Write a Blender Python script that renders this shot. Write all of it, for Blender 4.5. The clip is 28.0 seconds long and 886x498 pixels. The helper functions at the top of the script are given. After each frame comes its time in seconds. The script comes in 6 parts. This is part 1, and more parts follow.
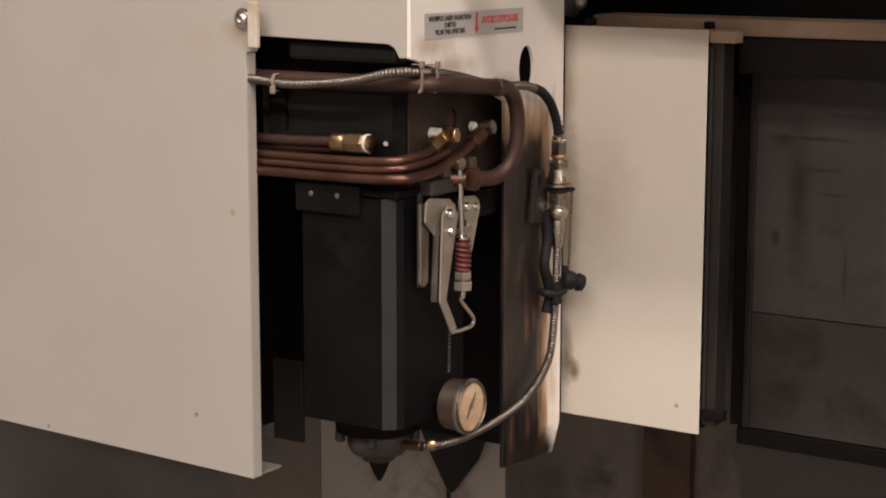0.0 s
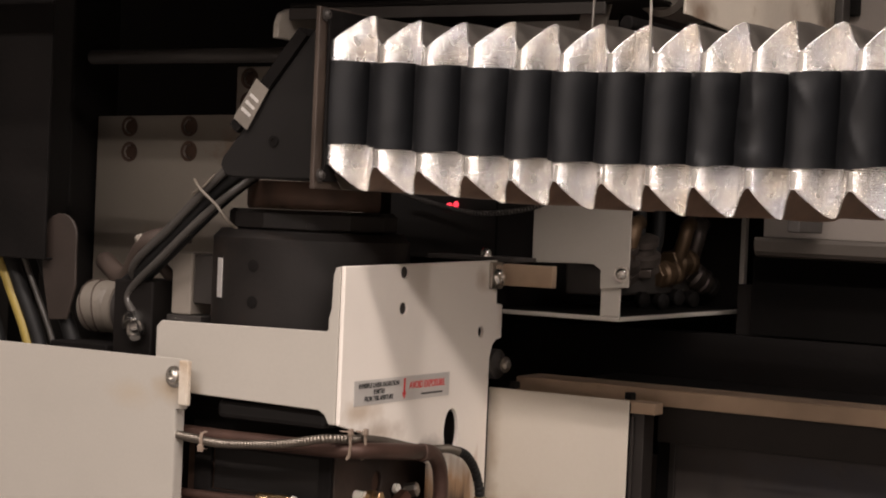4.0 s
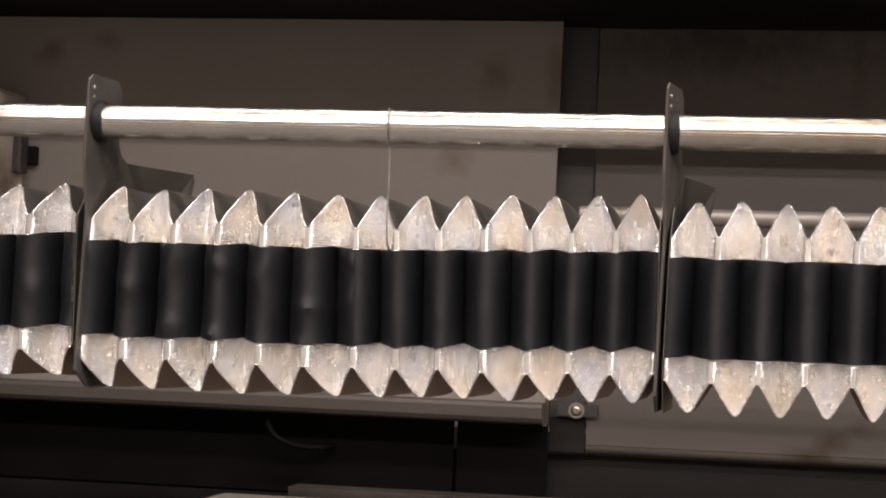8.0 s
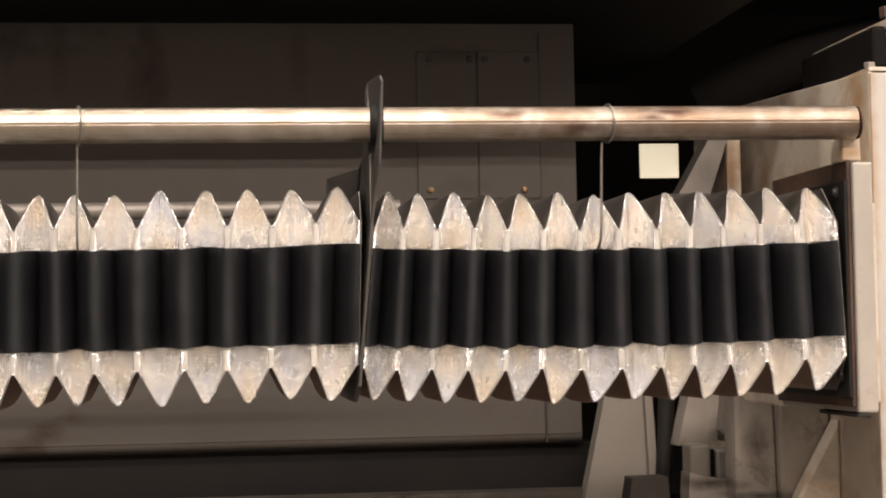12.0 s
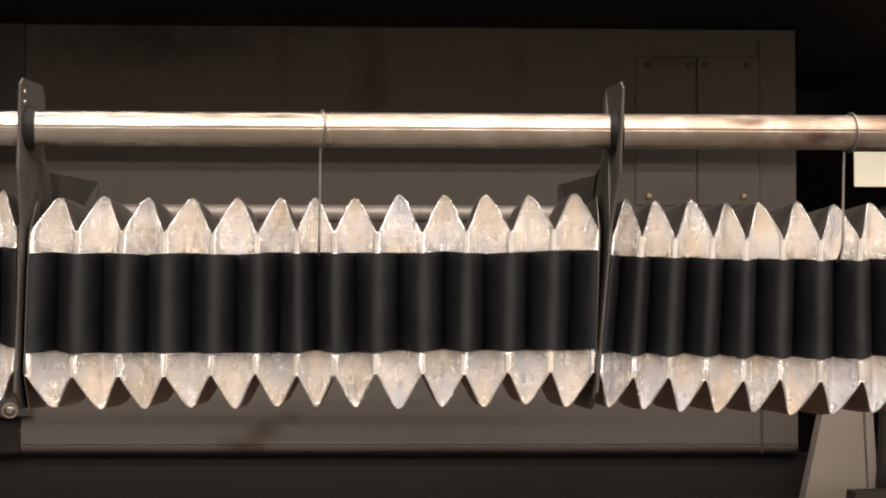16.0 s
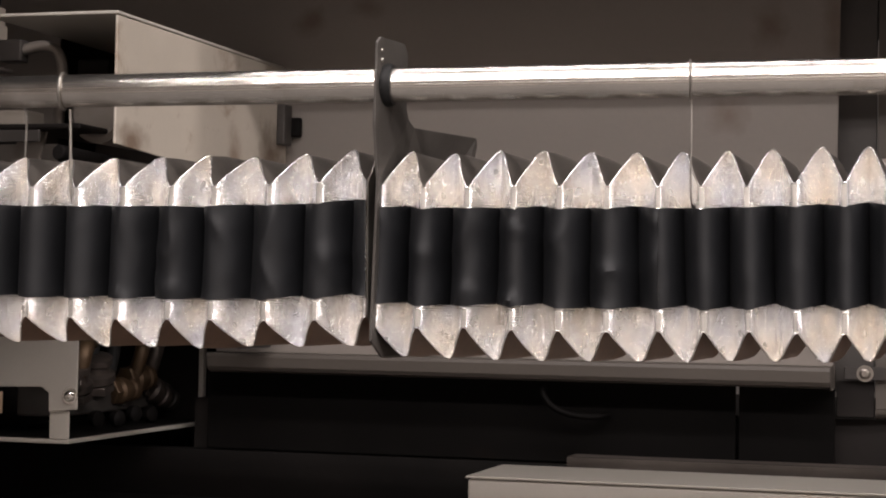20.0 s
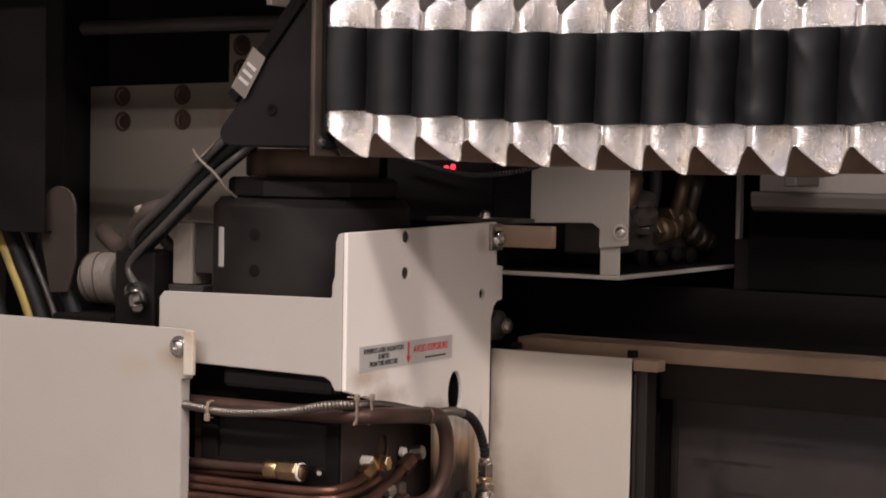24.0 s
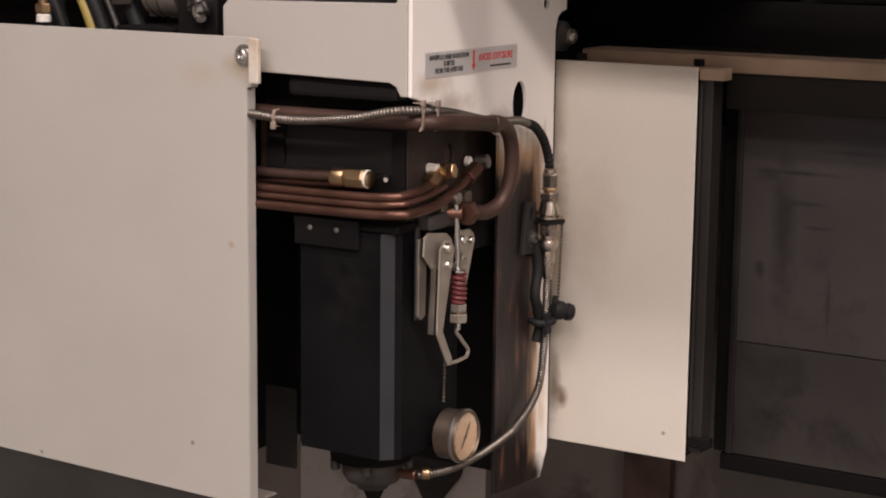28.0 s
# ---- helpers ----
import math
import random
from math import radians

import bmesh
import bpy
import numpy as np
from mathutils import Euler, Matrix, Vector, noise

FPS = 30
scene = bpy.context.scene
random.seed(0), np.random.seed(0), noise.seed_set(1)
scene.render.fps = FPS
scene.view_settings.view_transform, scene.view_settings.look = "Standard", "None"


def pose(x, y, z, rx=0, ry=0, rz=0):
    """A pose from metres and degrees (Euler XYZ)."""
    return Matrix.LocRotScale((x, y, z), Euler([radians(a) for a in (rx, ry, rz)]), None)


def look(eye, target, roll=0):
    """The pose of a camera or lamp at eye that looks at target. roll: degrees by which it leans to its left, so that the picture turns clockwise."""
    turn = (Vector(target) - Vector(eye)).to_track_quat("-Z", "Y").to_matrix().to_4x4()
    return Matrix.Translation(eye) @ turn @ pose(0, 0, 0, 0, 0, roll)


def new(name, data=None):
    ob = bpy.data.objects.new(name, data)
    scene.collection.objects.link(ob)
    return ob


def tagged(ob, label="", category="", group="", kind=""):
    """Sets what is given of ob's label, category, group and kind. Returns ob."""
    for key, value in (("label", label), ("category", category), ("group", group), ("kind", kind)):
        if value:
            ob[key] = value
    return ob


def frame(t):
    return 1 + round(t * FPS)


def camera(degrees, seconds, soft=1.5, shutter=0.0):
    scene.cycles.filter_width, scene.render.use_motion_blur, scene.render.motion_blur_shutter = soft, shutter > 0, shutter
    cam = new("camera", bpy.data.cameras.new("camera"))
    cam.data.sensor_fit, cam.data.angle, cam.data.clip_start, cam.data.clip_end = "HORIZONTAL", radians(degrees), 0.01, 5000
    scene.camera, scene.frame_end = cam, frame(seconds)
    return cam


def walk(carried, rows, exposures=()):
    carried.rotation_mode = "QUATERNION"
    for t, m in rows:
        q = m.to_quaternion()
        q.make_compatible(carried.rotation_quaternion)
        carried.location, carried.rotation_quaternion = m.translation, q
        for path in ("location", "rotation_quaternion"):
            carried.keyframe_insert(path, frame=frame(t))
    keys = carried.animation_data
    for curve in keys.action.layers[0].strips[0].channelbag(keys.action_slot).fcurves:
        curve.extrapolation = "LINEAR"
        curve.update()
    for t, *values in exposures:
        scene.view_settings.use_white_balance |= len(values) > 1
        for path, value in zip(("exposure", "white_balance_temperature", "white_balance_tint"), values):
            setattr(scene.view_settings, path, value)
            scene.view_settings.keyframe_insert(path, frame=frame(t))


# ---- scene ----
cam = camera(26.74, 28.0, soft=2.0)
PATH = [
    (0, (0.9729, -1.5717, 1.1121), (-0.1231, 0.0663, 0.7723), 0.06),
    (0.5, (0.9721, -1.5836, 1.1096), (-0.1229, 0.0567, 0.7772), 0.11),
    (1, (0.9688, -1.5885, 1.1050), (-0.1178, 0.0569, 0.7708), 0.21),
    (1.5, (0.9694, -1.5940, 1.1086), (-0.1255, 0.0498, 0.7942), 0.26),
    (2, (0.9731, -1.6048, 1.1205), (-0.1140, 0.0501, 0.8386), 0.79),
    (2.5, (0.9795, -1.6147, 1.1429), (-0.1025, 0.0482, 0.8901), 1.35),
    (4.5, (0.9533, -1.6084, 1.2324), (-0.0091, 0.1448, 1.2464), 2.76),
    (5, (0.9798, -1.6184, 1.2495), (0.1107, 0.1823, 1.2944), 3.09),
    (5.5, (1.0138, -1.6271, 1.2569), (0.2442, 0.2179, 1.3169), 2.98),
    (6, (1.0471, -1.6389, 1.2554), (0.3622, 0.2394, 1.3086), 2.81),
    (6.5, (1.0796, -1.6429, 1.2557), (0.4994, 0.2702, 1.3163), 2.86),
    (7, (1.1087, -1.6473, 1.2638), (0.5979, 0.2847, 1.3466), 2.67),
    (7.5, (1.1320, -1.6509, 1.2660), (0.6962, 0.2987, 1.3588), 2.45),
    (8, (1.1621, -1.6477, 1.2704), (0.8043, 0.3178, 1.3643), 2.27),
    (8.5, (1.1970, -1.6566, 1.2712), (0.9223, 0.3221, 1.3709), 2.24),
    (9, (1.2321, -1.6704, 1.2731), (1.0243, 0.3160, 1.3775), 1.97),
    (9.5, (1.2618, -1.6732, 1.2699), (1.1213, 0.3198, 1.3613), 1.84),
    (10, (1.2877, -1.6577, 1.2684), (1.2324, 0.3395, 1.3617), 1.69),
    (10.5, (1.3216, -1.6412, 1.2679), (1.3671, 0.3560, 1.3621), 1.18),
    (11, (1.3611, -1.6331, 1.2656), (1.5055, 0.3593, 1.3635), 0.18),
    (11.5, (1.3991, -1.6353, 1.2658), (1.6086, 0.3516, 1.3588), -0.73),
    (12, (1.4297, -1.6540, 1.2666), (1.6823, 0.3277, 1.3620), -1.08),
    (12.5, (1.4486, -1.6653, 1.2673), (1.7320, 0.3123, 1.3618), -0.83),
    (14.5, (1.4505, -1.6616, 1.2703), (1.7129, 0.3188, 1.3651), -0.90),
    (15, (1.4287, -1.6579, 1.2688), (1.6515, 0.3272, 1.3669), -0.72),
    (15.5, (1.4047, -1.6596, 1.2671), (1.5616, 0.3320, 1.3634), -0.58),
    (16, (1.3673, -1.6494, 1.2706), (1.4412, 0.3468, 1.3699), 0.09),
    (16.5, (1.3315, -1.6427, 1.2784), (1.3369, 0.3550, 1.3735), -0.03),
    (17, (1.2954, -1.6410, 1.2780), (1.2127, 0.3552, 1.3690), 0.61),
    (17.5, (1.2547, -1.6343, 1.2752), (1.0812, 0.3564, 1.3588), 0.54),
    (18, (1.2071, -1.6253, 1.2744), (0.9395, 0.3549, 1.3575), 0.27),
    (18.5, (1.1689, -1.6171, 1.2750), (0.8180, 0.3500, 1.3577), 0.11),
    (19, (1.1274, -1.6142, 1.2727), (0.6895, 0.3355, 1.3565), 0.52),
    (19.5, (1.0960, -1.6144, 1.2666), (0.6021, 0.3223, 1.3414), 0.74),
    (20, (1.0654, -1.6072, 1.2610), (0.4953, 0.3089, 1.3190), 0.94),
    (20.5, (1.0423, -1.5941, 1.2548), (0.3924, 0.2967, 1.3050), 0.85),
    (21, (1.0208, -1.5853, 1.2508), (0.2807, 0.2722, 1.2958), 0.98),
    (21.5, (0.9986, -1.5851, 1.2516), (0.1717, 0.2356, 1.2920), 1.07),
    (22, (0.9793, -1.5898, 1.2525), (0.0784, 0.1952, 1.2980), 0.94),
    (22.5, (0.9585, -1.5936, 1.2492), (-0.0114, 0.1553, 1.2715), 1.01),
    (24.5, (0.9414, -1.6280, 1.2073), (-0.0664, 0.0940, 1.0690), 0.58),
    (25, (0.9421, -1.6249, 1.1956), (-0.0692, 0.0900, 1.0048), 0.11),
    (25.5, (0.9403, -1.6232, 1.1858), (-0.0803, 0.0801, 0.9468), 0.25),
    (26, (0.9375, -1.6238, 1.1790), (-0.0946, 0.0676, 0.9073), 0.46),
    (26.5, (0.9363, -1.6250, 1.1742), (-0.1027, 0.0569, 0.8712), 0.53),
    (27, (0.9347, -1.6295, 1.1683), (-0.1059, 0.0457, 0.8356), 0.57),
    (27.5, (0.9330, -1.6342, 1.1657), (-0.1068, 0.0397, 0.8244), 0.48),
    (28, (0.9287, -1.6332, 1.1667), (-0.1058, 0.0420, 0.8154), 0.62),
]
# the camera's own exposure and white balance drift a little
LOOK = [(0.0, -0.02, 6650, 10), (2.5, -0.02, 6650, 10), (5.0, -0.02, 6530, 10), (8.0, 0.0, 6400, 9), (10.0, 0.02, 6500, 9), (12.0, 0.05, 6800, 7), (15.0, 0.06, 6750, 7), (17.0, 0.03, 6650, 8),
        (19.0, -0.03, 6250, 8), (20.0, -0.04, 6200, 9), (22.0, -0.08, 6280, 11), (25.0, -0.05, 6300, 14), (28.0, 0.02, 6300, 13)]
walk(cam, [(t, look(e, g, r)) for t, e, g, r in PATH], LOOK)

# ---- world and lights ----
world = bpy.data.worlds.new("workshop")
scene.world = world
world.use_nodes = True
world.node_tree.nodes["Background"].inputs[0].default_value = (0.9, 0.75, 0.6, 1)
world.node_tree.nodes["Background"].inputs[1].default_value = 0.01
scene.view_settings.exposure = 0.0


def lamp(name, eye, target, sx, sy, watts, colour):
    data = bpy.data.lights.new(name, "AREA")
    data.shape, data.size, data.size_y, data.energy, data.color = "RECTANGLE", sx, sy, watts, colour
    ob = new(name, data)
    ob.matrix_world = look(eye, target)
    return ob


WARM = (1.0, 0.875, 0.825)
# rows of twin ceiling tubes that run along the machine
for y, w in ((0.24, 38), (0.40, 38), (-1.52, 92), (-1.68, 92), (-3.40, 172), (-3.64, 172)):
    lamp("tube_lamp", (3.70, y, 3.83), (3.70, y, 0.0), 9.8, 0.045, w * 1.40, WARM)

# ---- materials ----
def mat(name, colour, rough=0.5, metal=0.0, var=0.15, scale=6.0, bump=0.1, fine=120.0, dirt=None, dirt_amt=0.0, dirt_scale=3.0, spec=0.5):
    """Painted, metal or plastic surface: two scales of tone, fine relief, and stains where dirt is given."""
    m = bpy.data.materials.new(name)
    m.use_nodes = True
    nt = m.node_tree
    b = nt.nodes["Principled BSDF"]
    co = nt.nodes.new("ShaderNodeTexCoord")
    big = nt.nodes.new("ShaderNodeTexNoise")
    big.inputs["Scale"].default_value, big.inputs["Detail"].default_value = scale, 6
    nt.links.new(co.outputs["Object"], big.inputs["Vector"])
    small = nt.nodes.new("ShaderNodeTexNoise")
    small.inputs["Scale"].default_value, small.inputs["Detail"].default_value = fine, 3
    nt.links.new(co.outputs["Object"], small.inputs["Vector"])
    ramp = nt.nodes.new("ShaderNodeValToRGB")
    lo = tuple(c * (1 - var) for c in colour)
    hi = tuple(min(1, c * (1 + var)) for c in colour)
    ramp.color_ramp.elements[0].position, ramp.color_ramp.elements[0].color = 0.3, (*lo, 1)
    ramp.color_ramp.elements[1].position, ramp.color_ramp.elements[1].color = 0.7, (*hi, 1)
    nt.links.new(big.outputs["Fac"], ramp.inputs["Fac"])
    out = ramp.outputs["Color"]
    grain = nt.nodes.new("ShaderNodeMix")
    grain.data_type, grain.blend_type = "RGBA", "OVERLAY"
    grain.inputs["Factor"].default_value = 0.035
    nt.links.new(out, grain.inputs["A"])
    nt.links.new(small.outputs["Fac"], grain.inputs["B"])
    out = grain.outputs["Result"]
    if dirt:
        dn = nt.nodes.new("ShaderNodeTexNoise")
        dn.inputs["Scale"].default_value, dn.inputs["Detail"].default_value, dn.inputs["Roughness"].default_value = dirt_scale, 8, 0.65
        dn.inputs["Distortion"].default_value = 0.4
        nt.links.new(co.outputs["Object"], dn.inputs["Vector"])
        dr = nt.nodes.new("ShaderNodeValToRGB")
        dr.color_ramp.elements[0].position = 0.68 - 0.25 * dirt_amt
        dr.color_ramp.elements[1].position = 0.82 - 0.15 * dirt_amt
        nt.links.new(dn.outputs["Fac"], dr.inputs["Fac"])
        mx = nt.nodes.new("ShaderNodeMix")
        mx.data_type = "RGBA"
        nt.links.new(dr.outputs["Color"], mx.inputs["Factor"])
        nt.links.new(out, mx.inputs["A"])
        mx.inputs["B"].default_value = (*dirt, 1)
        out = mx.outputs["Result"]
    nt.links.new(out, b.inputs["Base Color"])
    rr = nt.nodes.new("ShaderNodeMapRange")
    rr.inputs["To Min"].default_value, rr.inputs["To Max"].default_value = max(0.03, rough - 0.1), min(1, rough + 0.1)
    nt.links.new(big.outputs["Fac"], rr.inputs["Value"])
    nt.links.new(rr.outputs["Result"], b.inputs["Roughness"])
    b.inputs["Metallic"].default_value = metal
    b.inputs["Specular IOR Level"].default_value = spec
    if bump:
        bp = nt.nodes.new("ShaderNodeBump")
        bp.inputs["Strength"].default_value, bp.inputs["Distance"].default_value = bump, 0.002
        nt.links.new(small.outputs["Fac"], bp.inputs["Height"])
        nt.links.new(bp.outputs["Normal"], b.inputs["Normal"])
    return m


def glow(name, colour, strength):
    m = bpy.data.materials.new(name)
    m.use_nodes = True
    b = m.node_tree.nodes["Principled BSDF"]
    b.inputs["Base Color"].default_value = (*colour, 1)
    b.inputs["Emission Color"].default_value = (*colour, 1)
    b.inputs["Emission Strength"].default_value = strength
    return m


def foil():
    """Aluminised glass cloth: fine ribs, crinkles, and bluish and warm patches for tarnish and painted-in reflections.
    """
    m = mat("aluminised_cloth", (0.72, 0.70, 0.67), 0.25, 0.9, 0.10, 90, 0.0)
    nt = m.node_tree
    b = nt.nodes["Principled BSDF"]
    co = nt.nodes.new("ShaderNodeTexCoord")

    def field(scale, detail, stretch):
        mp = nt.nodes.new("ShaderNodeMapping")
        mp.inputs["Scale"].default_value = stretch
        nt.links.new(co.outputs["Object"], mp.inputs[0])
        n = nt.nodes.new("ShaderNodeTexNoise")
        n.inputs["Scale"].default_value, n.inputs["Detail"].default_value = scale, detail
        nt.links.new(mp.outputs[0], n.inputs["Vector"])
        return n.outputs["Fac"]

    tint = nt.nodes.new("ShaderNodeValToRGB")
    el = tint.color_ramp.elements
    el[0].position, el[0].color = 0.34, (0.905, 0.915, 0.94, 1)
    el[1].position, el[1].color = 0.74, (0.985, 0.93, 0.845, 1)
    mid = el.new(0.50)
    mid.color = (0.98, 0.965, 0.935, 1)
    nt.links.new(field(34, 2, (1.6, 1.0, 0.8)), tint.inputs[0])
    own = nt.nodes.new("ShaderNodeObjectInfo")
    lift = nt.nodes.new("ShaderNodeMapRange")
    lift.inputs["To Min"].default_value, lift.inputs["To Max"].default_value = 0.94, 1.02
    nt.links.new(own.outputs["Random"], lift.inputs["Value"])
    tone = nt.nodes.new("ShaderNodeVectorMath")
    tone.operation = "SCALE"
    nt.links.new(tint.outputs[0], tone.inputs[0])
    nt.links.new(lift.outputs["Result"], tone.inputs["Scale"])
    nt.links.new(tone.outputs[0], b.inputs["Base Color"])
    w = nt.nodes.new("ShaderNodeTexWave")
    w.bands_direction = "Z"
    w.inputs["Scale"].default_value, w.inputs["Distortion"].default_value, w.inputs["Detail Scale"].default_value = 140, 2.5, 2.0
    nt.links.new(co.outputs["Object"], w.inputs["Vector"])
    weft = nt.nodes.new("ShaderNodeTexWave")
    weft.bands_direction = "X"
    weft.inputs["Scale"].default_value, weft.inputs["Distortion"].default_value, weft.inputs["Detail Scale"].default_value = 120, 1.5, 2.0
    nt.links.new(co.outputs["Object"], weft.inputs["Vector"])
    knit = nt.nodes.new("ShaderNodeMath")
    knit.operation = "MULTIPLY_ADD"
    knit.inputs[1].default_value = 0.45
    nt.links.new(weft.outputs["Fac"], knit.inputs[0])
    nt.links.new(w.outputs["Fac"], knit.inputs[2])
    sc = nt.nodes.new("ShaderNodeMath")
    sc.operation = "MULTIPLY"
    nt.links.new(knit.outputs[0], sc.inputs[0])
    damp = nt.nodes.new("ShaderNodeMath")
    damp.operation = "MULTIPLY"
    damp.inputs[1].default_value = 1.1
    nt.links.new(field(60, 2, (1, 1, 1)), damp.inputs[0])
    nt.links.new(damp.outputs[0], sc.inputs[1])
    h = sc.outputs[0]
    for f, k in ((field(1.0, 2, (150, 150, 420)), 0.75), (field(420, 2, (1, 1, 1)), 0.35), (field(45, 2, (1, 1, 1)), 1.1)):
        add = nt.nodes.new("ShaderNodeMath")
        add.operation = "MULTIPLY_ADD"
        nt.links.new(f, add.inputs[0])
        add.inputs[1].default_value = k
        nt.links.new(h, add.inputs[2])
        h = add.outputs[0]
    bp = nt.nodes.new("ShaderNodeBump")
    bp.inputs["Strength"].default_value, bp.inputs["Distance"].default_value = 0.48, 0.0010
    nt.links.new(h, bp.inputs["Height"])
    nt.links.new(bp.outputs["Normal"], b.inputs["Normal"])
    return m


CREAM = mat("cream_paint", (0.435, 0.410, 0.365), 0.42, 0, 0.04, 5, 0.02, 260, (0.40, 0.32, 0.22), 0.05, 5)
CREAM_RUST = mat("rusty_cream_paint", (0.60, 0.54, 0.45), 0.5, 0, 0.10, 8, 0.1, 200, (0.34, 0.20, 0.085), 0.80, 9)
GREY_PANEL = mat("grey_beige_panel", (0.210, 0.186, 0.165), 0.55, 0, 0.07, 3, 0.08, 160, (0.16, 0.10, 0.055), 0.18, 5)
# darker copy of GREY_PANEL: shade on the lip and rear panel is in its colour
GREY_PANEL_SHADED = mat("shaded_grey_beige_panel", (0.076, 0.065, 0.055), 0.55, 0, 0.10, 3, 0.08, 160, (0.075, 0.050, 0.032), 0.30, 5)
DARK_STEEL = mat("dark_steel", (0.050, 0.045, 0.041), 0.5, 0.2, 0.25, 9, 0.12, 140)
BLACK_PLASTIC = mat("black_enamel", (0.011, 0.010, 0.0095), 0.5, 0, 0.2, 8, 0.08, 180, spec=0.28)
# near-black steel, dark enough to stand in for unlit voids as well
VOID_BLACK = mat("void_black_steel", (0.0055, 0.0046, 0.0042), 0.75, 0, 0.35, 14, 0.2, 120, spec=0.14)
BURNT = mat("burnt_brown_steel", (0.085, 0.05, 0.034), 0.55, 0.3, 0.4, 18, 0.15, 120, (0.02, 0.015, 0.012), 0.5, 14)
BARE = mat("bare_steel", (0.40, 0.37, 0.33), 0.34, 1.0, 0.15, 25, 0.06, 260)
PIPE_M = mat("polished_pipe", (0.72, 0.69, 0.64), 0.17, 0.97, 0.08, 14, 0.0, 300, (0.30, 0.20, 0.13), 0.16, 12)


def drawn(m, across, depth):
    """Long drawing lines along X, as on a cold-drawn tube."""
    nt = m.node_tree
    co, mp, n, bp = (nt.nodes.new(k) for k in ("ShaderNodeTexCoord", "ShaderNodeMapping", "ShaderNodeTexNoise", "ShaderNodeBump"))
    mp.inputs["Scale"].default_value = (0.02, across, across)
    n.inputs["Scale"].default_value, n.inputs["Detail"].default_value = 1.0, 1.0
    bp.inputs["Strength"].default_value, bp.inputs["Distance"].default_value = 0.5, depth
    nt.links.new(co.outputs["Object"], mp.inputs[0])
    nt.links.new(mp.outputs[0], n.inputs["Vector"])
    nt.links.new(n.outputs["Fac"], bp.inputs["Height"])
    nt.links.new(bp.outputs["Normal"], nt.nodes["Principled BSDF"].inputs["Normal"])


drawn(PIPE_M, 520, 0.0013)


def dulled(m, x0, x1, r0, r1):
    """A pipe that goes from polished to dull and tarnished along X."""
    nt = m.node_tree
    co, sep, mr = (nt.nodes.new(k) for k in ("ShaderNodeTexCoord", "ShaderNodeSeparateXYZ", "ShaderNodeMapRange"))
    mr.inputs["From Min"].default_value, mr.inputs["From Max"].default_value = x0, x1
    mr.inputs["To Min"].default_value, mr.inputs["To Max"].default_value = r0, r1
    nt.links.new(co.outputs["Object"], sep.inputs[0])
    nt.links.new(sep.outputs["X"], mr.inputs["Value"])
    nt.links.new(mr.outputs["Result"], nt.nodes["Principled BSDF"].inputs["Roughness"])


dulled(PIPE_M, 1.0, 1.75, 0.16, 0.42)
CHROME = mat("bright_zinc", (0.72, 0.70, 0.66), 0.22, 1.0, 0.1, 40, 0.03, 300)
BRASS = mat("brass", (0.46, 0.32, 0.18), 0.30, 1.0, 0.15, 50, 0.05, 300)
COPPER = mat("tarnished_copper", (0.155, 0.080, 0.057), 0.40, 0.85, 0.25, 22, 0.08, 200, (0.13, 0.07, 0.05), 0.35, 20)
CORD = mat("pale_nylon", (0.17, 0.145, 0.115), 0.5, 0, 0.1, 30, 0.0, 200)
TAPE = mat("black_cloth_tape", (0.0054, 0.0060, 0.0073), 0.54, 0, 0.2, 30, 0.1, 400, spec=0.40)
FOIL = foil()
SEAM_FOIL = mat("dulled_foil", (0.66, 0.635, 0.59), 0.44, 0.8, 0.15, 60, 0.15, 500)
CLOTH = mat("brown_glass_cloth", (0.24, 0.158, 0.115), 0.45, 0.2, 0.2, 40, 0.15, 400)
TOP_CLOTH = mat("dusty_aluminised_cloth", (0.135, 0.122, 0.108), 0.42, 0.5, 0.2, 40, 0.15, 400)
END_SHEET = mat("galvanised_sheet", (0.30, 0.28, 0.25), 0.38, 0.85, 0.2, 30, 0.08, 240)
GAUGE_FACE = mat("aged_gauge_dial", (0.50, 0.34, 0.21), 0.4, 0, 0.12, 60, 0.0, 200)
RED_PAINT = mat("red_spring_enamel", (0.13, 0.030, 0.028), 0.5, 0, 0.15, 60, 0.05, 200)
RED_PRINT = mat("red_print", (0.62, 0.05, 0.05), 0.5, 0, 0.05, 20, 0.0, 100)
BLACK_PRINT = mat("black_print", (0.03, 0.03, 0.03), 0.5, 0, 0.05, 20, 0.0, 100)
LABEL_SILVER = mat("silver_label", (0.66, 0.64, 0.61), 0.42, 0.4, 0.05, 30, 0.03, 200)
YELLOW_HOSE = mat("yellow_hose", (0.32, 0.24, 0.06), 0.5, 0, 0.1, 20, 0.05, 200)
SLATE = mat("slate_panel", (0.048, 0.041, 0.037), 0.6, 0, 0.3, 5, 0.15, 90, (0.014, 0.011, 0.010), 0.5, 7, spec=0.3)
GREY_CAST = mat("sooty_cast_aluminium", (0.26, 0.235, 0.21), 0.5, 0.5, 0.2, 16, 0.15, 120, (0.07, 0.05, 0.04), 0.4, 18)
CARD = mat("brown_card", (0.052, 0.036, 0.028), 0.7, 0, 0.15, 9, 0.08, 200)
LED_RED, LED_GREEN = glow("red_led", (1.0, 0.05, 0.08), 1.6), glow("green_led", (0.05, 0.8, 0.1), 0.9)


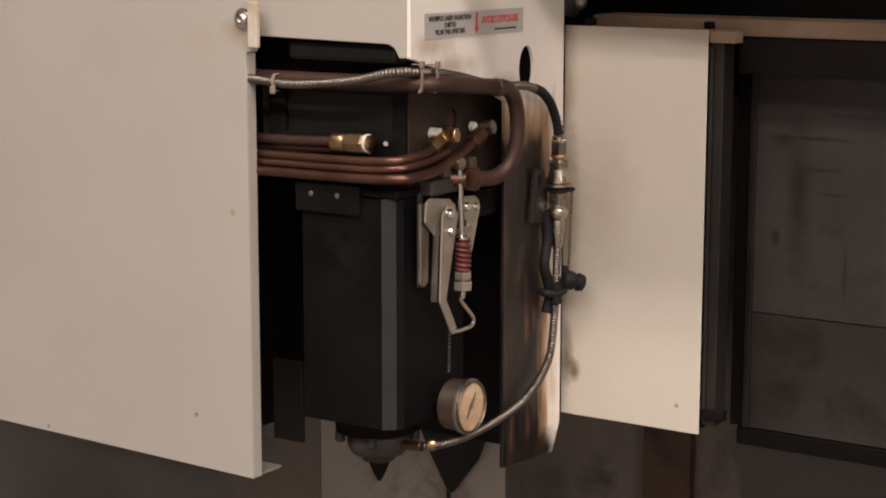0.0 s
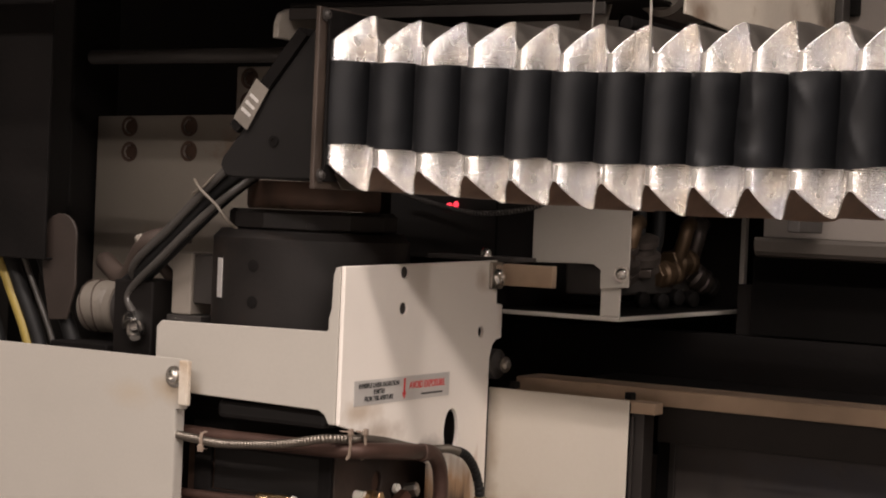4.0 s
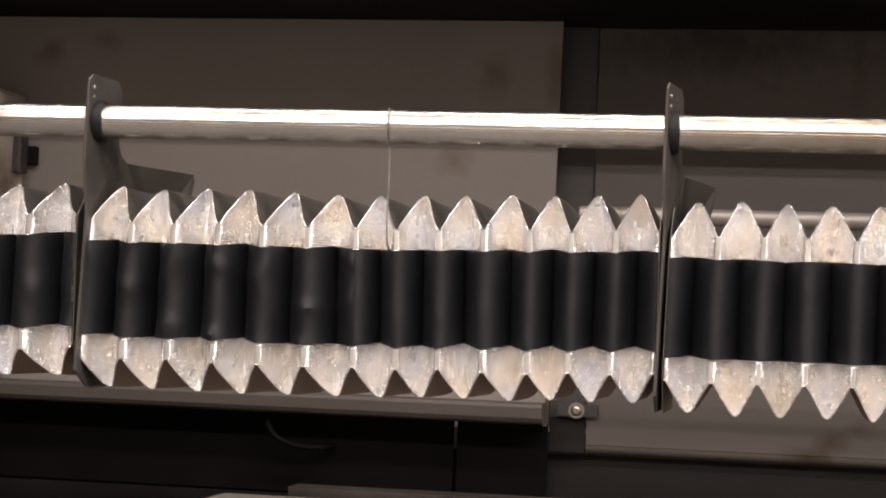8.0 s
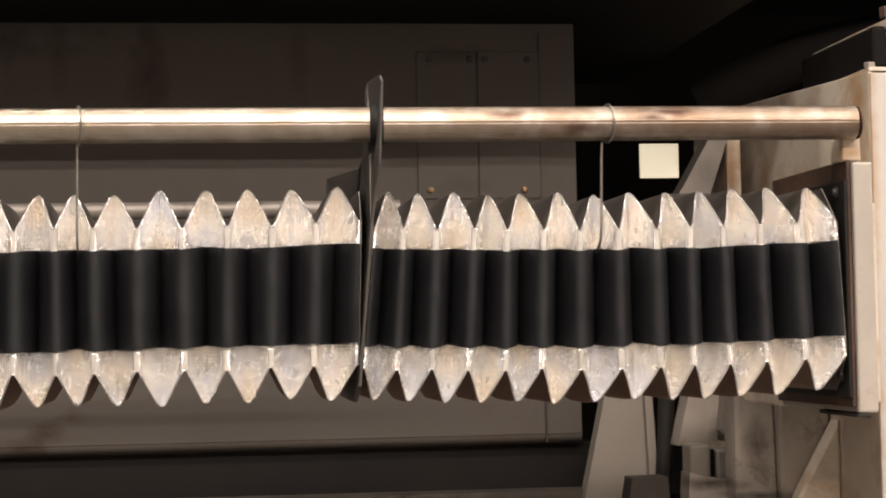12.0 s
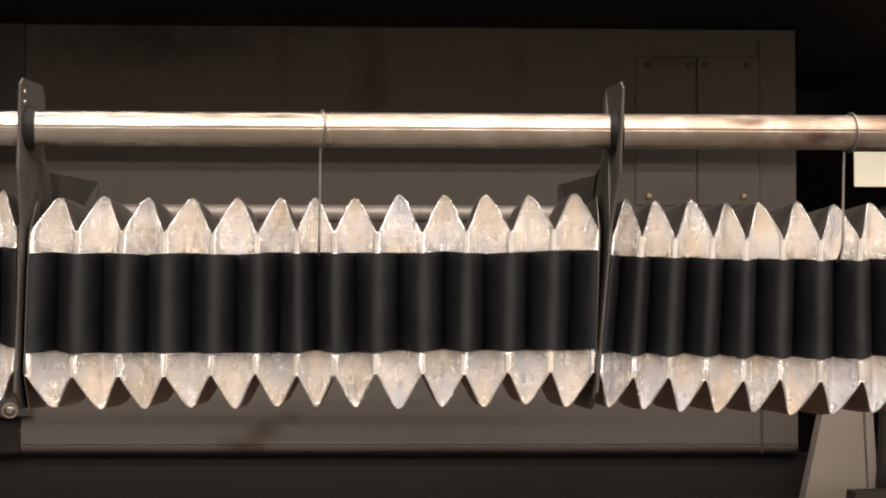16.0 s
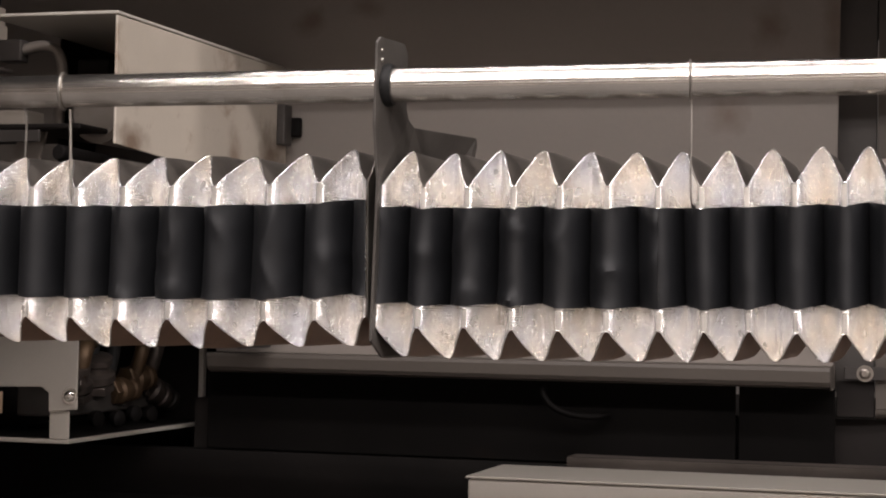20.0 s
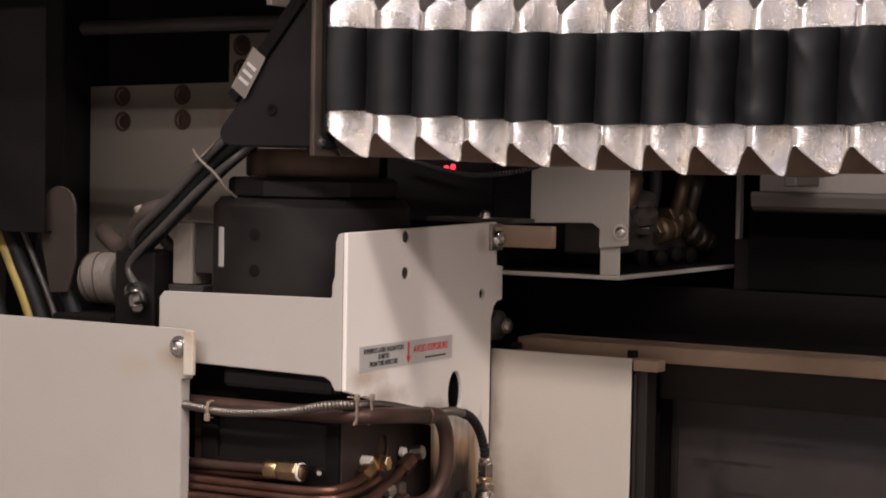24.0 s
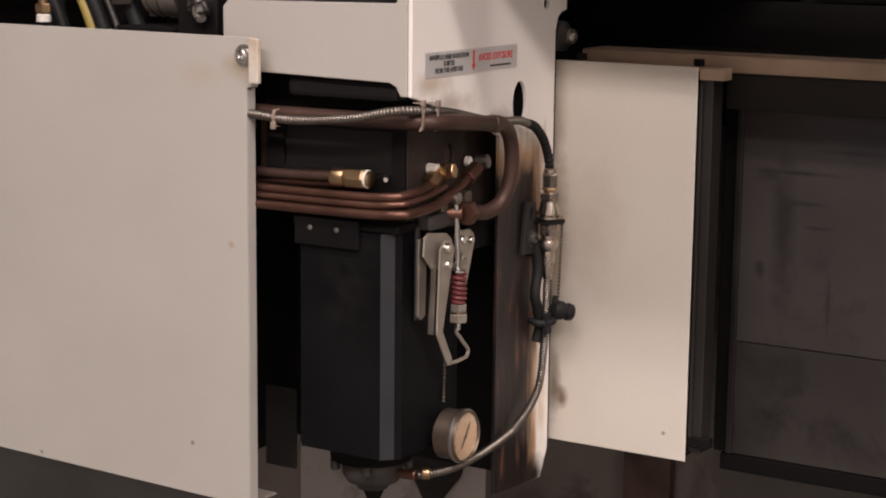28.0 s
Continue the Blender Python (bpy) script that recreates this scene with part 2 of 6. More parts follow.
def soot_plate():
    """Cream paint burnt brown and black low down, where the cut flares, with scratches through it."""
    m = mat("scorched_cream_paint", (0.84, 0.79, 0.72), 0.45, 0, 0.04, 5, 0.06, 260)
    nt = m.node_tree
    b = nt.nodes["Principled BSDF"]
    old = b.inputs["Base Color"].links[0].from_socket
    co = nt.nodes.new("ShaderNodeTexCoord")
    sep = nt.nodes.new("ShaderNodeSeparateXYZ")
    nt.links.new(co.outputs["Object"], sep.inputs[0])
    n = nt.nodes.new("ShaderNodeTexNoise")
    mp = nt.nodes.new("ShaderNodeMapping")
    mp.inputs["Scale"].default_value = (60, 60, 9)
    nt.links.new(co.outputs["Object"], mp.inputs[0])
    n.inputs["Scale"].default_value, n.inputs["Detail"].default_value = 1.6, 7
    nt.links.new(mp.outputs[0], n.inputs["Vector"])

    def math_node(op, a, b2, c=None):
        k = nt.nodes.new("ShaderNodeMath")
        k.operation = op
        for i, v in enumerate((a, b2) if c is None else (a, b2, c)):
            if isinstance(v, (int, float)):
                k.inputs[i].default_value = v
            else:
                nt.links.new(v, k.inputs[i])
        return k.outputs[0]

    low = math_node("MULTIPLY_ADD", sep.outputs["Z"], -14.0, 12.95)
    side = math_node("MULTIPLY_ADD", sep.outputs["Y"], -26.0, 8.15)
    edge = math_node("MINIMUM", low, side)
    mix = math_node("MULTIPLY_ADD", n.outputs["Fac"], 0.9, math_node("ADD", edge, -0.45))
    cl = nt.nodes.new("ShaderNodeClamp")
    nt.links.new(mix, cl.inputs[0])
    ramp = nt.nodes.new("ShaderNodeValToRGB")
    ramp.color_ramp.elements[0].color, ramp.color_ramp.elements[1].color = (0.005, 0.004, 0.0035, 1), (0.13, 0.062, 0.036, 1)
    ramp.color_ramp.elements[0].position, ramp.color_ramp.elements[1].position = 0.42, 0.80
    brown = ramp.color_ramp.elements.new(0.60)
    brown.color = (0.022, 0.012, 0.009, 1)
    nt.links.new(n.outputs["Fac"], ramp.inputs[0])
    for fac, tone in ((math_node("MULTIPLY", cl.outputs[0], 2.4), (0.40, 0.25, 0.14, 1)), (math_node("MULTIPLY_ADD", cl.outputs[0], 2.4, -1.0), None)):
        lim = nt.nodes.new("ShaderNodeClamp")
        nt.links.new(fac, lim.inputs[0])
        mx = nt.nodes.new("ShaderNodeMix")
        mx.data_type = "RGBA"
        nt.links.new(lim.outputs[0], mx.inputs["Factor"])
        nt.links.new(old, mx.inputs["A"])
        if tone:
            mx.inputs["B"].default_value = tone
        else:
            nt.links.new(ramp.outputs[0], mx.inputs["B"])
        old = mx.outputs["Result"]
    nt.links.new(old, b.inputs["Base Color"])
    return m


SCORCHED = soot_plate()
SOOTY_STEEL = mat("sooty_steel", (0.020, 0.017, 0.015), 0.6, 0, 0.3, 12, 0.12, 140, spec=0.3)
ARMOUR = mat("hose_armour", (0.21, 0.186, 0.158), 0.44, 1.0, 0.15, 40, 0.0, 300)
HOUSING = mat("black_housing_enamel", (0.0052, 0.0052, 0.0057), 0.55, 0, 0.3, 10, 0.1, 180, (0.012, 0.010, 0.009), 0.4, 12, spec=0.10)
POST_BROWN = mat("oily_brown_post", (0.016, 0.013, 0.011), 0.5, 0.1, 0.35, 12, 0.12, 120, (0.014, 0.011, 0.009), 0.45, 14)
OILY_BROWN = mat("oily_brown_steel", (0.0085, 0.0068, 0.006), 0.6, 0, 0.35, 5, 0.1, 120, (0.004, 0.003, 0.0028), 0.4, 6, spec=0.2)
UNDER_BLACK = mat("near_black_sheet", (0.0036, 0.0032, 0.0030), 0.6, 0, 0.25, 10, 0.1, 180, (0.007, 0.005, 0.004), 0.3, 9, spec=0.05)
DULL_COPPER = mat("sooty_copper", (0.075, 0.042, 0.032), 0.5, 0.5, 0.3, 22, 0.1, 200, (0.03, 0.02, 0.016), 0.45, 20)
AGED_LABEL = mat("grimy_label", (0.19, 0.17, 0.145), 0.5, 0, 0.2, 30, 0.05, 200)
ZINC = mat("dull_zinc", (0.40, 0.355, 0.295), 0.40, 0.65, 0.15, 40, 0.05, 260)
# cream with some grime, its base lowered to hold the shade on dim parts
DIM_CREAM = mat("shaded_grimy_cream_paint", (0.27, 0.24, 0.205), 0.5, 0, 0.08, 7, 0.04, 220, (0.12, 0.085, 0.06), 0.3, 8)


def stained(m, spots):
    """Adds stains or painted shade to a surface: each spot is a centre, its radii, a colour and how strong it is."""
    nt = m.node_tree
    b = nt.nodes["Principled BSDF"]
    out = b.inputs["Base Color"].links[0].from_socket
    co = nt.nodes.new("ShaderNodeTexCoord")
    n = nt.nodes.new("ShaderNodeTexNoise")
    n.inputs["Scale"].default_value, n.inputs["Detail"].default_value = 38, 6
    nt.links.new(co.outputs["Object"], n.inputs["Vector"])
    for c, r, colour, amount in spots:
        sub = nt.nodes.new("ShaderNodeVectorMath")
        sub.operation = "SUBTRACT"
        nt.links.new(co.outputs["Object"], sub.inputs[0])
        sub.inputs[1].default_value = c
        div = nt.nodes.new("ShaderNodeVectorMath")
        div.operation = "DIVIDE"
        nt.links.new(sub.outputs[0], div.inputs[0])
        div.inputs[1].default_value = r
        ln = nt.nodes.new("ShaderNodeVectorMath")
        ln.operation = "LENGTH"
        nt.links.new(div.outputs[0], ln.inputs[0])
        add = nt.nodes.new("ShaderNodeMath")
        add.operation = "MULTIPLY_ADD"
        nt.links.new(n.outputs["Fac"], add.inputs[0])
        add.inputs[1].default_value = 1.3
        nt.links.new(ln.outputs["Value"], add.inputs[2])
        mr = nt.nodes.new("ShaderNodeMapRange")
        mr.inputs["From Min"].default_value, mr.inputs["From Max"].default_value = 0.75, 1.6
        mr.inputs["To Min"].default_value, mr.inputs["To Max"].default_value = amount, 0.0
        nt.links.new(add.outputs[0], mr.inputs["Value"])
        mx = nt.nodes.new("ShaderNodeMix")
        mx.data_type = "RGBA"
        nt.links.new(mr.outputs["Result"], mx.inputs["Factor"])
        nt.links.new(out, mx.inputs["A"])
        mx.inputs["B"].default_value = (*colour, 1)
        out = mx.outputs["Result"]
    nt.links.new(out, b.inputs["Base Color"])
    return m


RUST, SMOKE = (0.10, 0.055, 0.03), (0.16, 0.10, 0.055)
stained(GREY_PANEL, [((0.798, 0.676, 1.605), (0.03, 1, 0.035), RUST, 0.55), ((0.748, 0.676, 1.499), (0.03, 1, 0.03), RUST, 0.5), ((0.20, 0.676, 1.629), (0.03, 1, 0.025), RUST, 0.6),
                     ((0.279, 0.676, 1.645), (0.03, 1, 0.02), RUST, 0.5), ((0.875, 0.676, 1.60), (0.02, 1, 0.08), RUST, 0.5), ((1.36, 0.715, 1.621), (0.03, 1, 0.07), RUST, 0.6),
                     ((1.621, 0.715, 1.644), (0.025, 1, 0.07), RUST, 0.5), ((1.552, 0.715, 1.622), (0.018, 1, 0.06), RUST, 0.5), ((1.246, 0.715, 1.157), (0.055, 1, 0.028), SMOKE, 0.8),
                     ((1.28, 0.715, 1.178), (0.03, 1, 0.02), SMOKE, 0.7), ((1.05, 0.715, 1.665), (0.12, 1, 0.03), RUST, 0.6), ((1.494, 0.715, 1.571), (0.03, 1, 0.03), RUST, 0.3), ((1.75, 0.715, 1.632), (0.06, 1, 0.016), RUST, 0.5)])
stained(GREY_PANEL_SHADED, [((1.36, 0.715, 1.60), (0.03, 1, 0.09), (0.030, 0.016, 0.009), 0.9), ((1.25, 0.715, 1.62), (0.015, 1, 0.06), (0.05, 0.03, 0.018), 0.6), ((1.552, 0.715, 1.622), (0.018, 1, 0.06), (0.05, 0.03, 0.018), 0.6), ((1.203, 0.72, 1.140), (0.036, 1, 0.016), (0.030, 0.017, 0.007), 1.0), ((1.232, 0.715, 1.156), (0.034, 1, 0.018), (0.034, 0.019, 0.008), 1.0), ((1.262, 0.715, 1.176), (0.026, 1, 0.014), (0.045, 0.026, 0.013), 0.9), ((1.08, 0.715, 1.655), (0.22, 1, 0.060), (0.022, 0.014, 0.009), 0.9), ((1.75, 0.715, 1.632), (0.06, 1, 0.016), (0.03, 0.02, 0.014), 0.7), ((1.76, 0.715, 1.46), (0.04, 1, 0.02), (0.05, 0.03, 0.018), 0.4)])
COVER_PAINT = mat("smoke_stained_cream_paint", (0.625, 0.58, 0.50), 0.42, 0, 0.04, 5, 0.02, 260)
stained(COVER_PAINT, [((-0.132, 0.345, 0.78), (0.020, 1, 0.15), (0.40, 0.29, 0.16), 0.6), ((-0.130, 0.345, 0.93), (0.014, 1, 0.08), (0.30, 0.21, 0.12), 0.5), ((-0.118, 0.345, 0.582), (0.010, 1, 0.018), (0.16, 0.11, 0.07), 0.9),
                      ((-0.130, 0.345, 0.60), (0.012, 1, 0.06), (0.14, 0.09, 0.05), 0.8), ((-0.08, 0.345, 0.80), (0.05, 1, 0.10), (0.42, 0.34, 0.24), 0.35), ((0.02, 0.345, 0.56), (0.004, 1, 0.004), (0.12, 0.09, 0.06), 0.9)])
stained(CREAM, [((-0.345, 0.0, 1.000), (0.035, 1, 0.022), (0.36, 0.26, 0.15), 0.55), ((-0.40, 0.0, 0.99), (0.05, 1, 0.02), (0.42, 0.33, 0.22), 0.35), ((-0.42, 0.0, 0.56), (0.004, 1, 0.004), (0.1, 0.08, 0.06), 0.9),
                ((-0.66, 0.0, 0.51), (0.004, 1, 0.004), (0.1, 0.08, 0.06), 0.9), ((-0.36, 0.0, 0.80), (0.006, 1, 0.006), (0.34, 0.22, 0.14), 0.7)])
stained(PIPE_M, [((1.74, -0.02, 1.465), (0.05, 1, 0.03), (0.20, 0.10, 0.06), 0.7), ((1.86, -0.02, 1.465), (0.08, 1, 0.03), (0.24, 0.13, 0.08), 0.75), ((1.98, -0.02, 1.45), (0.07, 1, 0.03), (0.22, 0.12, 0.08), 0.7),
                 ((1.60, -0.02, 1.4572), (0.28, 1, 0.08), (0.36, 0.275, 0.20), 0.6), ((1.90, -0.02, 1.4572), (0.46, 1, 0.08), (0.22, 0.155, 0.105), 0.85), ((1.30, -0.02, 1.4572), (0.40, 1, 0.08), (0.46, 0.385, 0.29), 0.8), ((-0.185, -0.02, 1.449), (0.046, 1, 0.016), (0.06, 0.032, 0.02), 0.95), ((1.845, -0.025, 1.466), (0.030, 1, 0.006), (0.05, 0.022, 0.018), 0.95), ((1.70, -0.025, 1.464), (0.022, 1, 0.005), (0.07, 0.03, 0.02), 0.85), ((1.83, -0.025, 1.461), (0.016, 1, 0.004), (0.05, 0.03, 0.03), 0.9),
                 # the two wide spots at the end paint the shade over the pipe's left part
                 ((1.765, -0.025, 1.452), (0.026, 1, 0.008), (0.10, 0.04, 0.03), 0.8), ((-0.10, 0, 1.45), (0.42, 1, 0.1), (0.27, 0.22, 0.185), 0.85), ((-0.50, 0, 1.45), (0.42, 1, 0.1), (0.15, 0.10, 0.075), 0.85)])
stained(SCORCHED, [((-0.132, 0.285, 0.495), (1, 0.07, 0.032), (0.010, 0.007, 0.006), 1.0), ((-0.132, 0.318, 0.57), (1, 0.012, 0.05), (0.62, 0.50, 0.36), 0.7), ((-0.132, 0.06, 0.99), (1, 0.05, 0.016), (0.42, 0.30, 0.18), 0.6), ((-0.132, 0.10, 0.965), (1, 0.06, 0.016), (0.24, 0.15, 0.08), 0.6), ((-0.132, 0.31, 1.13), (1, 0.02, 0.02), (0.36, 0.25, 0.15), 0.5), ((-0.132, 0.20, 0.935), (1, 0.05, 0.02), (0.10, 0.06, 0.04), 0.7)])
GLASS = bpy.data.materials.new("clear_glass")
GLASS.use_nodes = True
gb = GLASS.node_tree.nodes["Principled BSDF"]
gb.inputs["Transmission Weight"].default_value, gb.inputs["Roughness"].default_value, gb.inputs["IOR"].default_value = 1.0, 0.03, 1.45
RAIL_BROWN = mat("brown_rail", (0.42, 0.31, 0.22), 0.5, 0.3, 0.2, 10, 0.1, 120, (0.10, 0.06, 0.04), 0.4, 8)
CONCRETE = mat("concrete", (0.13, 0.122, 0.115), 0.8, 0, 0.15, 2, 0.2, 60)
HALL_PALE = mat("pale_hall_wall", (0.50, 0.46, 0.42), 0.8, 0, 0.1, 1, 0.1, 30)
HALL = mat("hall_wall", (0.26, 0.24, 0.22), 0.8, 0, 0.1, 1, 0.1, 30)
RUBBER = mat("black_rubber", (0.012, 0.012, 0.012), 0.55, 0, 0.2, 20, 0.1, 200, spec=0.2)
WHITE_BLOCK = mat("white_plastic", (0.72, 0.69, 0.62), 0.5, 0, 0.05, 20, 0.05, 200)


# ---- mesh helpers ----
def part(name, bm, material, parent=None, label="", smooth=False):
    me = bpy.data.meshes.new(name)
    bmesh.ops.recalc_face_normals(bm, faces=bm.faces)
    bm.to_mesh(me)
    bm.free()
    if smooth:
        for p in me.polygons:
            p.use_smooth = True
        me.set_sharp_from_angle(angle=radians(38))
    me.materials.append(material)
    ob = new(name, me)
    if parent:
        ob.parent = parent
    if label:
        tagged(ob, label)
    return ob


def thing(name, label, category, group="", kind=""):
    """An Empty that carries the parts of one thing."""
    return tagged(new(name), label, category, group, kind)


def box(lo, hi, bev=0.0015, bm=None):
    bm = bm or bmesh.new()
    r = bmesh.ops.create_cube(bm, size=1)
    for v in r["verts"]:
        v.co = [lo[k] + (v.co[k] + 0.5) * (hi[k] - lo[k]) for k in range(3)]
    if bev:
        es = list({e for v in r["verts"] for e in v.link_edges})
        bmesh.ops.bevel(bm, geom=es, offset=min(bev, 0.45 * min(abs(hi[k] - lo[k]) for k in range(3))), segments=2, affect="EDGES", profile=0.5)
    return bm


def ringed(bm, rings, caps=True):
    """Joins rings of points (lists of equal length) into a skin."""
    vs = [[bm.verts.new(p) for p in ring] for ring in rings]
    n = len(vs[0])
    for a, b in zip(vs, vs[1:]):
        for k in range(n):
            bm.faces.new((a[k], a[(k + 1) % n], b[(k + 1) % n], b[k]))
    if caps:
        bm.faces.new(vs[0])
        bm.faces.new(list(reversed(vs[-1])))
    return bm


def lathe(base, way, profile, seg=24, bm=None):
    """Turned body: profile is (distance along way, radius) pairs."""
    bm = bm or bmesh.new()
    q = Vector(way).normalized().to_track_quat("Z", "Y")
    rings = []
    for d, r in profile:
        rings.append([Vector(base) + q @ Vector((max(r, 1e-5) * math.cos(2 * math.pi * k / seg), max(r, 1e-5) * math.sin(2 * math.pi * k / seg), d)) for k in range(seg)])
    return ringed(bm, rings)


def rod(a, b, r, seg=16, bm=None):
    d = (Vector(b) - Vector(a)).length
    e = min(r * 0.15, d * 0.2)
    return lathe(a, Vector(b) - Vector(a), [(0, r - e), (e, r), (d - e, r), (d, r - e)], seg, bm)


def hexnut(a, way, r, h, bm=None):
    return lathe(a, way, [(0, r * 0.93), (h * 0.12, r), (h * 0.88, r), (h, r * 0.93)], 6, bm)


def smooth_path(pts, n=8):
    """A rounded line through the points (Catmull-Rom)."""
    p = [Vector(v) for v in pts]
    p = [2 * p[0] - p[1]] + p + [2 * p[-1] - p[-2]]
    out = []
    for i in range(1, len(p) - 2):
        for k in range(n):
            t = k / n
            a, b, c, d = p[i - 1:i + 3]
            out.append(0.5 * (2 * b + (c - a) * t + (2 * a - 5 * b + 4 * c - d) * t * t + (3 * b - a - 3 * c + d) * t ** 3))
    return out + [p[-2]]


def tube(pts, r, seg=10, n=8, bm=None, ridge=0.0, every=0.0):
    """A round hose along a path; ridge and every give it the rings of armoured hose."""
    bm = bm or bmesh.new()
    line = smooth_path(pts, n) if n > 1 else [Vector(v) for v in pts]
    if ridge:
        res, acc = [line[0]], 0.0
        step = every / 3
        for a, b in zip(line, line[1:]):
            d = (b - a).length
            pos = step - acc
            while pos <= d:
                res.append(a.lerp(b, pos / d))
                pos += step
            acc = d - (pos - step)
        line = res
    rings = []
    up = Vector((0.13, 0.31, 0.94))
    for i, v in enumerate(line):
        d = (line[min(i + 1, len(line) - 1)] - line[max(i - 1, 0)]).normalized()
        s = d.cross(up)
        if s.length < 0.05:
            s = d.cross(Vector((1, 0, 0)))
        s.normalize()
        u = s.cross(d).normalized()
        up = u
        rr = r + (ridge if i % 3 else -1.6 * ridge) if ridge else r
        rings.append([v + s * rr * math.cos(2 * math.pi * k / seg) + u * rr * math.sin(2 * math.pi * k / seg) for k in range(seg)])
    return ringed(bm, rings)


def sheet(outer, at, thick, axis, holes=(), bev=0.0008):
    """Sheet metal cut to an outline. axis 'x': outline is (y, z) on the plane x = at; 'y': (x, z); 'z': (x, y). thick goes along the axis."""
    bm = bmesh.new()
    to3 = {"x": lambda u, v: (at, u, v), "y": lambda u, v: (u, at, v), "z": lambda u, v: (u, v, at)}[axis]
    es = []
    for loop in (outer, *holes):
        vs = [bm.verts.new(to3(*p)) for p in loop]
        es += [bm.edges.new((vs[k], vs[(k + 1) % len(vs)])) for k in range(len(vs))]
    bmesh.ops.triangle_fill(bm, edges=es, use_beauty=True)
    bmesh.ops.dissolve_limit(bm, angle_limit=0.01, verts=bm.verts, edges=bm.edges)
    ext = bmesh.ops.extrude_face_region(bm, geom=list(bm.faces))
    off = {"x": (thick, 0, 0), "y": (0, thick, 0), "z": (0, 0, thick)}[axis]
    bmesh.ops.translate(bm, vec=off, verts=[v for v in ext["geom"] if isinstance(v, bmesh.types.BMVert)])
    if bev:
        bmesh.ops.recalc_face_normals(bm, faces=bm.faces)
        sharp = [e for e in bm.edges if len(e.link_faces) == 2 and e.calc_face_angle(0) > 1.0]
        bmesh.ops.bevel(bm, geom=sharp, offset=min(bev, abs(thick) * 0.3), segments=1, affect="EDGES")
    return bm


def oval(u, v, ru, rv, n=20):
    return [(u + ru * math.cos(2 * math.pi * k / n), v + rv * math.sin(2 * math.pi * k / n)) for k in range(n)]


def rect(u0, v0, u1, v1):
    return [(u0, v0), (u1, v0), (u1, v1), (u0, v1)]


def bolt(parent, at, way, r=0.006, h=0.004, material=None, name="bolt", washer=True):
    """A button-head bolt with a socket recess and a washer."""
    bm = bmesh.new()
    if washer:
        lathe(at, way, [(0, r * 1.45), (0.0012, r * 1.45)], 16, bm)
    lathe(at, way, [(0.0012, r), (h * 0.5, r), (h * 0.85, r * 0.8), (h, r * 0.5), (h, r * 0.4), (h * 0.6, r * 0.38)], 16, bm)
    return part(name, bm, material or CHROME, parent, smooth=True)


BLUISH, SOOT = (0.040, 0.041, 0.050), (0.010, 0.008, 0.007)
stained(SLATE, [((0.30, 0.449, 0.915), (0.24, 1, 0.042), BLUISH, 0.75), ((0.20, 0.449, 0.960), (0.30, 1, 0.014), SOOT, 0.8), ((0.135, 0.449, 0.872), (0.075, 1, 0.0035), SOOT, 0.8), ((0.155, 0.449, 0.836), (0.030, 1, 0.004), SOOT, 0.7), ((0.165, 0.449, 0.808), (0.022, 1, 0.003), SOOT, 0.7),
                ((0.10, 0.449, 0.868), (0.02, 1, 0.010), SOOT, 0.6), ((0.20, 0.449, 0.900), (0.07, 1, 0.004), SOOT, 0.5), ((0.055, 0.449, 0.80), (0.012, 1, 0.22), (0.055, 0.046, 0.041), 0.6), ((0.14, 0.449, 0.556), (0.16, 1, 0.018), SOOT, 0.8), ((0.110, 0.449, 0.615), (0.010, 1, 0.030), SOOT, 0.9), ((0.060, 0.449, 0.610), (0.022, 1, 0.022), SOOT, 0.8)])
stained(SLATE, [((0.075, 0.449, 0.590), (0.045, 1, 0.040), (0.006, 0.005, 0.004), 0.9), ((0.092, 0.449, 0.752), (0.008, 1, 0.014), (0.008, 0.006, 0.005), 0.8), ((0.180, 0.449, 0.72), (0.004, 1, 0.05), (0.012, 0.009, 0.008), 0.7), ((0.30, 0.449, 0.60), (0.12, 1, 0.05), (0.010, 0.008, 0.007), 0.6), ((0.12, 0.449, 0.80), (0.02, 1, 0.12), (0.010, 0.008, 0.007), 0.7)])

OLD_RUST = (0.36, 0.20, 0.075)
stained(CREAM_RUST, [((2.128, 0.27, 1.50), (1, 0.035, 0.10), OLD_RUST, 0.75), ((2.128, 0.45, 1.44), (1, 0.05, 0.03), OLD_RUST, 0.7), ((2.128, 0.70, 1.47), (1, 0.05, 0.09), OLD_RUST, 0.65), ((2.02, 0.0, 1.43), (0.03, 0.05, 0.012), OLD_RUST, 0.7), ((2.08, 0.60, 1.45), (0.012, 1, 0.10), (0.24, 0.12, 0.05), 0.8), ((2.09, 0.05, 1.20), (0.03, 1, 0.08), OLD_RUST, 0.5)])
COLUMN_PAINT = stained(mat("column_cream_paint", (0.52, 0.485, 0.445), 0.42, 0, 0.05, 4, 0.03, 240), [((2.126, 0.231, 1.45), (0.012, 1, 0.16), OLD_RUST, 0.75), ((2.126, 0.231, 1.20), (0.008, 1, 0.14), OLD_RUST, 0.6), ((2.24, 0.231, 1.53), (0.06, 1, 0.012), (0.40, 0.29, 0.17), 0.6)])

# ---- hall round the machine ----
def slab(name, lo, hi, material, label, category):
    return tagged(part(name, box(lo, hi, 0), material), label, category, kind="structure")


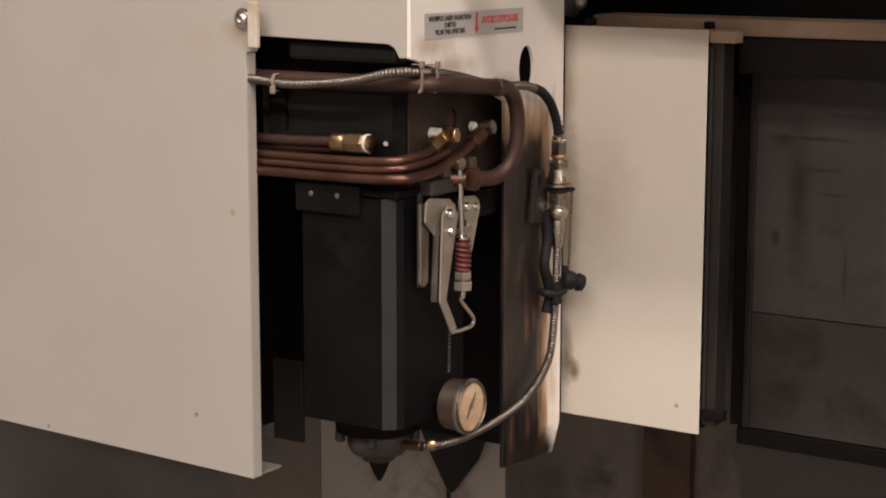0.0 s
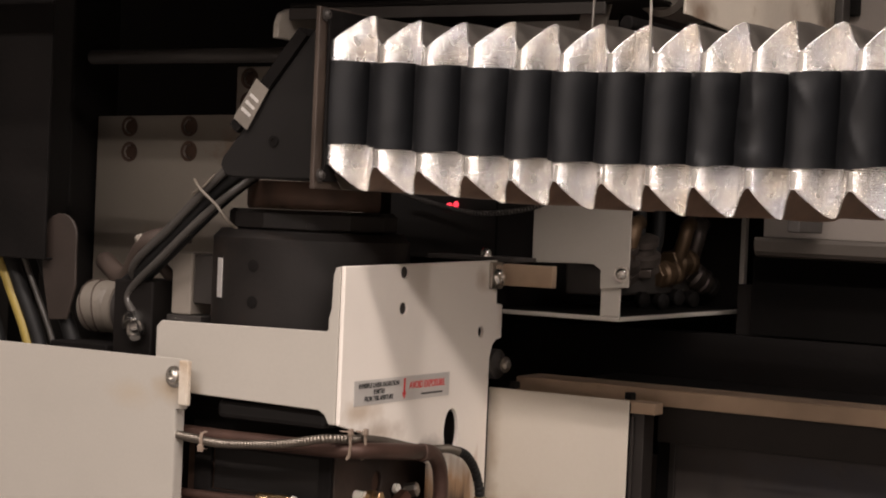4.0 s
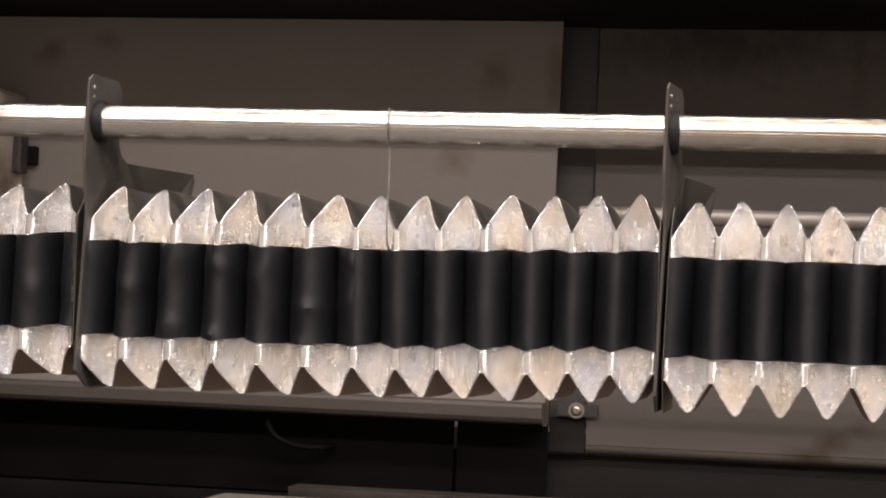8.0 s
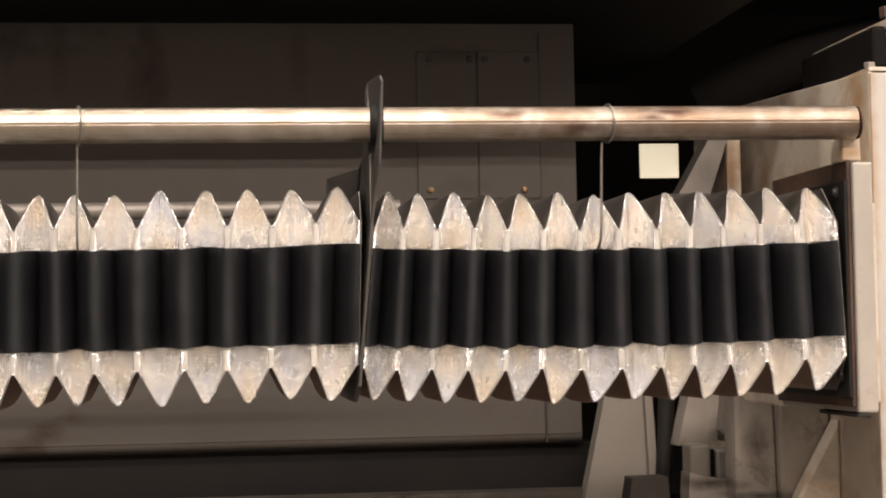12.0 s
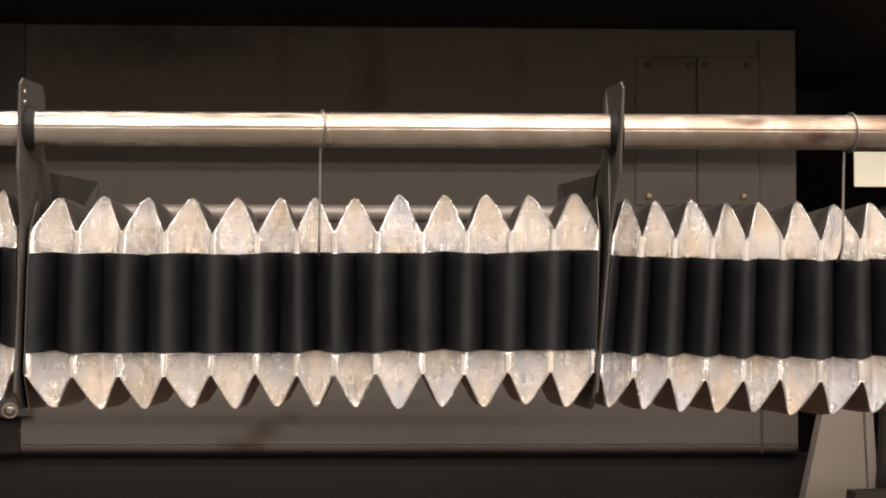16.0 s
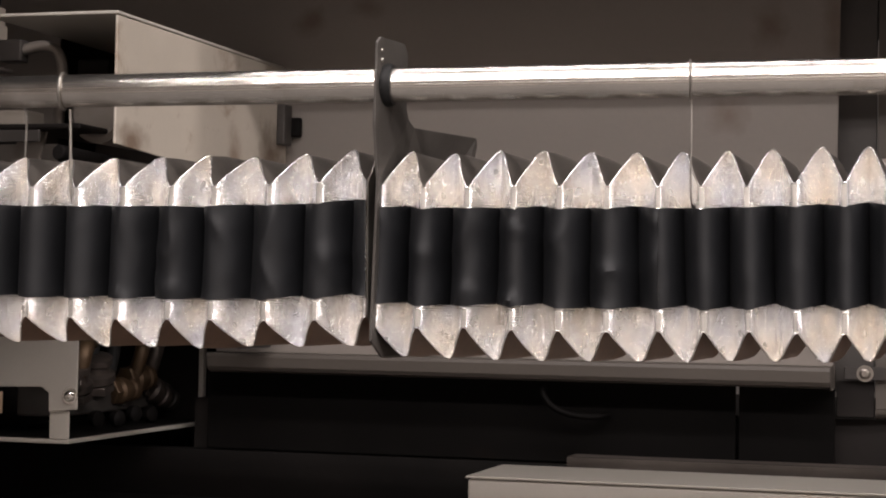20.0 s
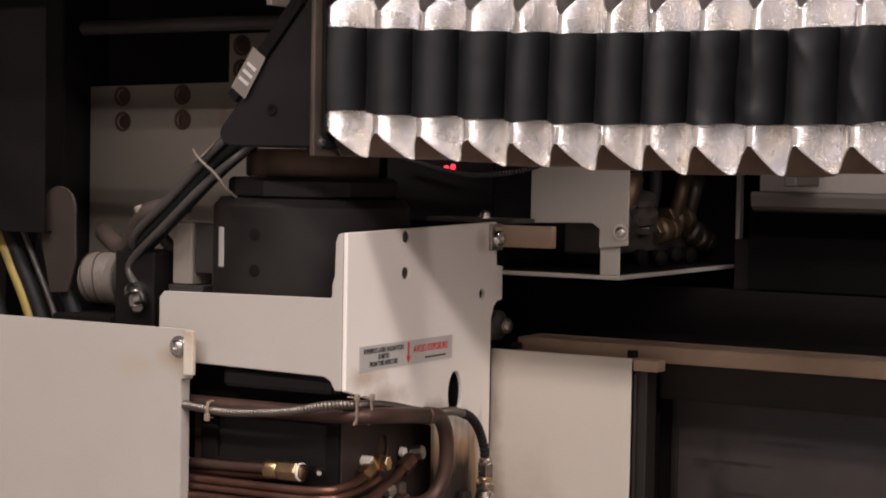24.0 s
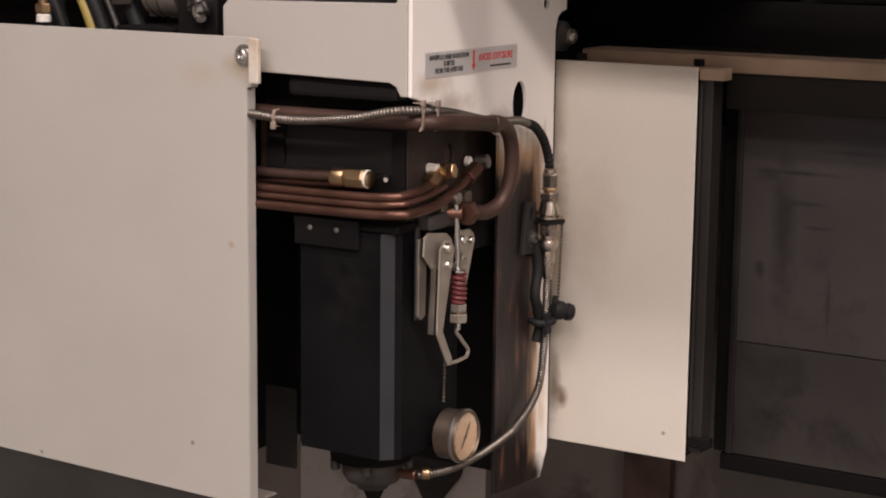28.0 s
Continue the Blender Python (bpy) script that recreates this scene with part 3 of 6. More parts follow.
slab("floor", (-4, -6, -0.1), (9, 4, 0), CONCRETE, "grey concrete workshop floor", "floor")
slab("wall_south", (-4, -6.2, 0), (9, -6, 4.2), HALL_PALE, "plain dim workshop wall", "wall")
slab("wall_north", (-4, 4, 0), (9, 4.2, 4.2), HALL, "plain dim workshop wall behind the machine", "wall")
slab("wall_west", (-4.2, -6, 0), (-4, 4, 4.2), HALL, "plain dim workshop wall", "wall")
slab("wall_east", (9, -6, 0), (9.2, 4, 4.2), HALL, "plain dim workshop wall", "wall")
slab("ceiling", (-4, -6, 4.2), (9, 4, 4.3), HALL, "plain dim workshop ceiling", "ceiling")

# ---- machine body behind the bellows ----
p = thing("sheet_cover", "grey-beige painted sheet cover with rust stains", "panel")
part("face", sheet([(0.075, 1.192), (0.877, 1.192), (0.8825, 1.674), (-0.30, 1.674), (-0.30, 1.32), (0.075, 1.32)], 0.676, 0.003, "y"), GREY_PANEL, p)
part("bottom_lip", ringed(bmesh.new(), [[(x, 0.6755, 1.192), (x, 0.649, 1.192), (x, 0.646, 1.191), (x, 0.645, 1.187), (x, 0.647, 1.174), (x, 0.651, 1.169), (x, 0.660, 1.166), (x, 0.700, 1.166), (x, 0.700, 1.190)] for x in (0.075, 0.8765)]), GREY_PANEL_SHADED, p, "rolled lip with its shade in the paint")
part("side_return", box((0.8735, 0.6795, 1.163), (0.8760, 0.76, 1.673), 0.0008), GREY_PANEL, p)
part("clip_plate", sheet(rect(0.888, 1.176, 0.94, 1.192), 0.706, 0.003, "y"), DARK_STEEL, p)
bolt(p, (0.913, 0.706, 1.184), (0, -1, 0), 0.007, 0.005, BARE)

p = thing("rear_panel", "stained grey-beige painted rear panel", "panel")
part("face", sheet(rect(0.925, 1.1405, 1.908, 1.672), 0.715, 0.004, "y"), GREY_PANEL_SHADED, p)
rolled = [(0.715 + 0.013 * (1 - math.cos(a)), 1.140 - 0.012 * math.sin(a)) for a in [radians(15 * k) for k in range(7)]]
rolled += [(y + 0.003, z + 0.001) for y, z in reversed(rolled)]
part("bottom_roll", ringed(bmesh.new(), [[(x, y, z) for y, z in rolled] for x in (0.925, 1.908)]), GREY_PANEL_SHADED, p, "rolled lower edge with its shade in the paint", smooth=True)
part("lower_flange", sheet(rect(0.8785, 1.130, 0.9235, 1.174), 0.716, 0.003, "y"), OILY_BROWN, p)
part("left_strip", box((0.8765, 0.7205, 1.16), (0.9235, 0.732, 1.674), 0.001), DARK_STEEL, p, "dark steel edge strip")
part("hatch", sheet(rect(1.701, 1.445, 1.7785, 1.635), 0.7125, 0.002, "y"), GREY_PANEL_SHADED, p)
part("hatch", sheet(rect(1.7805, 1.445, 1.862, 1.635), 0.7125, 0.002, "y"), GREY_PANEL_SHADED, p)
part("seam_strip", box((1.8600, 0.7118, 1.13), (1.8625, 0.7145, 1.66), 0.0006), DARK_STEEL, p)
for x, z, m in ((1.717, 1.456, BRASS), (1.839, 1.456, BRASS), (1.717, 1.625, DARK_STEEL), (1.770, 1.625, DARK_STEEL), (1.79, 1.625, DARK_STEEL), (1.845, 1.625, DARK_STEEL)):
    bolt(p, (x, 0.7125, z), (0, -1, 0), 0.0042, 0.003, m, "screw", False)

slab("top_beam", (0.101, 0.385, 1.674), (2.1, 1.3, 2.2), VOID_BLACK, "black steel hood beam over the panels", "beam")
# two slabs added above the view to keep lamp light off both ends
slab("left_shade_slab", (-2.6, -0.25, 1.73), (0.10, 1.0, 2.2), VOID_BLACK, "unseen black slab added to shade the head carriage", "hood")
slab("right_shade_slab", (2.11, 0.62, 1.84), (3.2, 1.7, 1.95), VOID_BLACK, "unseen black slab added to shade the right end", "hood")
# two black walls added as the darkness behind the machine
slab("void_backdrop", (1.93, 1.6, 0.5), (3.2, 1.7, 2.3), VOID_BLACK, "added black wall for the void behind the machine", "wall")
slab("carriage_backdrop", (-2.6, 0.95, 0.3), (0.12, 1.0, 2.3), VOID_BLACK, "added black wall for the dark behind the head carriage", "wall")
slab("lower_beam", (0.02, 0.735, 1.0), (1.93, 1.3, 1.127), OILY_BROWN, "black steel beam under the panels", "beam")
slab("gantry_back", (-0.3, 0.70, 0.3), (2.4, 0.734, 1.06), VOID_BLACK, "near-black back of the gantry", "beam")
slab("machine_rail", (0.56, 0.640, 1.050), (1.95, 0.690, 1.0745), mat("oily_rail_steel", (0.085, 0.072, 0.062), 0.45, 0.3, 0.3, 12, 0.1, 120, (0.03, 0.022, 0.018), 0.45, 9), "dark oily steel guide rail", "rail")
u = thing("under_panel", "near-black sheet panels under the sheet cover", "panel")
part("left_sheet", sheet(rect(0.05, 1.062, 0.757, 1.165), 0.708, 0.003, "y"), UNDER_BLACK, u)
part("right_sheet", sheet(rect(0.761, 1.062, 0.8775, 1.165), 0.708, 0.003, "y"), UNDER_BLACK, u)
u = thing("slack_cable", "black cable hanging out under the sheet cover", "cable")
part("cable", tube([(0.520, 0.675, 1.159), (0.524, 0.664, 1.148), (0.536, 0.660, 1.135), (0.555, 0.664, 1.126), (0.580, 0.680, 1.122), (0.60, 0.700, 1.124)], 0.004, 10, 8), UNDER_BLACK, u, smooth=True)

g = thing("gantry_beam", "dark sooty gantry beam with a recessed panel", "beam")
part("top_chord", box((0.05, 0.425, 0.945), (2.4, 0.60, 0.988), 0.002), SOOTY_STEEL, g)
part("bottom_chord", box((0.05, 0.447, 0.495), (2.4, 0.60, 0.5165), 0.002), VOID_BLACK, g)
part("end_post", box((0.040, 0.449, 0.5175), (0.058, 0.60, 0.944), 0.002), VOID_BLACK, g)
part("edge_strip", box((0.0585, 0.444, 0.5175), (0.0665, 0.4485, 0.944), 0.001), POST_BROWN, g, "dark oily edge strip")
part("upper_panel", sheet(rect(0.0585, 0.6600, 2.25, 0.944), 0.449, 0.004, "y"), SLATE, g, "slate grey scuffed panel")
part("lower_panel", sheet(rect(0.0585, 0.5175, 2.25, 0.6588), 0.449, 0.004, "y"), mat("sooty_slate_panel", (0.034, 0.029, 0.026), 0.6, 0, 0.35, 6, 0.15, 90, (0.008, 0.007, 0.006), 0.65, 8, spec=0.3), g, "slate grey panel blackened by soot")
r = thing("gantry_rail", "brown oily guide rail on the gantry beam", "rail")
part("strip", box((-0.13, 0.40, 0.990), (2.4, 0.46, 1.010), 0.002), RAIL_BROWN, r)
part("bed", box((-0.13, 0.462, 0.985), (2.4, 0.695, 0.998), 0.002), VOID_BLACK, r)
# base colours of the bed's left end carry the shade that falls there
slab("bed_dark", (-3.0, 0.62, 0.0), (-0.915, 0.64, 0.9), mat("shaded_bed_paint", (0.15, 0.143, 0.13), 0.6, 0, 0.2, 4, 0.1, 120, (0.05, 0.042, 0.036), 0.35, 4), "grey painted end of the cutting bed, shade in its paint", "machine bed")
slab("bed_end", (-0.914, 0.619, 0.0), (-0.719, 0.64, 0.9), mat("shaded_brown_bed_paint", (0.19, 0.165, 0.145), 0.6, 0, 0.2, 5, 0.1, 120, (0.05, 0.035, 0.028), 0.4, 6), "brown post of the cutting bed, shade in its paint", "machine bed")
# right part of the bed side, in a darker tone than the left
slab("bed_side_darker", (-0.385, 0.6205, 0.0), (-0.02, 0.64, 0.9), mat("darker_bed_paint", (0.15, 0.128, 0.110), 0.6, 0, 0.3, 5, 0.1, 120, (0.03, 0.022, 0.018), 0.6, 7), "darker grey side of the cutting bed under the head", "machine bed")
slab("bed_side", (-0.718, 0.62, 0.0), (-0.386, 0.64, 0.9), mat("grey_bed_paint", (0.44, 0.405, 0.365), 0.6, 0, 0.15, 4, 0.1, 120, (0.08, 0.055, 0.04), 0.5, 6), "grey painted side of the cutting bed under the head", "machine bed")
bk = thing("v_bracket", "dark brown triangular bracket under the gantry", "bracket")
part("web", sheet([(-0.540, 0.42), (-0.505, 0.352), (-0.476, 0.303), (-0.468, 0.303), (-0.425, 0.358), (-0.400, 0.42)], 0.606, 0.006, "y"), SOOTY_STEEL, bk)
part("rib", box((-0.4745, 0.600, 0.10), (-0.4695, 0.6055, 0.305), 0.001), SOOTY_STEEL, bk)
part("gusset", box((-0.54, 0.60, 0.421), (-0.40, 0.6185, 0.43), 0.001), BURNT, bk)
slab("bed_post", (-0.155, 0.60, 0.0), (-0.085, 0.615, 0.52), BURNT, "rusty brown post under the gantry", "post")
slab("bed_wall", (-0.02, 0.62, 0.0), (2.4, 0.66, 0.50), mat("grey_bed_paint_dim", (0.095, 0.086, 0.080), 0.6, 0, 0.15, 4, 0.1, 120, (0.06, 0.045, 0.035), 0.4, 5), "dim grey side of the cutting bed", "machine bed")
b = thing("cover_box", "long white painted cover box beside the gantry", "box")
part("body", box((0.490, 0.440, 1.011), (1.25, 0.60, 1.0620), 0.003), CREAM, b)
part("lid", box((0.488, 0.438, 1.0625), (1.252, 0.602, 1.0655), 0.001), CREAM, b)
b = thing("support_bar", "thin pale horizontal bar behind the bellows", "bar")
part("bar", rod((0.93, 0.50, 1.418), (1.655, 0.50, 1.418), 0.010, 20), GREY_CAST, b, smooth=True)
for x in (1.0, 1.6):
    part("bar_arm", box((x - 0.008, 0.505, 1.412), (x + 0.008, 0.714, 1.424), 0.001), GREY_CAST, b)

# ---- guide pipe and bellows ----
ZC, YC = 1.306, 0.091
pipe = thing("guide_pipe", "polished steel pipe carrying the bellows hangers", "pipe")
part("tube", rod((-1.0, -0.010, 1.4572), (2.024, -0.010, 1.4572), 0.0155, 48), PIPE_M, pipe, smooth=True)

# the four runs of cloth: where the front folds stand, the height of the middle line and the lean at start, middle and end, half height of the peaks
RUNS = (
    ((-0.1400, -0.0799, -0.0272, 0.0265, 0.0793, 0.1267, 0.1779, 0.2247, 0.2724, 0.3244, 0.3670, 0.4215, 0.4700, 0.5177), (1.3160, 1.3031, 1.3090), (-0.01, 0.03, 0.0), 0.0895),
    ((0.5286, 0.5696, 0.6119, 0.6550, 0.6967, 0.7395, 0.7846, 0.8231, 0.8617, 0.9019, 0.9426, 0.9796, 1.0176, 1.0556), (1.3020, 1.3020, 1.3078), (0.035, -0.02, 0.005), 0.0932),
    ((1.0652, 1.1061, 1.1457, 1.1841, 1.2252, 1.2642, 1.2997, 1.3323, 1.3696, 1.4097, 1.4477, 1.4866, 1.5248, 1.5637), (1.3032, 1.3036, 1.3073), (0.03, 0.0, 0.04), 0.0935),
    ((1.5725, 1.6000, 1.6305, 1.6637, 1.6954, 1.7284, 1.7624, 1.7985, 1.8343, 1.8654, 1.8971, 1.9315, 1.9674, 2.0050), (1.3037, 1.2992, 1.3052), (0.09, 0.015, -0.035), 0.0940))
FRONT = -0.0115
PLEATS = 13


def three(v, f):
    """A smooth curve through a start, a middle and an end value."""
    return v[0] * (1 - f) * (1 - 2 * f) + v[1] * 4 * f * (1 - f) + v[2] * f * (2 * f - 1)


def blend(s0, s1, f, flat=0.10):
    """The section between two folds: folds are rounded, not knife-sharp."""
    into = s1[2] > s0[2]
    g = f if into else 1 - f
    u = max(0.0, (g - flat) / (1 - flat))
    q = g ** 2.2 if flat > 0.15 else 0.3 * u ** 1.5 + 0.7 * math.sin(math.pi / 2 * u ** 1.5)
    v = max(0.0, (g - 0.08) * 1.2 / 0.92)
    w = (v - 0.8) / 0.4
    p = v if v < 0.8 else 0.8 + 0.4 * (w - 0.5 * w * w)
    if not into:
        q, p = 1 - q, 1 - p
    return (s0[0] + (s1[0] - s0[0]) * f, s0[1] + (s1[1] - s0[1]) * q, s0[2] + (s1[2] - s0[2]) * p, s0[3] + (s1[3] - s0[3]) * f, s0[4] + (s1[4] - s0[4]) * f)


STEPS = (0.0, 0.07, 0.13, 0.20, 0.28, 0.40, 0.52, 0.64, 0.76, 0.88, 0.94, 1.0)


def steps(into):
    return STEPS if into else tuple(1 - f for f in reversed(STEPS))


def wall_point(s, side, u):
    """A point on the front (0), top (1), back (2) or bottom (3) of section s; u runs 0 to 1."""
    x, hy, hz, zc, lean = s
    y, z = {0: (-hy, -hz + 2 * hz * u), 1: (-hy + 2 * hy * u, hz), 2: (hy, hz - 2 * hz * u), 3: (hy - 2 * hy * u, -hz)}[side]
    return Vector((x + lean * z, YC + y, zc + z))


OUT = (Vector((0, -1, 0)), Vector((0, 0, 1)), Vector((0, 1, 0)), Vector((0, 0, -1)))


def pleat_mesh(a, m, b, seed):
    bm = bmesh.new()
    for s0, s1 in ((a, m), (m, b)):
        for side in range(4):
            nn, cn = (12 if side == 0 else 4), len(STEPS) - 1
            fs = steps(s1[2] > s0[2])
            grid = []
            for c in range(cn + 1):
                f = fs[c]
                s = blend(s0, s1, f)
                col = []
                for r in range(nn + 1):
                    v = wall_point(s, side, r / nn)
                    if 0 < c < cn and 0 < r < nn:
                        k = 0.0002 + 0.0036 * min(1.0, max(0.0, (abs(v.z - ZC) - 0.047) / 0.010))
                        v += OUT[side] * (k * noise.noise((v.x * 36, seed * 3.7, v.z * 36)) + (0.0012 if side else 0.0) * math.sin(math.pi * f))
                    col.append(bm.verts.new(v))
                grid.append(col)
            for c in range(cn):
                for r in range(nn):
                    fc = bm.faces.new((grid[c][r], grid[c + 1][r], grid[c + 1][r + 1], grid[c][r + 1]))
                    fc.material_index = (0, 2, 1, 1)[side]
    bmesh.ops.remove_doubles(bm, verts=bm.verts, dist=0.00005)
    return bm


def band_mesh(a, m, b, seed, crumple, rng, drop):
    bm = bmesh.new()
    e0, e1 = rng.uniform(-0.0016, 0.0016), rng.uniform(-0.0016, 0.0016)
    cols = []
    for s0, s1, last in ((a, m, False), (m, b, True)):
        for f in steps(not last)[None if last else 0:None if last else -1]:
            s = blend(s0, s1, f, 0.20)
            w = 1 - abs((f + (1 if last else 0)) - 1)
            col = []
            for r in range(-1, 18):
                k = min(max(r, 0), 16)
                h = -0.0435 - drop + (0.087 + drop) * k / 16 + (e0 * w if k == 0 else e1 * w if k == 16 else 0)
                v = wall_point(s, 0, 0.5 + h / (2 * s[2]))
                n = (1 - abs(noise.noise((v.x * 17 + v.z * 9, 1.7, v.z * 19)))) ** 5 - 0.35 * abs(noise.noise((v.x * 31 - v.z * 14, 5.3, v.z * 27)))
                v.y -= (0.0015 + crumple * max(n, 0.0)) if k == r else 0.0
                col.append(bm.verts.new(v))
            cols.append(col)
    for c0, c1 in zip(cols, cols[1:]):
        for r in range(18):
            bm.faces.new((c0[r], c1[r], c1[r + 1], c0[r + 1]))
    return bm


def seam_mesh(s, width, low):
    """The doubled strip of cloth along the front fold between two pleats, above and below the band."""
    bm = bmesh.new()
    lo, hi = (-1.0, -0.0460 / s[2]) if low else (0.0445 / s[2], 1.0)
    rings = []
    for k in range(5):
        u = 0.5 + 0.5 * (lo + (hi - lo) * k / 4)
        p = wall_point(s, 0, u)
        rings.append([p + Vector((dx, dy, 0)) for dx, dy in ((-width, 0.0010), (-width * 0.7, -0.0002), (0, -0.0004), (width * 0.7, -0.0002), (width, 0.0010))])
    return ringed(bm, rings)


def fold_mesh(a, m, b, low):
    """The doubled rim where the front of a pleat turns over to its top or bottom."""
    pts = []
    for s0, s1 in ((a, m), (m, b)):
        for f in steps(s1 is m)[0:None if s1 is b else -1]:
            v = wall_point(blend(s0, s1, f), 0, 0.0 if low else 1.0)
            pts.append(v + Vector((0, -0.0003, 0)))
    return tube(pts, 0.0008, 6, 1)


def end_frame(s, peak, parent):
    """The thin sheet frame that closes a run of cloth, its corners cut like the folds."""
    x, hy, hz, zc, lean = s
    ring = lambda y, h, c: [(YC - y, zc - h + c), (YC - y + c, zc - h), (YC + y - c, zc - h), (YC + y, zc - h + c), (YC + y, zc + h - c), (YC + y - c, zc + h), (YC - y + c, zc + h), (YC - y, zc + h - c)]
    bm = sheet(ring(hy - 0.001, peak, peak - hz + 0.002), x - 0.0006, 0.0012, "x", [ring(hy - 0.030, peak - 0.032, 0.010)], 0.0003)
    for v in bm.verts:
        v.co.x += (v.co.z - zc) * lean
    part("end_frame", bm, END_SHEET, parent, "thin galvanised sheet frame")


def bellows():
    rng = random.Random(5)
    t = thing("bellows", "silver aluminised cloth bellows with a black band along its middle", "bellows")
    for si, (folds, mids, leans, peak) in enumerate(RUNS):
        cuts = []
        for k in range(2 * PLEATS + 1):
            f = k / (2 * PLEATS)
            zc = three(mids, f) + rng.uniform(-0.0008, 0.0008)
            lean = three(leans, f) + rng.uniform(-0.015, 0.015)
            if k % 2 == 0:
                cuts.append((folds[k // 2], YC - FRONT + rng.uniform(-0.001, 0.001), 0.0626 + rng.uniform(-0.001, 0.001), zc, lean))
            else:
                mid = 0.5 * (folds[k // 2] + folds[k // 2 + 1])
                rise, less = ((0.0025, 0.0015), (0.0035, 0.0020), (0.0020, 0.0010), (0.0020, 0.0010))[si]
                cuts.append((mid + rng.uniform(-0.0012, 0.0012), YC - FRONT - 0.033 * rng.uniform(0.94, 1.06), peak + 0.0016 - less + rng.uniform(-0.0015, 0.0015), zc + rise, lean))
        for i in range(PLEATS):
            a, m, b = cuts[2 * i:2 * i + 3]
            seed = si * 13 + i
            pl = part("pleat", pleat_mesh(a, m, b, seed), FOIL, t, smooth=True)
            pl.data.materials.append(CLOTH)
            pl.data.materials.append(TOP_CLOTH)
            rough_band = (si == 0 and i > 7) or (si == 1 and i < 6)
            part("black_band", band_mesh(a, m, b, seed, 0.0042 if rough_band else 0.0008, rng, 0.0), TAPE, pl, "crumpled dull black tape band" if rough_band else "dull black tape band", smooth=True)
            for low in (True, False):
                part("edge_fold", fold_mesh(a, m, b, low), FOIL, pl, smooth=True)
            if i:
                for low in (True, False):
                    part("seam", seam_mesh(a, 0.0028, low), SEAM_FOIL, pl, smooth=True)
        for s in (cuts[0], cuts[-1]):
            end_frame((s[0] + (-0.001 if s is cuts[0] else 0.001), *s[1:]), peak, t)
    return t


bellows()


def hanger(x, tilt, twist):
    """A thin steel guide frame round the bellows with a hook over the pipe."""
    t = thing("bellows_hanger", "thin dark steel hanger plate hooked over the pipe", "hanger", "bellows hangers")
    outer = [(-0.022, 1.226), (0.010, 1.211), (0.190, 1.211), (0.195, 1.420), (0.191, 1.427), (0.048, 1.424), (0.036, 1.430), (0.030, 1.440), (0.030, 1.490),
             (0.022, 1.499), (-0.026, 1.499), (-0.033, 1.493), (-0.033, 1.42), (-0.024, 1.37)]
    bm = sheet(outer, x - 0.0012, 0.0024, "x", [rect(0.03, 1.25, 0.15, 1.36), oval(-0.010, 1.4572, 0.0158, 0.0158)], 0.0004)
    for v in bm.verts:
        v.co.x += min(0.0, v.co.z - 1.456) * tilt + (v.co.y + 0.010) * twist * min(1.0, max(0.0, (v.co.z - 1.36) / 0.06))
    part("plate", bm, HANGER_STEEL, t)
    part("grommet", lathe((x - 0.006, -0.010, 1.4572), (1, twist * 0.6, 0), [(0, 0.0150), (0, 0.0185), (0.004, 0.0200), (0.008, 0.0200), (0.012, 0.0185), (0.012, 0.0150)], 28), RUBBER, t, "black rubber grommet", smooth=True)
    for dz in (0.021, 0.030):
        part("rivet", lathe((x + 0.0012 - 0.014 * twist, -0.024, 1.4572 + dz), (1, 0, 0), [(0, 0.0022), (0.0012, 0.0018)], 10), BARE, t, smooth=True)
    return t


HANGER_STEEL = mat("dull_galvanised_hanger", (0.085, 0.078, 0.070), 0.42, 0.35, 0.25, 16, 0.1, 160)
hanger(0.535, 0.035, 0.14)
hanger(1.064, 0.03, 0.16)
hanger(1.582, 0.085, -0.14)


def wire_loop(x, lean, r, back):
    """A wire ring round the pipe, from which the wire drops into the bellows cloth."""
    t = thing("wire_loop", "thin steel wire loop from pipe to bellows", "wire", "wire loops")
    R = 0.0155 + r + 0.0004
    ring = [(x + 0.003 * math.sin(a), -0.010 - R * math.sin(a), 1.4572 + R * math.cos(a)) for a in [radians(k) for k in range(-200, 181, 20)]]
    part("ring", tube(ring, r, 6, 1), DARK_ZINC, t, smooth=True)
    part("strand", tube([(x + lean * 0.7, -0.010, 1.4572 - R), (x + lean * 0.8, -0.010, 1.42), (x + lean * 0.9, -0.010, 1.385), (x + lean, -0.009, 1.356), (x + lean, 0.010, 1.342)], r, 6, 5), DARK_ZINC, t, smooth=True)
    if back:
        part("strand", tube([(x - 0.001, 0.006, 1.462), (x - 0.050, 0.06, 1.464), (x + back, 0.185, 1.470), (x + back, 0.192, 1.455), (x + back, 0.190, 1.41), (x + back, 0.185, 1.34)], r, 6, 5), DARK_ZINC, t, smooth=True)
    return t


DARK_ZINC = mat("dull_zinc_wire", (0.34, 0.32, 0.29), 0.35, 0.9, 0.15, 60, 0.0)
for x, lean, r, back in ((0.210, 0.010, 0.0014, -0.152), (0.810, 0.002, 0.0010, 0.0), (1.321, -0.002, 0.0011, 0.0), (1.791, -0.008, 0.0012, 0.0)):
    wire_loop(x, lean, r, back)

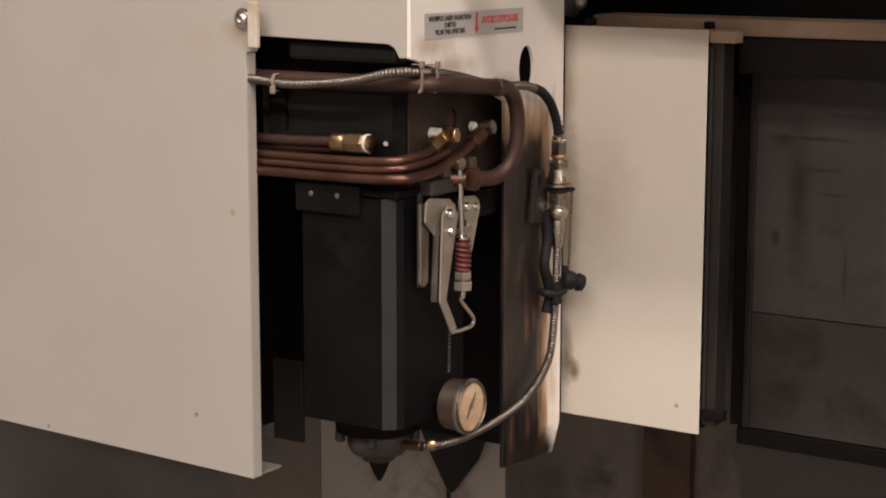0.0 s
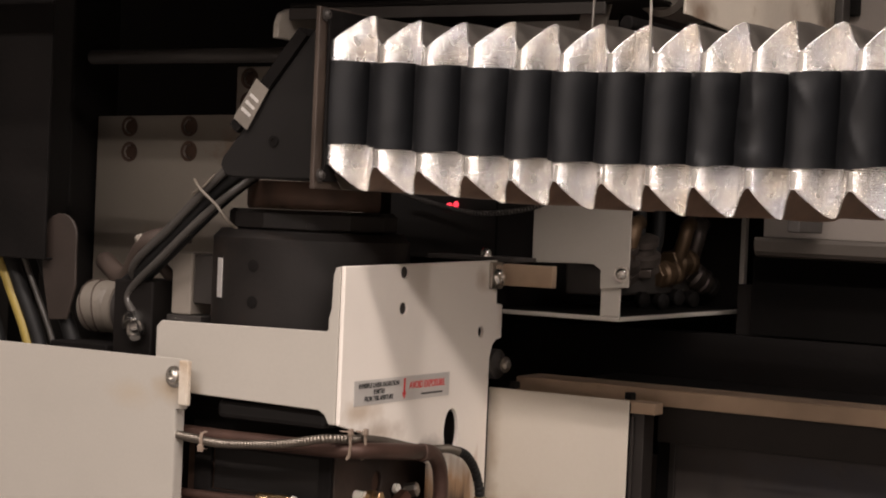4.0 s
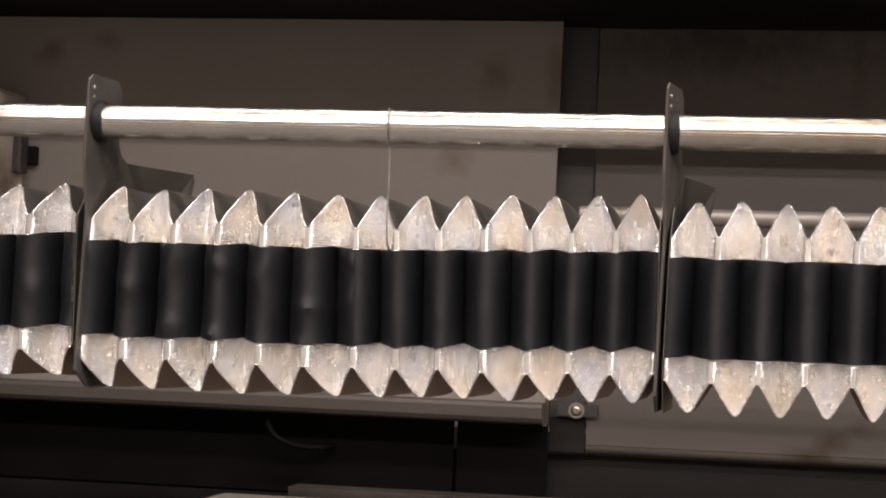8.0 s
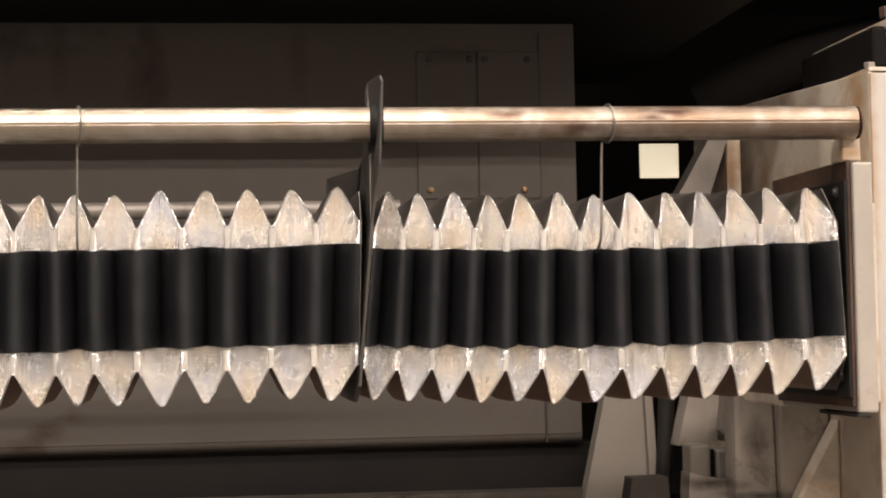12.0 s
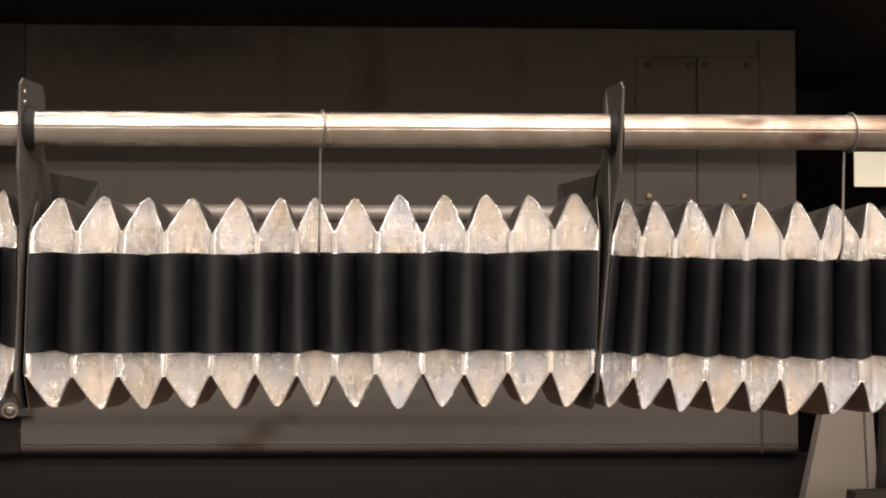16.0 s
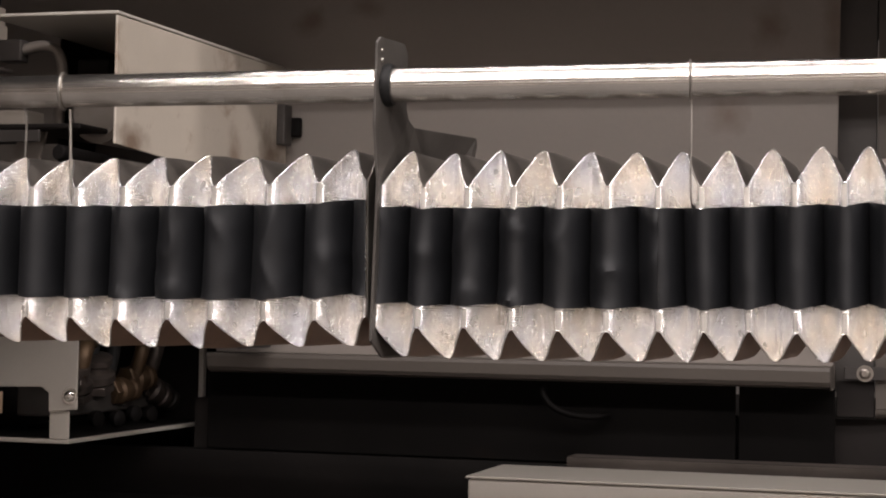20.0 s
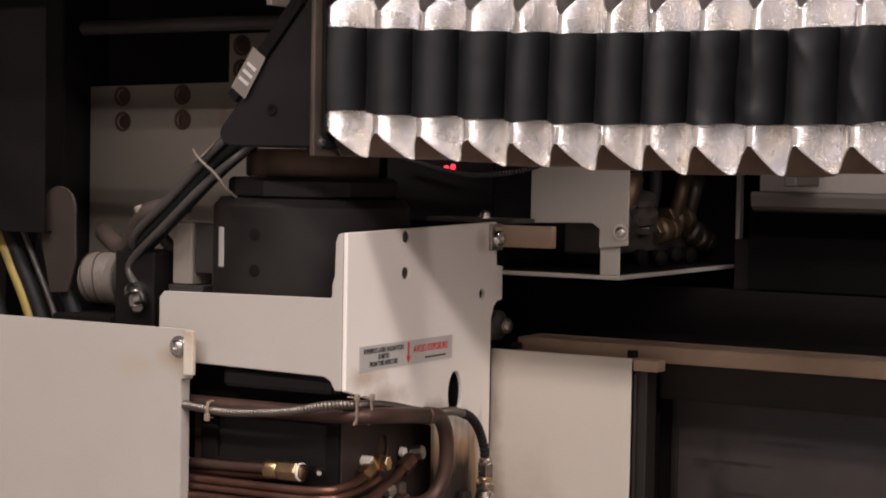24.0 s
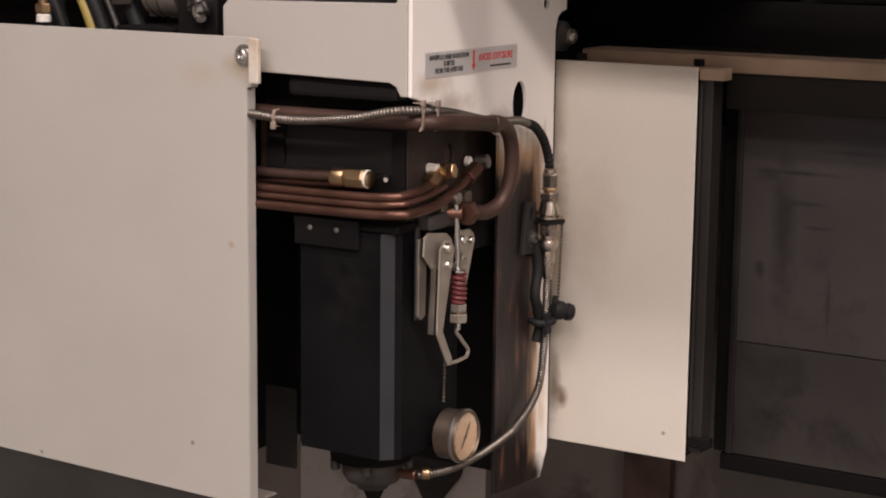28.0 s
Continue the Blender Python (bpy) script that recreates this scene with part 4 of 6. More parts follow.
# ---- cutting head ----
head = thing("head_bracket", "cream painted steel bracket of the laser head, scorched below", "bracket")
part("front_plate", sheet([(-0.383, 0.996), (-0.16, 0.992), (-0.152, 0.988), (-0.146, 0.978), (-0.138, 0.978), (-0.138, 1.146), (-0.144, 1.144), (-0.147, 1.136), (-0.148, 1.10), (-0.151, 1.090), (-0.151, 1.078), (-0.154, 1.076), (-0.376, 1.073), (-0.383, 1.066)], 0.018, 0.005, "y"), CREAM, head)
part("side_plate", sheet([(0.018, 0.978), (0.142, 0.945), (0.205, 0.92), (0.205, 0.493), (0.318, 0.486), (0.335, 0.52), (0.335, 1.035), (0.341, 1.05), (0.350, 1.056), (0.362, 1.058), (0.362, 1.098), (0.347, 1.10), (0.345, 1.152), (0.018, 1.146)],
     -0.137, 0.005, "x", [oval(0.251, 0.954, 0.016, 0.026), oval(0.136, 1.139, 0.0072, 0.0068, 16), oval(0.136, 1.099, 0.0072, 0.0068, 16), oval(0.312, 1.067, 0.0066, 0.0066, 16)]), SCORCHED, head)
for y, z in ((0.136, 1.139), (0.136, 1.099)):
    part("recessed_screw", lathe((-0.1345, y, z), (1, 0, 0), [(0, 0.0066), (0.001, 0.0066), (0.002, 0.004), (0.001, 0.003)], 16), DARK_STEEL, head, smooth=True)
part("corner_angle", box((-0.132, 0.325, 1.118), (-0.1275, 0.352, 1.150), 0.001), BARE, head)
bolt(head, (-0.1275, 0.338, 1.132), (1, -0.3, 0), 0.010, 0.008)
part("tie_bar", box((-0.131, 0.353, 1.122), (-0.062, 0.365, 1.148), 0.001), RAIL_BROWN, head, "brown oily tie bar")
part("roller", lathe((-0.145, 0.352, 1.027), (1, 0, 0), [(0, 0.016), (0.002, 0.018), (0.016, 0.018), (0.018, 0.013), (0.020, 0.009), (0.026, 0.008), (0.027, 0.004)], 24), DARK_STEEL, head, "dark guide roller", smooth=True)
bolt(head, (-0.1185, 0.350, 1.027), (1, -0.2, 0), 0.0065, 0.006, BARE)

# warning label
lab = thing("warning_label", "silver laser warning label with black and red print", "label")
part("plate", sheet(rect(0.043, 0.9965, 0.241, 1.0235), -0.1318, 0.0006, "x", bev=0), LABEL_SILVER, lab)


def lettering(parent, body, y, z, size, stretch, material, name):
    """Words on the side plate, read along +y."""
    cu = bpy.data.curves.new(name, "FONT")
    cu.body, cu.size, cu.align_x, cu.align_y, cu.extrude, cu.offset = body, size, "CENTER", "CENTER", 0.0001, 0.0003
    ob = bpy.data.objects.new(name, cu)
    scene.collection.objects.link(ob)
    bpy.context.view_layer.update()
    me = bpy.data.meshes.new_from_object(ob)
    scene.collection.objects.unlink(ob)
    bpy.data.objects.remove(ob)
    m = Matrix(((0, 0, 1, -0.1310), (stretch, 0, 0, y), (0, 1, 0, z), (0, 0, 0, 1)))
    me.transform(m)
    me.materials.append(material)
    t = new(name, me)
    t.parent = parent
    return t


for i, words in enumerate(("INVISIBLE LASER RADIATION", "IS EMITTED", "FROM THIS APERTURE")):
    lettering(lab, words, 0.092, 1.0172 - 0.0072 * i, 0.0072, (0.88, 0.62, 0.80)[i], BLACK_PRINT, "print")
lettering(lab, "AVOID EXPOSURE", 0.192, 1.0125, 0.0108, 0.86, RED_PRINT, "red_print")
part("print_bar", box((-0.1312, 0.180, 1.0010), (-0.1309, 0.226, 1.0030), 0), BLACK_PRINT, lab)
part("arrow", sheet([(0.1418, 1.0215), (0.1418, 1.0060), (0.1392, 1.0060), (0.1435, 0.9985), (0.1478, 1.0060), (0.1452, 1.0060), (0.1452, 1.0215)], -0.1312, 0.0003, "x", bev=0), RED_PRINT, lab, "red arrow")

# front cover of the head
door = thing("front_cover", "large cream painted sheet cover of the head", "cover")
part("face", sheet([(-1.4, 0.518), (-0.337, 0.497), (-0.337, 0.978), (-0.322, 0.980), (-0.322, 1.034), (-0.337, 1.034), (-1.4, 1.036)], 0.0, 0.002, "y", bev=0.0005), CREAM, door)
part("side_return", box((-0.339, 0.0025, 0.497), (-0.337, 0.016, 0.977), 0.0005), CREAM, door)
part("bottom_return", ringed(bmesh.new(), [[(x, 0.0025, z), (x, 0.055, z), (x, 0.055, z + 0.002), (x, 0.0025, z + 0.002)] for x, z in ((-1.4, 0.5180), (-0.3395, 0.4970))]), DIM_CREAM, door, "lower flange in shaded cream")
part("corner_tab", box((-0.329, -0.007, 0.984), (-0.316, -0.0005, 1.033), 0.0012), CREAM_RUST, door, "rust-edged corner tab")
bolt(door, (-0.3395, 0.0, 1.014), (0, -1, 0), 0.0085, 0.008)

# flat side cover and its hinge box
rp = thing("side_cover", "cream painted flat cover panel beside the head", "cover")
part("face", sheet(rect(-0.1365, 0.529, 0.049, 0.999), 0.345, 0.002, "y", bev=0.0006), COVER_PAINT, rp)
part("back_box", box((-0.11, 0.3475, 0.535), (0.0485, 0.40, 0.984), 0.001), VOID_BLACK, rp)
part("edge_angle", box((0.0495, 0.352, 0.540), (0.066, 0.380, 0.984), 0.001), POST_BROWN, rp, "oily brown edge angle")
part("angle_lip", box((0.0500, 0.3485, 0.545), (0.0545, 0.3515, 0.980), 0.0008), POST_BROWN, rp)
part("top_tab", box((0.049, 0.349, 0.9845), (0.080, 0.372, 0.998), 0.001), RAIL_BROWN, rp, "rusty beige corner tab")
part("bottom_tab", box((0.050, 0.347, 0.548), (0.078, 0.36, 0.560), 0.001), VOID_BLACK, rp)
for x in (-0.105, 0.047):
    part("cap_nut", hexnut((x, 0.352, 1.000), (0, 0, 1), 0.007, 0.008), VOID_BLACK, rp)

# carrier block behind the pipes
carrier = thing("head_carrier", "sooty dark steel carrier block of the cutting head", "block")
part("block", box((-0.36, 0.055, 0.835), (-0.166, 0.262, 0.940), 0.002), BURNT, carrier)
part("front_frame", sheet(rect(-0.345, 0.84, -0.160, 0.95), 0.047, 0.006, "y", [rect(-0.322, 0.887, -0.176, 0.935)]), VOID_BLACK, carrier)
part("recess_panel", box((-0.321, 0.0535, 0.888), (-0.177, 0.0545, 0.934), 0), BLACK_PLASTIC, carrier)
part("top_bar", box((-0.302, 0.028, 0.970), (-0.156, 0.06, 0.991), 0.006), BLACK_PLASTIC, carrier, "black rounded rubber bar")
part("upper_box", box((-0.36, 0.062, 0.942), (-0.150, 0.25, 1.04), 0.002), VOID_BLACK, carrier)
part("side_cheek", sheet([(0.056, 0.838), (0.232, 0.818), (0.262, 0.82), (0.262, 0.935), (0.056, 0.938)], -0.1655, 0.005, "x", [oval(0.141, 0.902, 0.010, 0.013)]), mat("sooted_brown_steel", (0.030, 0.019, 0.014), 0.6, 0.1, 0.45, 16, 0.12, 120, (0.006, 0.005, 0.0045), 0.6, 10), carrier)
part("stud", rod((-0.1835, 0.047, 0.886), (-0.172, 0.030, 0.886), 0.003, 10), CHROME, carrier, smooth=True)
part("cross_bar", box((-0.163, 0.17, 0.79), (-0.150, 0.25, 0.818), 0.001), VOID_BLACK, carrier)
back = thing("head_back_plate", "near-black plate behind the cutting head", "plate")
part("plate", sheet(rect(-0.60, 0.50, -0.140, 1.0), 0.268, 0.004, "y"), VOID_BLACK, back)
part("left_wall", box((-0.47, 0.09, 0.50), (-0.465, 0.266, 1.0), 0.001), VOID_BLACK, back)
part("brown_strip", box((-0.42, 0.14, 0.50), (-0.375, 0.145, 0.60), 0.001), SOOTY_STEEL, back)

# lens housing, nozzle
SOOTY_CAST = mat("burnt_cast_nozzle", (0.050, 0.042, 0.037), 0.55, 0.3, 0.3, 25, 0.2, 120)
body = thing("lens_housing", "black enamel lens housing with a chamfered corner and pointed nozzle", "housing")
pts = [(-0.297, 0.045), (-0.285, 0.030), (-0.177, 0.030), (-0.161, 0.047), (-0.161, 0.165), (-0.175, 0.18), (-0.285, 0.18), (-0.297, 0.165)]
bm = ringed(bmesh.new(), [[(x, y, z) for x, y in pts] for z in (0.571, 0.574, 0.822, 0.825)])
part("body", bm, HOUSING, body)
part("corner_strip", ringed(bmesh.new(), [[(-0.1775, 0.0285, z), (-0.1665, 0.0398, z), (-0.1650, 0.0388, z), (-0.1760, 0.0270, z)] for z in (0.572, 0.826)]), mat("grey_rubbed_edge", (0.024, 0.024, 0.026), 0.6, 0, 0.12, 20, 0.06, 200, spec=0.3), body, "rubbed grey corner strip")
part("top_plate", box((-0.290, 0.024, 0.806), (-0.204, 0.029, 0.838), 0.001), VOID_BLACK, body)
part("top_flange", box((-0.298, 0.032, 0.826), (-0.158, 0.18, 0.836), 0.002), VOID_BLACK, body)
for x in (-0.268, -0.232):
    part("screw", lathe((x, 0.024, 0.826), (0, -1, 0), [(0, 0.003), (0.0015, 0.003), (0.002, 0.002)], 10), BARE, body, smooth=True)
part("hinge_strip", box((-0.1605, 0.070, 0.725), (-0.157, 0.078, 0.83), 0.001), DARK_STEEL, body)
part("nozzle_ring", lathe((-0.240, 0.105, 0.571), (0, 0, -1), [(0, 0.052), (0.010, 0.052), (0.014, 0.048), (0.024, 0.047), (0.026, 0.036)], 32), VOID_BLACK, body, smooth=True)
part("nozzle_cup", lathe((-0.234, 0.10, 0.546), (0, 0, -1), [(0, 0.034), (0.004, 0.036), (0.016, 0.035), (0.024, 0.030), (0.028, 0.020), (0.033, 0.018)], 28), SOOTY_CAST, body, "sooty cast nozzle cup", smooth=True)
part("nozzle_tip", lathe((-0.233, 0.10, 0.513), (0, 0, -1), [(0, 0.014), (0.004, 0.012), (0.018, 0.006), (0.025, 0.002)], 20), VOID_BLACK, body, "dark pointed nozzle tip", smooth=True)
for a in (0.4, 1.7, 2.9, 4.1, 5.2):
    part("set_screw", lathe((-0.240 + 0.044 * math.cos(a), 0.105 + 0.044 * math.sin(a), 0.548), (0, 0, -1), [(0, 0.006), (0.010, 0.006), (0.012, 0.004)], 10), DARK_STEEL, body, smooth=True)
part("hose_fitting", rod((-0.203, 0.10, 0.535), (-0.172, 0.098, 0.538), 0.006, 12), COPPER, body, smooth=True)

# pressure gauge on the side of the housing
ga = thing("pressure_gauge", "round pressure gauge with a yellowed dial in a steel case", "gauge")
gy, gz = 0.122, 0.586
part("case", lathe((-0.152, gy, gz), (1, 0, 0), [(0, 0.024), (0.003, 0.0285), (0.020, 0.0285), (0.021, 0.0305), (0.030, 0.0305), (0.032, 0.0285), (0.0305, 0.0275), (0.0265, 0.0272)], 40), mat("brown_tarnished_steel", (0.15, 0.118, 0.09), 0.38, 0.8, 0.2, 30, 0.08, 200), ga, smooth=True)
part("bezel", lathe((-0.128, gy, gz), (1, 0, 0), [(0, 0.0304), (0.0012, 0.0314), (0.0042, 0.0314), (0.0052, 0.0300), (0.0048, 0.0282), (0.0, 0.0280)], 40), BARE, ga, "worn steel bezel", smooth=True)
part("dial", lathe((-0.1245, gy, gz), (1, 0, 0), [(0, 0.0268), (0.0008, 0.0268)], 40), GAUGE_FACE, ga, "yellowed cream dial")
dm = mat("dial_mark", (0.12, 0.09, 0.06), 0.6, 0, 0.1, 20, 0.0, 100)
for k in range(11):
    a = radians(225 - 27 * k)
    c, s_ = math.cos(a), math.sin(a)
    part("dial_tick", ringed(bmesh.new(), [[(-0.1236 + dx, gy + r * c - w * s_, gz + r * s_ + w * c) for r, w in ((0.020, -0.0004), (0.024, -0.0004), (0.024, 0.0004), (0.020, 0.0004))] for dx in (0, 0.0003)]), dm, ga)
part("needle", ringed(bmesh.new(), [[(-0.1230 + dx, gy + u, gz + v) for u, v in ((-0.010, -0.013), (-0.007, -0.013), (0.011, 0.014), (0.009, 0.0155))] for dx in (0, 0.0006)]), dm, ga)
part("needle_hub", lathe((-0.1232, gy, gz), (1, 0, 0), [(0, 0.003), (0.0012, 0.003)], 14), dm, ga)
part("glass", lathe((-0.1218, gy, gz), (1, 0, 0), [(0, 0.0270), (0.0006, 0.0270)], 32), GLASS, ga, "clear gauge glass").visible_shadow = False
part("stem", rod((-0.162, gy, gz), (-0.152, gy, gz), 0.008, 12), BRASS, ga, smooth=True)

# copper plumbing
def pipe_run(name, label, pts, r, material, category="pipe", n=8):
    t = thing(name, label, category)
    part("tube", tube(pts, r, 14, n), material, t, smooth=True)
    return t


t = pipe_run("copper_hose", "thick tarnished copper pipe bent down beside the head", [(-0.40, 0.030, 0.950), (-0.30, 0.030, 0.949), (-0.18, 0.030, 0.950), (-0.130, 0.030, 0.951), (-0.112, 0.060, 0.950), (-0.109, 0.130, 0.943), (-0.109, 0.170, 0.938), (-0.110, 0.192, 0.918), (-0.112, 0.198, 0.88), (-0.118, 0.190, 0.850), (-0.125, 0.170, 0.838), (-0.130, 0.145, 0.839)], 0.0088, DULL_COPPER)
part("collar", lathe((-0.109, 0.146, 0.9413), (0, 0.985, -0.17), [(0, 0.0086), (0.001, 0.0100), (0.010, 0.0100), (0.011, 0.0086)], 20), DULL_COPPER, t, "brown soldered collar", smooth=True)
t = pipe_run("copper_tube", "upper copper cooling tube with a brass elbow", [(-0.40, 0.026, 0.8645), (-0.22, 0.026, 0.8655), (-0.165, 0.027, 0.868), (-0.152, 0.040, 0.870), (-0.148, 0.065, 0.873), (-0.148, 0.092, 0.880)], 0.0048, COPPER)
part("fitting", hexnut((-0.150, 0.082, 0.877), (0.0, 0.9, 0.42), 0.0095, 0.022), BRASS, t, "brass nut")
part("elbow", lathe((-0.158, 0.106, 0.887), (1, 0.15, 0.2), [(0, 0.008), (0.002, 0.0095), (0.018, 0.0095), (0.020, 0.006)], 14), BRASS, t, smooth=True)
part("elbow_nut", hexnut((-0.138, 0.107, 0.890), (1, 0.1, 0.1), 0.0085, 0.006), BRASS, t)
part("white_sealing", lathe((-0.160, 0.098, 0.892), (1, 0, 0), [(0, 0.0065), (0.012, 0.006)], 14), WHITE_BLOCK, t, "white sealing tape", smooth=True)
pipe_run("copper_tube", "thin copper cooling tube behind the lower one", [(-0.40, 0.024, 0.8560), (-0.21, 0.024, 0.8570), (-0.160, 0.026, 0.860), (-0.147, 0.042, 0.862), (-0.145, 0.075, 0.866), (-0.146, 0.110, 0.872)], 0.0042, COPPER)
t = pipe_run("copper_tube", "lower copper cooling tube with a steel elbow", [(-0.40, 0.020, 0.8460), (-0.21, 0.020, 0.8475), (-0.155, 0.022, 0.850), (-0.142, 0.040, 0.851), (-0.140, 0.085, 0.855), (-0.141, 0.130, 0.868), (-0.142, 0.160, 0.880)], 0.0054, COPPER)
part("fitting", hexnut((-0.143, 0.152, 0.876), (0.0, 0.9, 0.42), 0.0095, 0.024), COPPER, t, "copper-brown nut")
part("elbow", lathe((-0.150, 0.185, 0.890), (1, 0.2, 0.2), [(0, 0.0075), (0.002, 0.0082), (0.014, 0.0082), (0.016, 0.005)], 8), BARE, t)
part("white_sealing", lathe((-0.156, 0.172, 0.893), (1, 0, 0), [(0, 0.0058), (0.005, 0.0055)], 14), WHITE_BLOCK, t, "white sealing tape", smooth=True)
t = pipe_run("brass_tube", "copper tube ending in a brass valve", [(-0.40, 0.034, 0.8805), (-0.3, 0.034, 0.8815), (-0.23, 0.034, 0.884)], 0.0058, DULL_COPPER)
part("valve_body", lathe((-0.242, 0.030, 0.884), (1, 0, 0.02), [(0, 0.008), (0.002, 0.0105), (0.016, 0.0105), (0.018, 0.0095)], 18), BRASS, t, smooth=True)
part("valve_nut", hexnut((-0.224, 0.030, 0.8845), (1, 0, 0.02), 0.0108, 0.027), BRASS, t)
part("white_sealing", lathe((-0.197, 0.030, 0.885), (1, 0, 0), [(0, 0.0098), (0.001, 0.0104), (0.0030, 0.0100)], 16), WHITE_BLOCK, t, "white sealing tape", smooth=True)
part("valve_end", lathe((-0.1938, 0.030, 0.885), (1, 0, 0), [(0, 0.0090), (0.002, 0.0088), (0.0035, 0.0068), (0.0040, 0.003)], 16), BRASS, t, smooth=True)
t = pipe_run("copper_tube", "short copper stub along the carrier", [(-0.40, 0.040, 0.872), (-0.3, 0.040, 0.873), (-0.20, 0.040, 0.876)], 0.005, COPPER)
t = thing("pipe_union", "brown tarnished hexagon union of the copper pipe", "fitting")
part("nut", hexnut((-0.132, 0.128, 0.840), (-0.1, 1, 0), 0.0145, 0.014), COPPER, t)
part("spigot", rod((-0.150, 0.118, 0.840), (-0.133, 0.128, 0.840), 0.009, 14), COPPER, t, smooth=True)

# armoured hose over the bracket, its plug connector and return hose
t = thing("armoured_hose", "bright spiral-armoured hose tied along the copper pipe", "hose")
part("hose", tube([(-0.40, 0.006, 0.953), (-0.33, 0.006, 0.949), (-0.275, 0.006, 0.946), (-0.20, 0.005, 0.953), (-0.145, 0.006, 0.964), (-0.126, 0.030, 0.9635), (-0.125, 0.068, 0.960), (-0.1265, 0.108, 0.9535), (-0.1267, 0.16, 0.943), (-0.125, 0.200, 0.938), (-0.119, 0.225, 0.937), (-0.117, 0.245, 0.932)], 0.0047, 12, 20, ridge=0.0004, every=0.0040), ARMOUR, t, smooth=True)
part("sleeve", tube([(-0.117, 0.243, 0.9328), (-0.117, 0.262, 0.926), (-0.117, 0.281, 0.911), (-0.116, 0.293, 0.889), (-0.115, 0.296, 0.868)], 0.0054, 12, 10, ridge=0.0004, every=0.0060), RUBBER, t, "black ribbed sleeve", smooth=True)
NICKEL = mat("tarnished_nickel", (0.50, 0.44, 0.37), 0.26, 1.0, 0.2, 50, 0.05, 260)
t = thing("plug_connector", "tarnished nickel plug connector with a flange ring", "connector")
cx, cy = -0.115, 0.2965
part("gland", lathe((cx, cy, 0.875), (0, 0, -1), [(0, 0.0062), (0.002, 0.0078), (0.006, 0.0078)], 20), NICKEL, t, smooth=True)
part("upper_nut", hexnut((cx, cy, 0.869), (0, 0, -1), 0.0100, 0.017), NICKEL, t)
part("neck", lathe((cx, cy, 0.8518), (0, 0, -1), [(0, 0.0088), (0.002, 0.0098), (0.004, 0.0072), (0.006, 0.0072)], 20), BRASS, t, smooth=True)
part("lock_nut", hexnut((cx, cy, 0.8455), (0, 0, -1), 0.0125, 0.010), NICKEL, t)
part("shell", lathe((cx, cy, 0.8353), (0, 0, -1), [(0, 0.0105), (0.003, 0.0112), (0.009, 0.0125), (0.014, 0.0140), (0.016, 0.0140)], 24), NICKEL, t, smooth=True)
part("flange", lathe((cx, cy, 0.819), (0, 0, -1), [(0, 0.0135), (0.001, 0.0165), (0.004, 0.0165), (0.006, 0.013)], 28), NICKEL, t, smooth=True)
part("flange_washer", lathe((cx, cy, 0.813), (0, 0, -1), [(0, 0.0155), (0.0005, 0.0195), (0.003, 0.0195), (0.0035, 0.0155)], 28), RUBBER, t, smooth=True)
part("lower_nut", hexnut((cx, cy - 0.001, 0.8092), (0, 0, -1), 0.0118, 0.015), NICKEL, t)
part("knurled_ring", lathe((cx, cy - 0.001, 0.7938), (0, 0, -1), [(0, 0.0085), (0.004, 0.0085), (0.005, 0.0112), (0.008, 0.0122), (0.013, 0.0122), (0.016, 0.0105), (0.018, 0.0085)], 24), NICKEL, t, smooth=True)
part("tail", lathe((cx, cy - 0.001, 0.7755), (0, 0, -1), [(0, 0.0082), (0.004, 0.0088), (0.018, 0.0080), (0.030, 0.0068), (0.034, 0.0056)], 20), NICKEL, t, smooth=True)
t = thing("armoured_hose", "bright spiral-armoured hose curving down to the nozzle", "hose")
part("hose", tube([(-0.115, 0.295, 0.745), (-0.115, 0.293, 0.70), (-0.115, 0.290, 0.66), (-0.117, 0.280, 0.608), (-0.122, 0.240, 0.572), (-0.128, 0.190, 0.556), (-0.138, 0.140, 0.546), (-0.152, 0.112, 0.541), (-0.172, 0.098, 0.538)], 0.0046, 12, 20, ridge=0.00035, every=0.0034), ARMOUR, t, smooth=True)
part("end_cap", lathe((-0.160, 0.107, 0.540), (-0.8, -0.55, 0), [(0, 0.0062), (0.001, 0.0072), (0.008, 0.0072), (0.010, 0.006)], 16), BRASS, t, smooth=True)
t = thing("bead_chain", "fine bead chain hanging from the connector", "chain")
part("chain", tube([(-0.105, 0.311, 0.812), (-0.106, 0.311, 0.78), (-0.107, 0.310, 0.74), (-0.108, 0.309, 0.708)], 0.0013, 8, 8, ridge=0.0006, every=0.0046), ARMOUR, t, smooth=True)
t = thing("dust_cap", "black rubber dust cap hanging on the chain", "cap")
part("knob", lathe((-0.108, 0.298, 0.705), (0.5, 0.8, -0.25), [(0, 0.008), (0.004, 0.0115), (0.012, 0.0115), (0.015, 0.008), (0.017, 0.008), (0.020, 0.011), (0.026, 0.010), (0.028, 0.006)], 18), RUBBER, t, smooth=True)
part("lug", lathe((-0.108, 0.303, 0.708), (0, 0, 1), [(0, 0.004), (0.012, 0.003)], 10), RUBBER, t, smooth=True)
part("tie", tube([(-0.128, 0.278, 0.692), (-0.116, 0.276, 0.690), (-0.106, 0.290, 0.690), (-0.110, 0.302, 0.694), (-0.128, 0.300, 0.694)], 0.0045, 8, 6), RUBBER, t, smooth=True)
part("strap", box((-0.112, 0.279, 0.676), (-0.106, 0.292, 0.702), 0.001), RUBBER, t)
t = thing("slotted_bracket", "dark steel bracket with a slot and bolt", "bracket")
